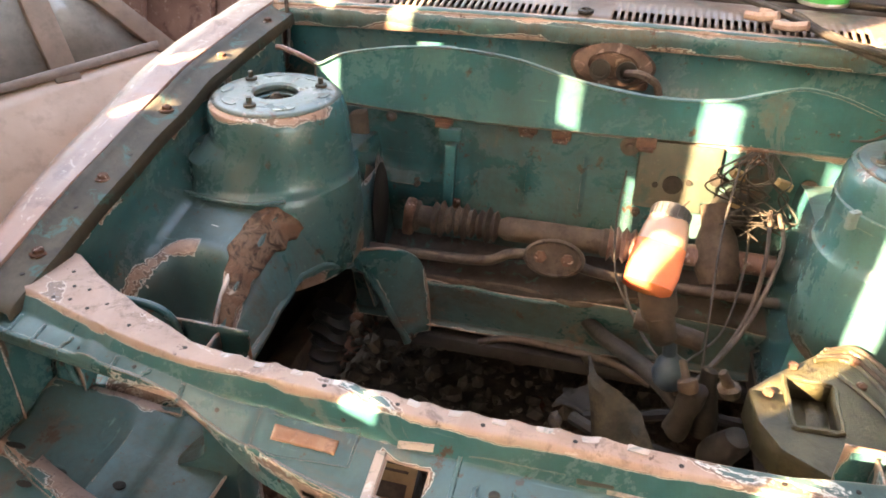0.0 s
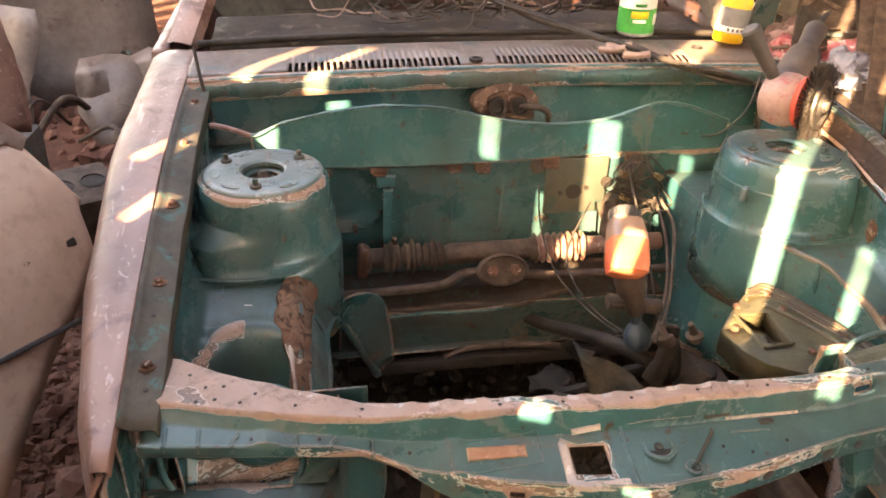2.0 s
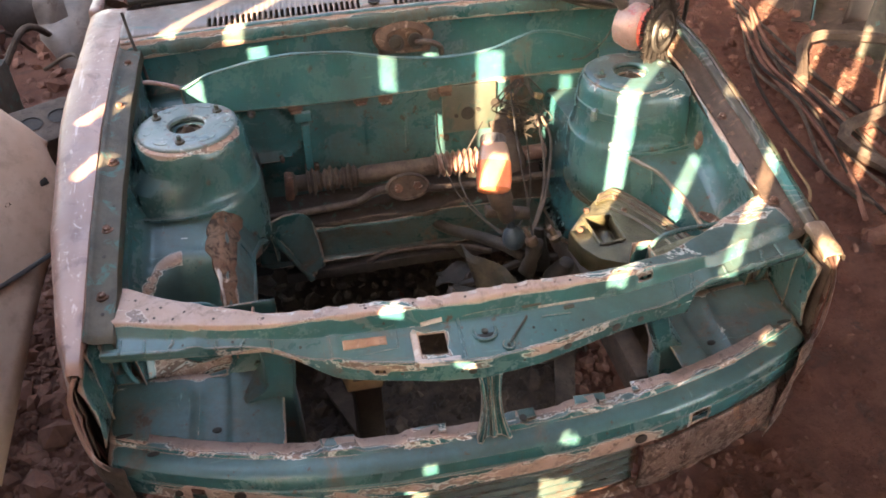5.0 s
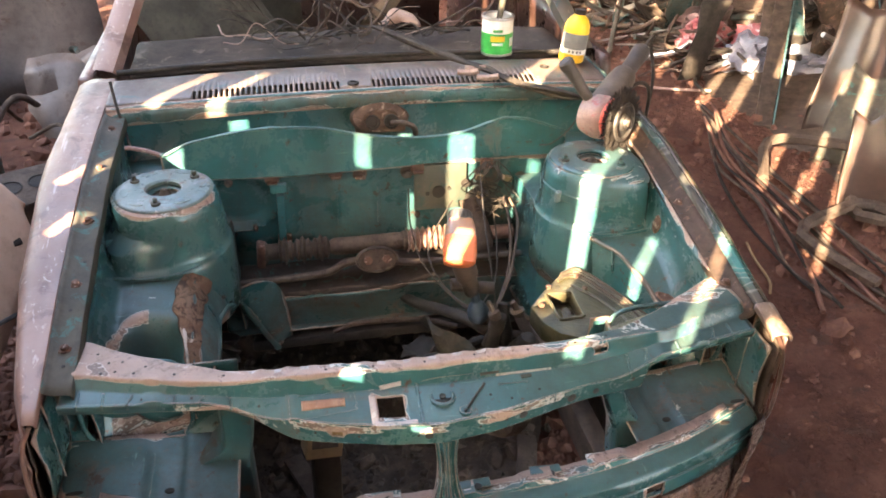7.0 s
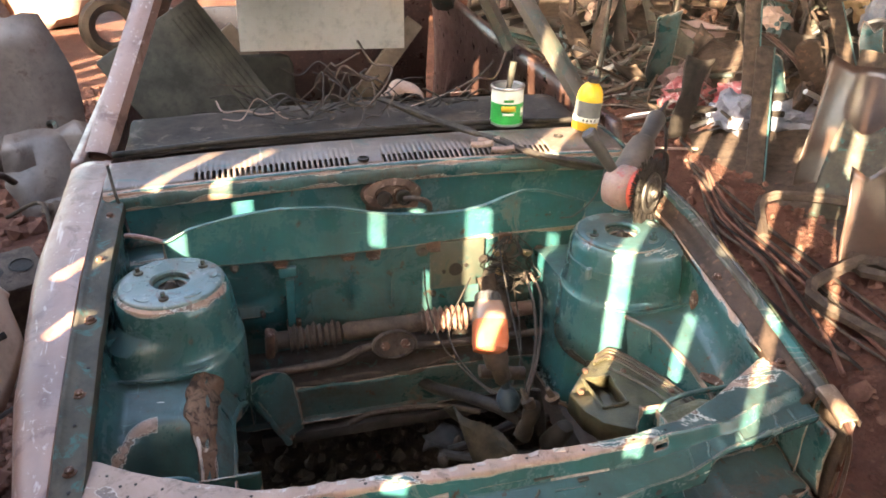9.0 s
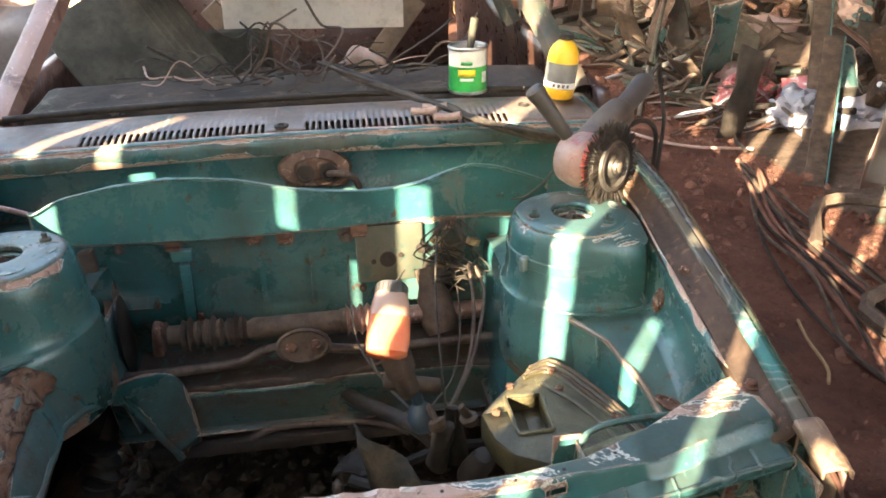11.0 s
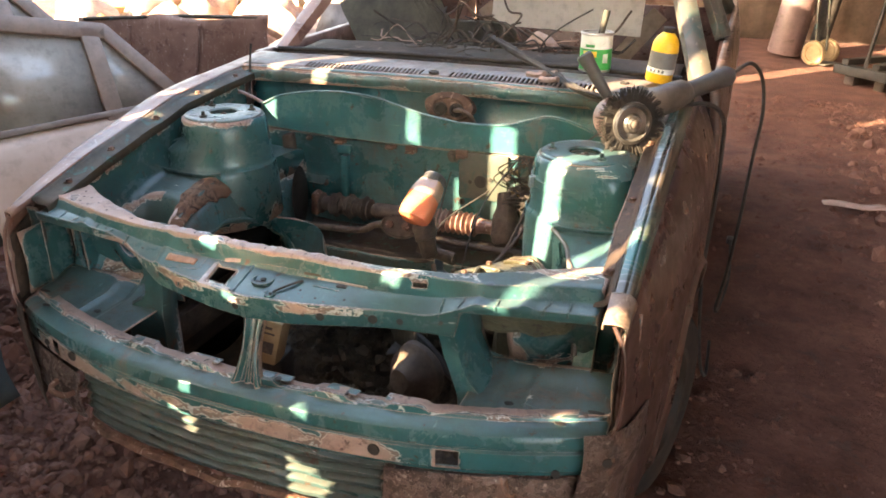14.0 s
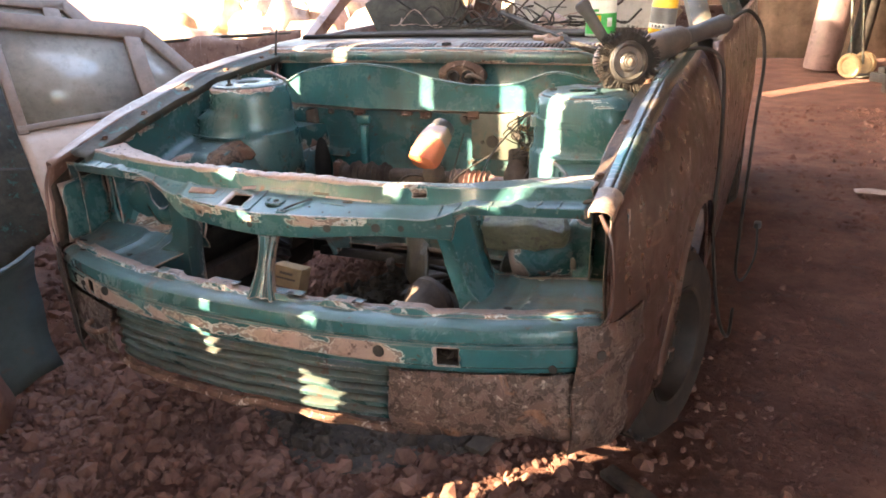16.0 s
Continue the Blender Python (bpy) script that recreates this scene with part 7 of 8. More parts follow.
def build_grinder():
    g = thing("angle_grinder", (0, 0, 0), "angle grinder with a wire wheel brush", "grinder")
    hub = Vector((0.645, 0.725, 1.055))
    n = Vector((0.6, -0.79, 0.08)).normalized()
    back = Vector((0.64, 0.745, 0.19)).normalized()
    m = axis(hub, hub + n)
    brush = thing("wire_brush", (0, 0, 0), "black twisted wire wheel")
    brush.parent = g
    part("hub_cup", lathe([(0.014, 0.016), (0.016, 0.010), (0.02, 0.010), (0.026, 0.002), (0.040, 0.002), (0.045, 0.009), (0.053, 0.007), (0.055, -0.004), (0.050, -0.014), (0.0, -0.014)], 36, m=m), M_HUB, brush, "dull pressed steel hub")
    part("hub_nut", lathe([(0.011, 0.006), (0.011, 0.018), (0.008, 0.02)], 6, m=m), M_GRINDER, brush)
    rng = random.Random(3)
    bm = bmesh.new()
    lathe([(0.044, -0.014), (0.074, -0.013), (0.078, -0.006), (0.074, 0.001), (0.044, 0.002)], 40, bm, m, cap=False)
    for k in range(48):
        a = 2 * math.pi * k / 48
        for j in range(14):
            da, dz = rng.uniform(-0.075, 0.075), rng.uniform(-0.014, 0.014)
            r1 = rng.uniform(0.082, 0.095)
            p0 = m @ Vector((0.044 * math.cos(a), 0.044 * math.sin(a), -0.006 + dz * 0.3))
            p1 = m @ Vector((r1 * math.cos(a + da), r1 * math.sin(a + da), -0.006 + dz))
            lathe([(0.002, 0), (0.0009, (p1 - p0).length)], 3, bm, axis(p0, p1))
    part("bristles", bm, M_BLACK, brush, "black wire tufts", smooth=False)
    neck = hub - n * 0.055
    part("guard_disc", lathe([(0.030, -0.05), (0.05, -0.046), (0.058, -0.036), (0.058, -0.03), (0.03, -0.028)], 30, m=m), M_RED, g, "worn red flange")
    part("gear_head", lathe([(0.03, -0.125), (0.050, -0.115), (0.060, -0.085), (0.060, -0.06), (0.055, -0.045), (0.046, -0.036)], 28, m=m), M_HEAD, g, "scuffed pale gear head")
    a = neck - n * 0.03
    p = axis(a, a + back)
    part("motor_body", lathe([(0.036, -0.01), (0.043, 0.03), (0.042, 0.12), (0.040, 0.20), (0.036, 0.235), (0.027, 0.25)], 26, m=p), M_GRINDER, g, "dusty grey motor housing")
    part("rear_grip", lathe([(0.027, 0.245), (0.024, 0.27), (0.026, 0.34), (0.029, 0.395), (0.022, 0.41)], 20, m=p), M_PLASTIC, g, "black rear grip")
    h0, h1 = Vector((0.575, 0.80, 1.09)), Vector((0.495, 0.81, 1.20))
    q = axis(h0, h1)
    part("side_handle", lathe([(0.022, 0.0), (0.022, 0.006), (0.014, 0.01), (0.016, 0.06), (0.018, 0.11), (0.021, 0.125), (0.021, 0.135), (0.017, 0.14)], 20, m=q), M_PLASTIC, g, "dark side handle")
    part("handle_collar", lathe([(0.03, -0.012), (0.03, 0.0), (0.02, 0.001)], 20, m=q), M_GRINDER, g)
    end = a + back * 0.41
    bm = bmesh.new()
    tube(bm, [end, end + Vector((0.05, 0.04, 0.03)), (0.945, 1.22, 1.10), (0.962, 1.20, 1.0), (0.955, 1.19, 0.85), (0.95, 1.18, 0.68), (0.94, 1.25, 0.45), (0.93, 1.5, 0.2), (0.95, 1.8, 0.06), (0.98, 2.2, 0.03), (0.97, 2.6, 0.04)], 0.0055, 8)
    part("cord", bm, M_BLACK, g, "black power cord hanging down")
    bm = bmesh.new()
    tube(bm, [(0.66, 0.86, 1.045), (0.74, 0.93, 1.06), (0.81, 0.98, 1.065), (0.858, 1.01, 1.02), (0.868, 1.03, 0.9), (0.87, 1.05, 0.72), (0.868, 1.06, 0.5), (0.90, 1.12, 0.2), (0.93, 1.3, 0.03), (0.93, 1.55, 0.03)], 0.006, 8)
    part("cord_loop", bm, M_BLACK, g, "second run of black cord over the wing")
    bm = bmesh.new()
    box(bm, (0.97, 2.63, 0.035), (0.035, 0.06, 0.03), None, 0.008)
    part("plug", bm, M_PLASTIC, g)


build_can()
build_bottle()
build_grinder()


def build_carton():
    c = thing("cardboard_box", pose(-0.225, 0.33, 0.0, 0, 0, 8), "small printed cardboard box on the ground", "box")
    m = Matrix.Translation((0, 0, 0.46)) @ pose(0, 0, 0, -14, 10, 0)
    bm = bmesh.new()
    box(bm, (0, 0, 0), (0.09, 0.07, 0.12), None, 0.003)
    bmesh.ops.transform(bm, matrix=m, verts=bm.verts)
    part("carton", bm, M_CARD, c)
    for z, w, h in ((0.04, 0.04, 0.007), (0.025, 0.06, 0.005), (-0.015, 0.065, 0.032)):
        bm = bmesh.new()
        box(bm, (0.0, -0.0358, z), (w, 0.001, h))
        bmesh.ops.transform(bm, matrix=m, verts=bm.verts)
        part("printed_bar", bm, M_DIRT, c)
    bm = bmesh.new()
    box(bm, (0, 0.03, 0.195), (0.08, 0.08, 0.41), None, 0.02)
    part("support_post", lumpy(bm, 0.02, 10), M_BLACK, c, "black oily post under the box")


build_carton()


def build_planks():
    """Offcuts of board lying on the ground under the open bay."""
    for p, q, w in (((-0.322, 0.654, 0.03), (-0.196, 0.34, 0.03), 0.06), ((0.335, 0.33, 0.03), (0.42, 0.60, 0.04), 0.06), ((0.70, 0.38, 0.03), (0.92, 0.22, 0.03), 0.05)):
        p, q = Vector(p), Vector(q)
        bm = bmesh.new()
        box(bm, (0, 0, (q - p).length / 2), (w, 0.02, (q - p).length), None, 0.004)
        bmesh.ops.transform(bm, matrix=axis(p, q) @ Matrix.Rotation(0.0, 4, "Z"), verts=bm.verts)
        solid("plank", lumpy(bm, 0.004, 9), M_DIRT, "dusty offcut of board lying on stones", "plank", "planks")


build_planks()


# ---- the yard round the car ----
def build_loose_door(at, mat, label, glass):
    """A car door stripped off and leant back: a along it, b up it."""
    d = thing("car_door", at, label, "car door", group="loose doors")
    low = ([-0.52, -0.206, -0.144, 0.029, 0.203, 0.301, 0.35, 0.385], [-0.33, -0.159, -0.122, -0.036, 0.038, 0.097, 0.16, 0.24])
    top = ([-0.52, 0.25, 0.30, 0.345, 0.37, 0.385], [0.45, 0.475, 0.47, 0.41, 0.34, 0.25])
    rows = []
    for a in [-0.52 + 0.03 * i for i in range(28)] + [0.305, 0.32, 0.335, 0.35, 0.36, 0.37, 0.378, 0.383, 0.386]:
        b0, b1 = lerp(*low, a), lerp(*top, a)
        rows.append([Vector((a, 0.026 * math.sin(math.pi * k / 12) + 0.006 * math.exp(-((b0 + (b1 - b0) * k / 12 - 0.33) / 0.02) ** 2) - 0.03 * soft([0.3, 0.386], [0, 1], a), b0 + (b1 - b0) * k / 12)) for k in range(13)])
    skin = part("door_skin", sheet(rows), mat, d, thick=0.012)
    bm = bmesh.new()
    box(bm, (-0.13, 0.028, 0.04), (0.6, 0.010, 0.014), pose(0, 0, 0, 0, 11, 0), 0.004)
    part("rub_strip", bm, M_PLASTIC, skin, "dark rubbing strip")
    bm = bmesh.new()
    box(bm, (0.248, 0.021, 0.168), (0.04, 0.010, 0.026), pose(0, 0, 0, 0, 12, 0), 0.006)
    part("handle_hole", bm, M_BLACK, skin, "dark hole left by the handle")
    bm = bmesh.new()
    box(bm, (0.092, 0.026, 0.187), (0.018, 0.008, 0.012), pose(0, 0, 0, 0, 8, 0), 0.01)
    part("lock_hole", bm, M_BLACK, skin)
    # window frame and panes
    def bar(name, p, q, w):
        p, q = Vector((p[0], 0.0, p[1])), Vector((q[0], 0.0, q[1]))
        m = axis(p, q)
        bm = bmesh.new()
        box(bm, m @ Vector((0, 0, (q - p).length / 2)), (w, 0.028, (q - p).length + w * 0.8), Matrix.Rotation(math.atan2(q.x - p.x, q.z - p.z), 4, "Y"), 0.006)
        part(name, bm, M_FRAME, frame_ob, "beige bar of the window frame, darkened in colour for shade")
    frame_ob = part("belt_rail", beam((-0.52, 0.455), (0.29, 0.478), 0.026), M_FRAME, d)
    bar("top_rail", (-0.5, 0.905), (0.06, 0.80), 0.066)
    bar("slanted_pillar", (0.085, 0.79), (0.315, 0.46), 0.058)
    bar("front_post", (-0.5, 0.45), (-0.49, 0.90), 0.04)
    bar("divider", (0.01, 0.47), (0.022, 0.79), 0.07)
    for name, q in (("window_pane", [(-0.49, 0.46), (-0.02, 0.478), (-0.01, 0.79), (-0.48, 0.88)]), ("quarter_pane", [(0.03, 0.478), (0.27, 0.485), (0.10, 0.74), (0.05, 0.77)])):
        bm = sheet([[Vector((q[0][0], -0.004, q[0][1])), Vector((q[3][0], -0.004, q[3][1]))], [Vector((q[1][0], -0.004, q[1][1])), Vector((q[2][0], -0.004, q[2][1]))]])
        part(name, bm, glass, d, "dusty window pane with its hazy reflection painted pale", thick=0.004)
    return d


def beam(p, q, w):
    p, q = Vector((p[0], 0.002, p[1])), Vector((q[0], 0.002, q[1]))
    bm = bmesh.new()
    m = axis(p, q)
    box(bm, m @ Vector((0, 0, (q - p).length / 2)), (w, 0.03, (q - p).length), Matrix.Rotation(math.atan2(q.x - p.x, q.z - p.z), 4, "Y"), 0.006)
    return bm


# Door beige again, with the frame's shade mixed into the colour.
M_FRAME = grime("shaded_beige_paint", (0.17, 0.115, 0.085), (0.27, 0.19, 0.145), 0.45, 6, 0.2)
# Opaque pale tone: dust, plus the glass's hazy reflection as colour.
M_PANE = grime("dusty_glass_painted_reflection", (0.2, 0.175, 0.15), (0.4, 0.35, 0.3), 0.18, 3, 0.02)
DOOR = Matrix(((0.403, 0.80, -0.441, -1.16), (0.915, -0.352, 0.194, 0.97), (0.0, 0.482, 0.8765, 0.4), (0, 0, 0, 1)))
flip = Matrix.Diagonal((1, 1, 1, 1))
build_loose_door(DOOR, M_BEIGE, "beige car door leaning back among stones", M_PANE)
build_loose_door(Matrix.Translation((-0.50, 0.05, 0.12)) @ DOOR, M_RAIL, "brown dusty car door leaning behind another", M_PANE)

RNG = random.Random(77)


def scrap_plate(w, h, bend, crumple, mat, name, label, cat, m, group="", torn=0.25):
    rows = []
    seed = Vector((RNG.uniform(0, 40), RNG.uniform(0, 40), 0))
    cut = [RNG.uniform(1.0 - torn, 1.0) for _ in range(4)]
    for i in range(17):
        u = i / 16
        top = h * lerp([0, 0.33, 0.67, 1], cut, u)
        row = []
        for k in range(13):
            p = Vector((w * (u - 0.5), bend * math.sin(math.pi * u), top * k / 12))
            p += noise.noise_vector(p * 4.0 + seed) * crumple + noise.noise_vector(p * 11.0 + seed) * crumple * 0.4
            row.append(p)
        rows.append(row)
    return solid(name, sheet(rows), mat, label, cat, group=group, at=m, thick=0.005)


def ring_part(bm, R, r, n=22, k=8, m=None):
    m = m or Matrix()
    P = [[m @ Vector(((R + r * math.cos(b)) * math.cos(a), (R + r * math.cos(b)) * math.sin(a), r * 1.1 * math.sin(b))) for b in [2 * math.pi * j / k for j in range(k)]] for a in [2 * math.pi * i / n for i in range(n + 1)]]
    sheet(P, bm, close=True)
    return bm


def old_tyre(m, label="worn black tyre lying in the yard"):
    t = thing("old_tyre", m, label, "tyre", group="loose tyres")
    part("casing", ring_part(bmesh.new(), 0.22, 0.075), M_RUBBER, t)


def left_side():
    # bonnet-like panel on edge, crumpled sheet, castings
    bonnet = scrap_plate(1.35, 0.62, 0.05, 0.03, M_FENDL, "loose_bonnet", "dull pinkish bonnet panel standing on edge", "car panel", pose(-2.28, 2.52, 0.36, -6, -3, 2), torn=0.03)
    bm = bmesh.new()
    tube(bm, [(-0.64, 0.01, 0.60), (-0.3, 0.045, 0.605), (0.0, 0.055, 0.61), (0.3, 0.045, 0.605), (0.64, 0.01, 0.60)], 0.012)
    part("folded_edge", bm, M_RAIL, bonnet, "grimy folded edge")
    for x in (-0.4, 0.1, 0.45):
        bm = bmesh.new()
        tube(bm, [(x, 0.0, 0.05), (x + 0.03, 0.03, 0.3), (x + 0.08, 0.03, 0.56)], 0.012)
        part("stiffener", bm, M_FENDL, bonnet, "pressed stiffening rib")
    bm = bmesh.new()
    box(bm, (-2.2, 2.6, 0.18), (1.1, 0.35, 0.36), None, 0.05)
    solid("scrap_crate", lumpy(bm, 0.03, 6), M_RAIL, "grimy crate under the bonnet panel", "crate")
    grey = grime("grey_sheet_metal", (0.085, 0.066, 0.056), (0.17, 0.135, 0.115), 0.45, 4, 0.4, speck=(0.09, 0.06, 0.045))
    for w, h, c, m in ((0.9, 0.95, 0.09, pose(-1.75, 4.05, 0.0, -14, 0, 22)), (0.7, 0.7, 0.08, pose(-2.35, 3.75, 0.0, -20, 8, -18)), (0.6, 0.5, 0.07, pose(-1.35, 3.45, 0.0, -35, 0, 30))):
        rows = []
        for i in range(7):
            rows.append([])
            for k in range(6):
                p = Vector((w * (i / 6 - 0.5) * (1 - 0.25 * (k / 5) ** 2), 0, h * k / 5))
                rows[-1].append(p + Vector((RNG.uniform(-0.3, 0.3), RNG.uniform(-0.7, 0.7), RNG.uniform(-0.3, 0.3) * (k > 0))) * c)
        solid("crumpled_sheet", sheet(rows), grey, "crumpled grey sheet metal standing on the ground", "sheet metal", group="crumpled sheets", at=m, thick=0.005)
    # engine block with bores
    e = thing("engine_block", pose(-1.42, 1.95, 0.0, 0, 0, 28), "dusty engine block with open cylinder bores", "engine")
    bm = bmesh.new()
    box(bm, (0, 0, 0.2), (0.48, 0.26, 0.40), pose(0, 0, 0, 10, 0, 0), 0.02)
    part("block", bm, M_DIRT, e)
    for k in range(4):
        part("bore", lathe([(0.042, 0), (0.046, 0.004), (0.04, 0.006), (0.038, 0.001)], 20, m=Matrix.Translation((-0.165 + 0.11 * k, -0.035, 0.397)) @ pose(0, 0, 0, 10)), M_BLACK, e)
    for k in range(60):
        x, y = RNG.uniform(-2.3, -1.05), RNG.uniform(1.6, 4.2)
        bm = bmesh.new()
        if k % 3 == 0:
            tube(bm, [(x, y, 0.06), (x + RNG.uniform(-0.2, 0.2), y + 0.2, 0.22 + 0.1 * RNG.random()), (x + RNG.uniform(-0.3, 0.3), y + 0.4, 0.12)], RNG.uniform(0.008, 0.022))
            solid("bent_pipe", bm, (M_RAIL, M_DIRT, M_GREASE)[k % 2 + k % 5 // 4], "bent rusty pipe among scrap", "pipe", "bent pipes")
        elif k % 3 == 1:
            lathe([(0.02, 0), (0.05, 0.0), (0.06, 0.02), (0.06, 0.055), (0.035, 0.075), (0.03, 0.11)], 18, bm, Matrix.Translation((x, y, 0.02)) @ pose(0, 0, 0, RNG.uniform(-50, 50), RNG.uniform(-50, 50), 0))
            solid("casting", bm, M_DIRT, "round dusty casting on the ground", "engine part", "castings")
        else:
            stone_bm(bm, (x, y, 0.035), RNG.uniform(0.05, 0.11), RNG)
            solid("boulder", bm, M_STONE, "pale brown lump of rock", "rock", "rocks", smooth=True)
    bm = bmesh.new()
    stone_bm(bm, (-1.25, 2.75, 0.07), 0.15, RNG)
    solid("boulder", bm, grime("pale_rock", (0.2, 0.13, 0.1), (0.3, 0.2, 0.16), 0.9, 8, 0.8), "large pinkish rock beside the car", "rock", "rocks", smooth=True)
    old_tyre(pose(-1.55, 7.1, 0.29, 86, 0, 20))
    # dark turquoise door edge by the front corner
    rows = [[jitter((-1.22 - 0.04 * math.sin(k * 0.35), 0.30 - 0.1 * i, 0.02 + (0.052 - 0.004 * i) * k), 0.03, 6) for k in range(10)] for i in range(5)]
    panel = thing("dark_panel", (0, 0, 0), "dark turquoise body panel standing by the stones", "car panel")
    m_panel = grime("dark_turquoise", (0.03, 0.042, 0.04), (0.062, 0.075, 0.072), 0.4, 6, 0.2, speck=(0.075, 0.05, 0.038))
    part("skin", sheet(rows), m_panel, panel, thick=0.012)
    bm = bmesh.new()
    tube(bm, [r[-1] for r in rows], 0.009)
    part("folded_edge", bm, m_panel, panel)
    bm = bmesh.new()
    tube(bm, rows[-1], 0.008)
    part("side_flange", bm, M_RUST, panel, "rusted flange")
    bm = bmesh.new()
    stone_bm(bm, (-1.15, -0.12, 0.1), 0.16, RNG)
    solid("boulder", bm, M_STONE, "dusty rock at the foot of a panel", "rock", "rocks", smooth=True)
    # sunlit heap of sacks and plastic far behind
    for k in range(40):
        x, y = RNG.uniform(-7.2, -2.4), RNG.uniform(4.8, 9.6)
        bm = bmesh.new()
        bmesh.ops.create_icosphere(bm, subdivisions=3, radius=1.0)
        sx, sy, sz = RNG.uniform(0.25, 0.55), RNG.uniform(0.25, 0.5), RNG.uniform(0.2, 0.36) + 0.09 * max(0.0, y - 5.5)
        for v in bm.verts:
            q = noise.noise(v.co * 1.7 + Vector((k * 3.1, 0, 0))) * 0.35 + noise.noise(v.co * 4 + Vector((k, 5, 0))) * 0.15
            v.co = Vector((x + v.co.x * sx * (1 + q), y + v.co.y * sy * (1 + q), max(0.0, sz * 0.8 + v.co.z * sz * (1 + q))))
        solid("sack", bm, (M_RAG, M_CARD, M_RAG, M_SHEET)[k % 4], "crumpled pale plastic sack in a heap", "sack", "sacks")


left_side()


def right_side():
    M_SMOOTHBROWN = grime("worn_brown_paint", (0.032, 0.018, 0.014), (0.07, 0.042, 0.033), 0.3, 3, 0.2)
    M_SACKR = grime("red_plastic", (0.22, 0.035, 0.045), (0.34, 0.12, 0.12), 0.45, 7, 0.3, speck=(0.5, 0.45, 0.45))
    blue = grime("blue_white_plastic", (0.10, 0.12, 0.18), (0.24, 0.22, 0.24), 0.5, 5, 0.2)
    # thick hoses on the ground
    for k in range(11):
        o = 0.045 * k

        def wob():
            return RNG.uniform(-0.05, 0.05)
        bm = bmesh.new()
        tube(bm, [(2.25 + o * 0.3 + wob(), 2.75 + o + wob(), 0.05 + 0.02 * (k % 3)), (2.05 + o * 0.6 + wob(), 2.3 + o * 0.5, 0.05), (1.93 + o * 0.8 + wob(), 1.85 + wob(), 0.04 + 0.015 * (k % 2)), (1.84 + o + wob(), 1.4 - o * 0.5, 0.03), (1.80 + o + 2 * wob(), 1.15 - o * 0.7 + wob(), 0.02)], RNG.uniform(0.006, 0.012))
        solid("hose", bm, (M_RUBBER, M_DIRT, M_STONE)[k % 3], "thin dusty pipe lying on the soil", "pipe", "pipes on the soil")
    bm = bmesh.new()
    tube(bm, [(1.79, 1.6, 0.02), (1.74, 1.45, 0.03), (1.72, 1.3, 0.02), (1.66, 1.2, 0.03)], 0.006)
    solid("loose_wire", bm, M_CARD, "loose tan wire on the soil", "wire")
    bm = bmesh.new()
    tube(bm, [(2.2, 4.5, 0.03), (2.0, 4.35, 0.03), (1.95, 4.0, 0.03), (2.2, 3.6, 0.03), (2.6, 3.45, 0.03)], 0.01)
    solid("pale_hose", bm, M_RAG, "thin pale hose curled on the ground", "hose")
    rows = [[jitter((1.45 + 0.32 * i / 8, 3.38 + 0.09 * k / 3, 0.035 + 0.01 * math.sin(i)), 0.012, 9) for k in range(4)] for i in range(9)]
    solid("flat_strip", sheet(rows), M_RAG, "flat pale strip lying on the soil", "strip", thick=0.006)
    # brown curved panel standing up
    scrap_plate(0.40, 0.82, 0.10, 0.012, M_SMOOTHBROWN, "loose_fender", "brown curved car wing standing upright", "car panel", pose(2.98, 2.62, 0.0, -14, 4, -40))
    scrap_plate(0.5, 0.7, 0.12, 0.05, M_RAIL, "loose_fender", "grimy car wing lying against another", "car panel", pose(3.7, 2.2, 0.0, -20, 10, -20))
    scrap_plate(0.9, 0.45, 0.1, 0.05, M_BLACK, "loose_bumper", "black plastic bumper on the ground", "bumper", pose(4.25, 4.2, 0.2, -20, 0, -30))
    # broad dark posts with a chipped turquoise edge, leaning on the scrap
    for p, q in (((2.66, 2.89, 0.0), (3.2, 3.75, 0.62)), ((2.95, 3.4, 0.0), (3.55, 4.5, 0.95)), ((3.6, 3.0, 0.0), (4.15, 4.3, 0.8)), ((4.6, 3.2, 0.0), (4.9, 4.6, 1.0))):
        p, q = Vector(p), Vector(q)
        L = (q - p).length
        post = thing("leaning_post", axis(p, q), "broad dark metal post with a turquoise edge, leaning on scrap", "post", "leaning posts")
        bm = bmesh.new()
        box(bm, (0, 0, L / 2), (0.11, 0.03, L), None, 0.006)
        part("web", lumpy(bm, 0.008, 6), M_GREASE, post)
        bm = bmesh.new()
        box(bm, (-0.06, -0.004, L / 2), (0.012, 0.04, L), None, 0.003)
        part("edge", bm, M_TEAL, post, "chipped turquoise edge")
    for at, mat, label in (((3.05, 3.75, 0.16), blue, "blue and white plastic sack on the heap"), ((3.3, 3.95, 0.18), M_SACKR, "crumpled red plastic sack on the heap"), ((2.95, 4.25, 0.14), M_SACKR, "crumpled red plastic sack on the heap"), ((3.5, 3.6, 0.16), blue, "blue and white plastic sack on the heap"), ((3.15, 4.6, 0.16), M_DRUM, "dusty mauve plastic sack on the heap")):
        bm = bmesh.new()
        bmesh.ops.create_icosphere(bm, subdivisions=4, radius=1.0)
        for v in bm.verts:
            q = noise.noise(v.co * 1.8 + Vector(at)) * 0.5 + abs(noise.noise(v.co * 4 + Vector(at))) * 0.4
            v.co = Vector((v.co.x * 0.22, v.co.y * 0.17, v.co.z * 0.14)) * (1 + q)
        solid("sack", bm, mat, label, "sack", "sacks", at=pose(*at, 12, -10, at[0] * 200))
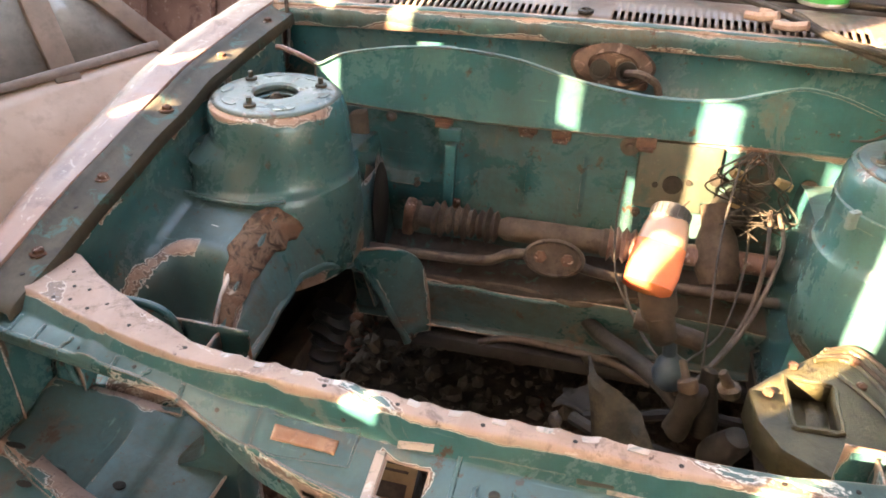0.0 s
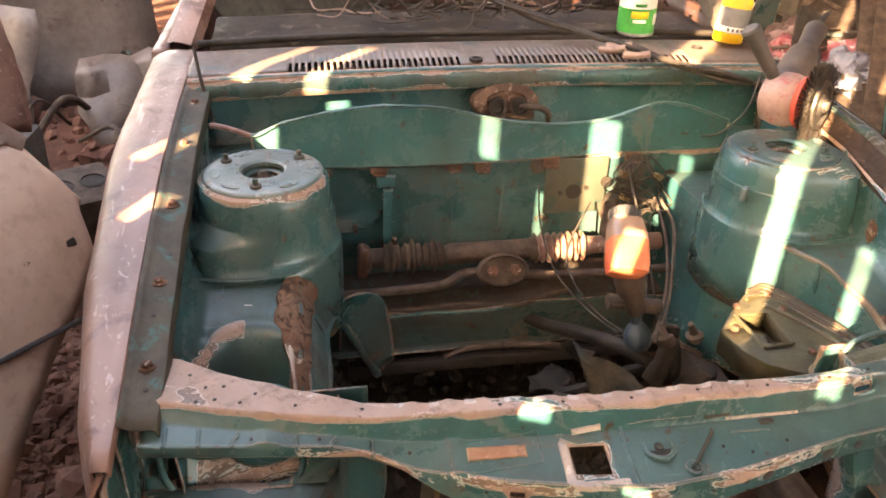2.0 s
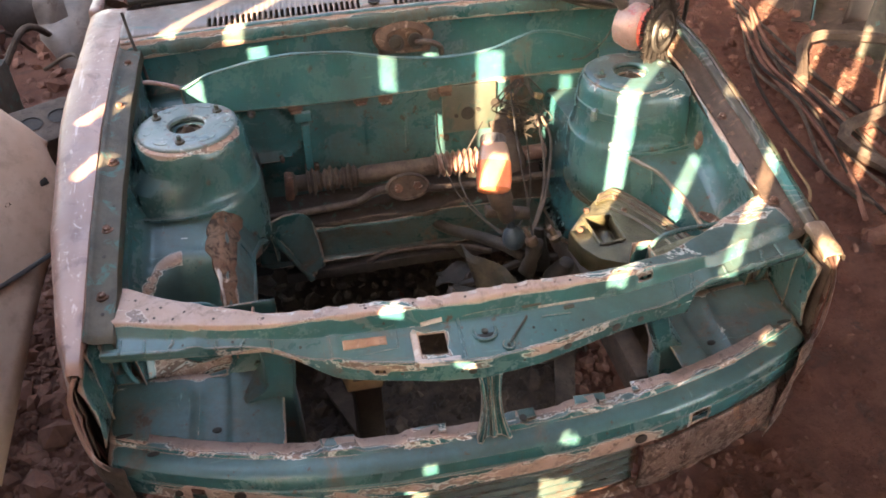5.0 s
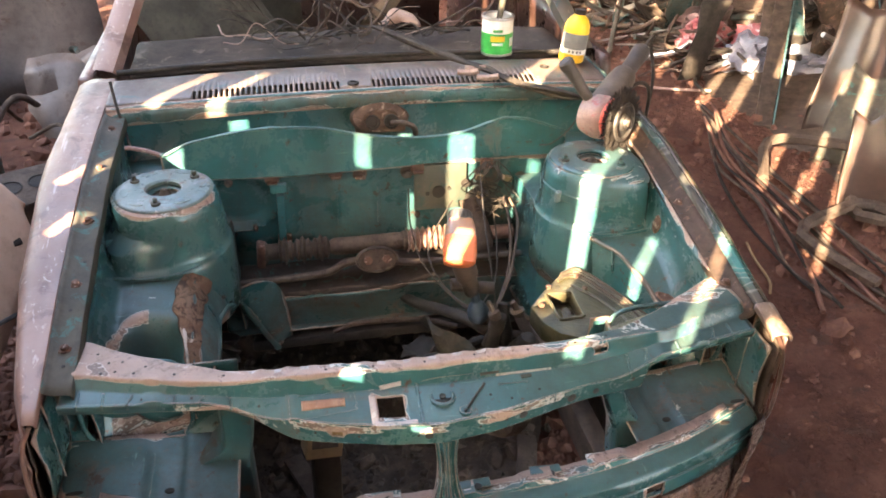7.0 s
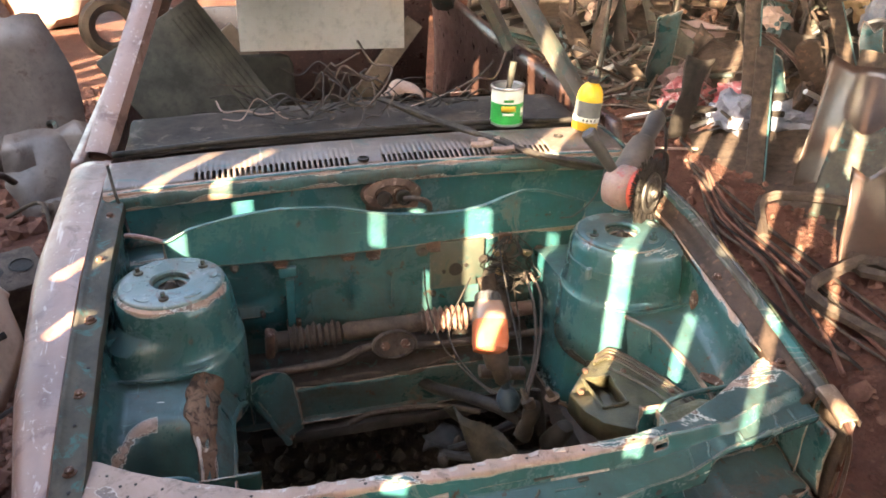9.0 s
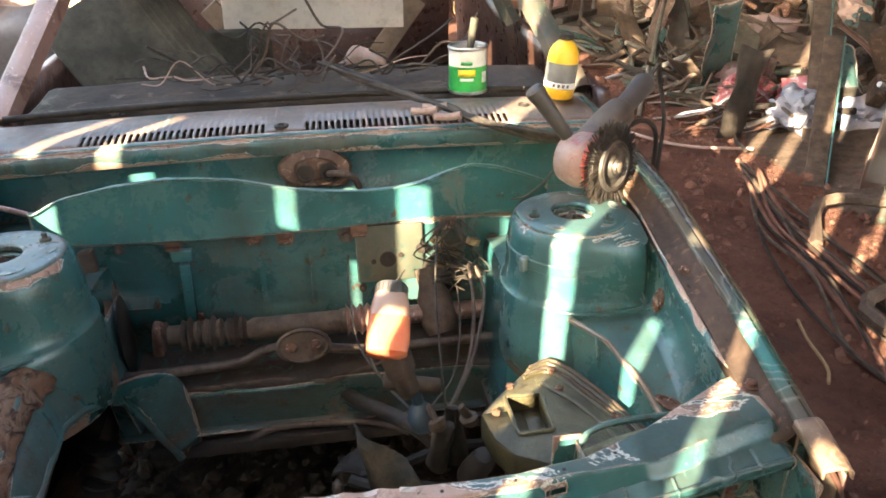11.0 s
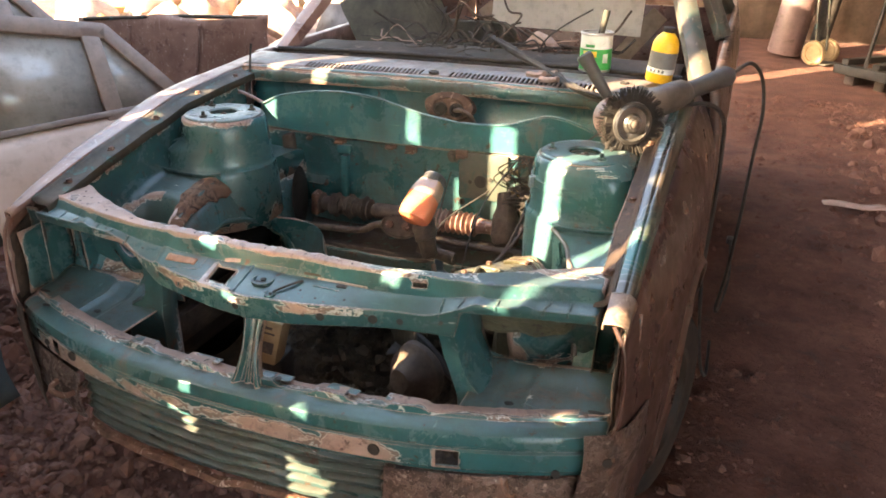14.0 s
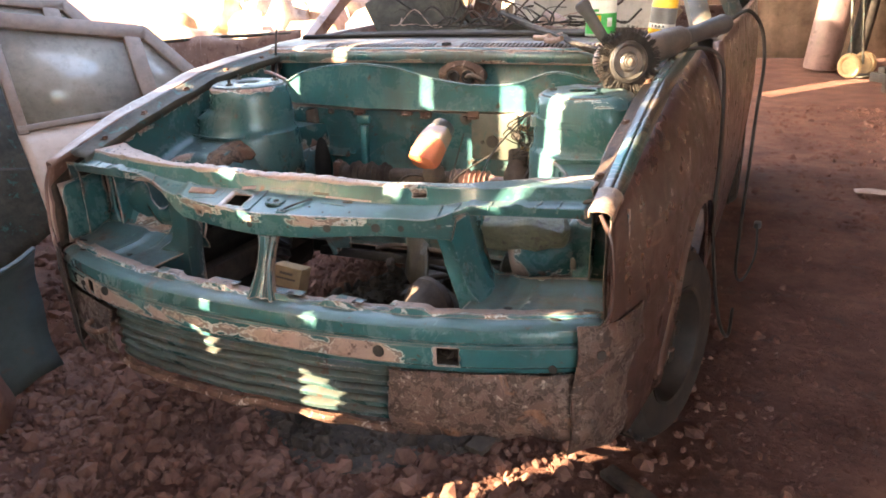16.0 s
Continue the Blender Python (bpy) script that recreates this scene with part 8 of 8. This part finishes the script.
    # flat bracket frames beside the hoses
    for m in (pose(2.35, 1.45, 0.03, 4, 0, 20), pose(2.75, 1.75, 0.04, -6, 4, 50), pose(2.55, 2.15, 0.05, 8, 0, -30)):
        bm = bmesh.new()
        tube(bm, [(-0.3, -0.2, 0.03), (-0.28, 0.2, 0.03), (0.0, 0.24, 0.05), (0.28, 0.2, 0.03), (0.3, -0.22, 0.02)], 0.03, 6, 3)
        bmesh.ops.transform(bm, matrix=m, verts=bm.verts)
        solid("steel_hoop", bm, M_DIRT, "bent steel hoop on the ground", "scrap metal", "steel hoops")
    # heap of small scrap, mostly long and thin, with panels on edge
    dark = (M_DIRT, M_GREASE, M_GREASE, M_DARK, M_FENDR, M_RAIL, M_BLACK, M_RAILR)
    kinds = ("pipe", "plate", "pipe", "casting", "plate", "pulley", "pipe", "sack", "slab", "block")
    for k in range(560):
        x = 2.5 + 4.2 * RNG.random() ** 1.2
        y = RNG.uniform(1.3, 7.6) if x > 3.3 else RNG.uniform(3.6, 6.6)
        depth = max(0.0, min(1.0, (x - 2.2) / 2.2)) * max(0.25, min(1, (y - 0.8) / 2.6))
        z = 0.05 + RNG.uniform(0, 0.55) * depth
        m = Matrix.Translation((x, y, z)) @ pose(0, 0, 0, RNG.uniform(-55, 55), RNG.uniform(-55, 55), RNG.uniform(0, 360))
        kind = kinds[k % len(kinds)]
        if x < 3.3 and k % 4:
            kind, z = "pipe", 0.05
        bm = bmesh.new()
        if kind == "plate":
            scrap_plate(RNG.uniform(0.15, 0.5), RNG.uniform(0.1, 0.35), RNG.uniform(0, 0.1), 0.05, RNG.choice(dark + (M_DRUM,)), "scrap_plate", "bent scrap sheet metal in a heap", "scrap metal", m, "scrap plates")
            bm.free()
        elif kind == "slab":
            w, h = RNG.uniform(0.12, 0.28), RNG.uniform(0.35, 0.75)
            scrap_plate(w, h, RNG.uniform(0.0, 0.06), 0.03, RNG.choice(dark), "upright_panel", "dark panel standing on edge in a heap", "scrap metal", Matrix.Translation((x, y, z * 0.5)) @ pose(0, 0, 0, RNG.uniform(-30, 20), RNG.uniform(-25, 25), RNG.uniform(0, 360)), "upright panels")
            bm.free()
        elif kind == "pipe":
            L = RNG.uniform(0.3, 1.2)
            m = Matrix.Translation((x, y, z)) @ pose(0, 0, 0, RNG.uniform(-15, 15), RNG.uniform(-35, 35), RNG.uniform(0, 360))
            tube(bm, [(-L / 2, 0, 0), (-L / 6, RNG.uniform(-0.08, 0.08), 0.02), (L / 6, RNG.uniform(-0.08, 0.08), 0), (L / 2, 0, 0.03)], RNG.uniform(0.006, 0.024), 7, 4)
            solid("scrap_pipe", bm, RNG.choice(dark + (M_STEEL,)), "bent scrap pipe in a heap", "pipe", "scrap pipes", at=m)
        elif kind == "casting":
            s = RNG.uniform(0.4, 0.9)
            lathe([(0.03 * s, 0), (0.08 * s, 0), (0.1 * s, 0.04 * s), (0.1 * s, 0.1 * s), (0.06 * s, 0.13 * s), (0.05 * s, 0.2 * s)], 14, bm)
            solid("casting", lumpy(bm, 0.012, 14), RNG.choice(dark), "dusty round casting in a heap", "engine part", "castings", at=m)
        elif kind == "pulley":
            ring_part(bm, 0.09, 0.018, 18, 6)
            lathe([(0.08, -0.01), (0.085, 0.015), (0.04, 0.02), (0.015, 0.035)], 18, bm)
            solid("pulley", bm, RNG.choice((M_RUST, M_STEEL, M_RAIL)), "dusty steel pulley wheel in a heap", "pulley", "pulleys", at=m)
        elif kind == "sack":
            bmesh.ops.create_icosphere(bm, subdivisions=3, radius=1.0)
            for v in bm.verts:
                q = noise.noise(v.co * 1.8 + Vector((k * 2.7, 0, 0))) * 0.5 + noise.noise(v.co * 5) * 0.25
                v.co = Vector((v.co.x * 0.16, v.co.y * 0.13, v.co.z * 0.10)) * (1 + q)
            solid("sack", bm, RNG.choice((M_RAG, blue, M_BLACK, M_CARD, M_DIRT)), "crumpled plastic sack in a heap", "sack", "sacks", at=m)
        else:
            box(bm, (0, 0, 0.05), (RNG.uniform(0.1, 0.25), RNG.uniform(0.08, 0.18), RNG.uniform(0.06, 0.14)), None, 0.012)
            for q in range(3):
                lathe([(0.022, 0), (0.022, 0.025), (0.014, 0.03)], 10, bm, Matrix.Translation((-0.06 + 0.06 * q, 0, 0.1)))
            solid("machine_block", lumpy(bm, 0.012, 16), RNG.choice(dark), "grimy machine part in a heap", "engine part", "machine parts", at=m)
    # tall brown panel and dark bars in front of the heap
    scrap_plate(0.24, 0.6, 0.03, 0.015, M_SMOOTHBROWN, "upright_panel", "tall dark brown body panel leaning on the heap", "scrap metal", pose(2.5, 1.74, 0.0, -14, -6, -42), "upright panels")
    scrap_plate(0.34, 0.62, 0.06, 0.03, M_RAIL, "upright_panel", "grimy brown body panel leaning on another", "scrap metal", pose(2.75, 2.25, 0.0, -20, 4, -52), "upright panels")
    for p, q in (((3.0, 2.2, 0.3), (3.9, 3.1, 0.42)), ((2.2, 4.3, 0.0), (2.9, 5.6, 0.8))):
        bm = bmesh.new()
        rod(bm, p, q, 0.02, 10, 0.016)
        solid("leaning_bar", bm, M_RAIL, "thin dark steel bar leaning on scrap", "bar", "leaning bars")
    # mound under the heap
    xs, ys = [2.2 + 0.25 * i for i in range(24)], [1.2 + 0.25 * i for i in range(34)]

    def mound(x, y):
        d = max(0.0, min(1.0, (x - 2.6) / 2.2)) * max(0.0, min(1, (y - 1.5) / 2.5))
        return 0.45 * d * (0.8 + 0.5 * noise.noise(Vector((x * 0.9, y * 0.9, 7)))) - 0.05 * (d == 0) + 0.05 * noise.noise(Vector((x * 3, y * 3, 1)))
    solid("scrap_mound", sheet([[(x, y, mound(x, y)) for y in ys] for x in xs]), M_DIRT, "low mound of dusty metal scrap", "scrap heap", kind="stuff")
    # long steel stand
    f = thing("steel_stand", pose(2.86, 6.75, 0.0, 0, 0, -47), "long low steel stand with uprights", "stand")
    for y in (-0.32, 0.32):
        bm = bmesh.new()
        box(bm, (0.55, y, 0.16), (3.5, 0.12, 0.09), None, 0.01)
        part("beam", bm, M_BLACK, f)
    for x in (-1.1, -0.75, -0.4, 0.35, 1.1, 1.7, 2.2):
        bm = bmesh.new()
        box(bm, (x, 0, 0.23), (0.08, 0.7, 0.06), None, 0.008)
        part("cross_bar", bm, M_BLACK, f)
        bm = bmesh.new()
        rod(bm, (x, 0.32, 0.2), (x + 0.12, 0.32, 1.25), 0.022)
        part("upright", bm, M_BLACK, f)
        bm = bmesh.new()
        rod(bm, (x + 0.2, -0.3, 0.2), (x + 0.3, -0.3, 1.2), 0.02)
        part("upright", bm, M_BLACK, f)
        bm = bmesh.new()
        box(bm, (x, 0.0, 0.055), (0.12, 0.5, 0.11), None, 0.01)
        part("foot", bm, M_DIRT, f)
    # cylinders on a two-wheeled trolley
    for p, h, r, mat, label in (((1.36, 8.95), 1.35, 0.19, M_DRUM, "tall mauve-brown gas cylinder leaning over"), ((1.72, 9.15), 1.15, 0.10, M_BLACK, "slim dark gas cylinder beside another"), ((2.75, 8.3), 1.1, 0.16, M_DRUM, "mauve-brown gas cylinder behind the stand")):
        c = thing("gas_cylinder", pose(p[0], p[1], 0.035, 0, 7, 0), label, "gas cylinder", "gas cylinders")
        part("body", lathe([(r * 0.95, 0.0), (r, 0.03), (r, h * 0.82), (r * 0.85, h * 0.92), (r * 0.4, h), (0.025, h + 0.03)], 22), mat, c)
        part("valve", lathe([(0.02, h + 0.03), (0.02, h + 0.09), (0.03, h + 0.1), (0.03, h + 0.13)], 12), M_STEEL, c)
    t = thing("trolley", pose(1.72, 8.5, 0.0, 0, 0, 55), "two-wheeled hand trolley with yellow wheels", "trolley")
    for s in (-0.14, 0.14):
        bm = bmesh.new()
        ring_part(bm, 0.11, 0.03, 24, 8, Matrix.Translation((s, 0, 0.14)) @ pose(0, 0, 0, 0, 90, 0))
        lathe([(0.10, -0.01), (0.10, 0.01), (0.03, 0.03)], 18, bm, Matrix.Translation((s, 0, 0.14)) @ pose(0, 0, 0, 0, 90, 0))
        part("wheel", bm, M_CARD, t, "dusty yellow wheel")
        bm = bmesh.new()
        rod(bm, (s * 0.8, 0.0, 0.14), (s * 0.8, 0.12, 1.1), 0.014)
        part("shaft", bm, M_RAIL, t)
    bm = bmesh.new()
    box(bm, (0, -0.08, 0.03), (0.3, 0.18, 0.012), None, 0.003)
    part("toe_plate", bm, M_RAIL, t)


right_side()


def back_walls():
    """Sheet metal walls that close the yard behind."""
    for k, (a, b) in enumerate((((-2.0, 10.4), (8.6, 10.4)), ((8.6, 10.4), (8.6, -4.4)))):
        a, b = Vector((*a, 0)), Vector((*b, 0))
        n = int((b - a).length / 0.08)
        d = (b - a).normalized()
        o = Vector((-d.y, d.x, 0))
        rows = [[a + d * (b - a).length * i / n + o * 0.02 * math.sin(i * 1.6) + Vector((0, 0, z)) for z in (0, 1.4, 2.8, 4.2)] for i in range(n + 1)]
        solid("wall_" + ("back", "side")[k], sheet(rows), M_WALL, "rusty corrugated sheet wall", "wall", kind="structure", thick=0.004)


back_walls()
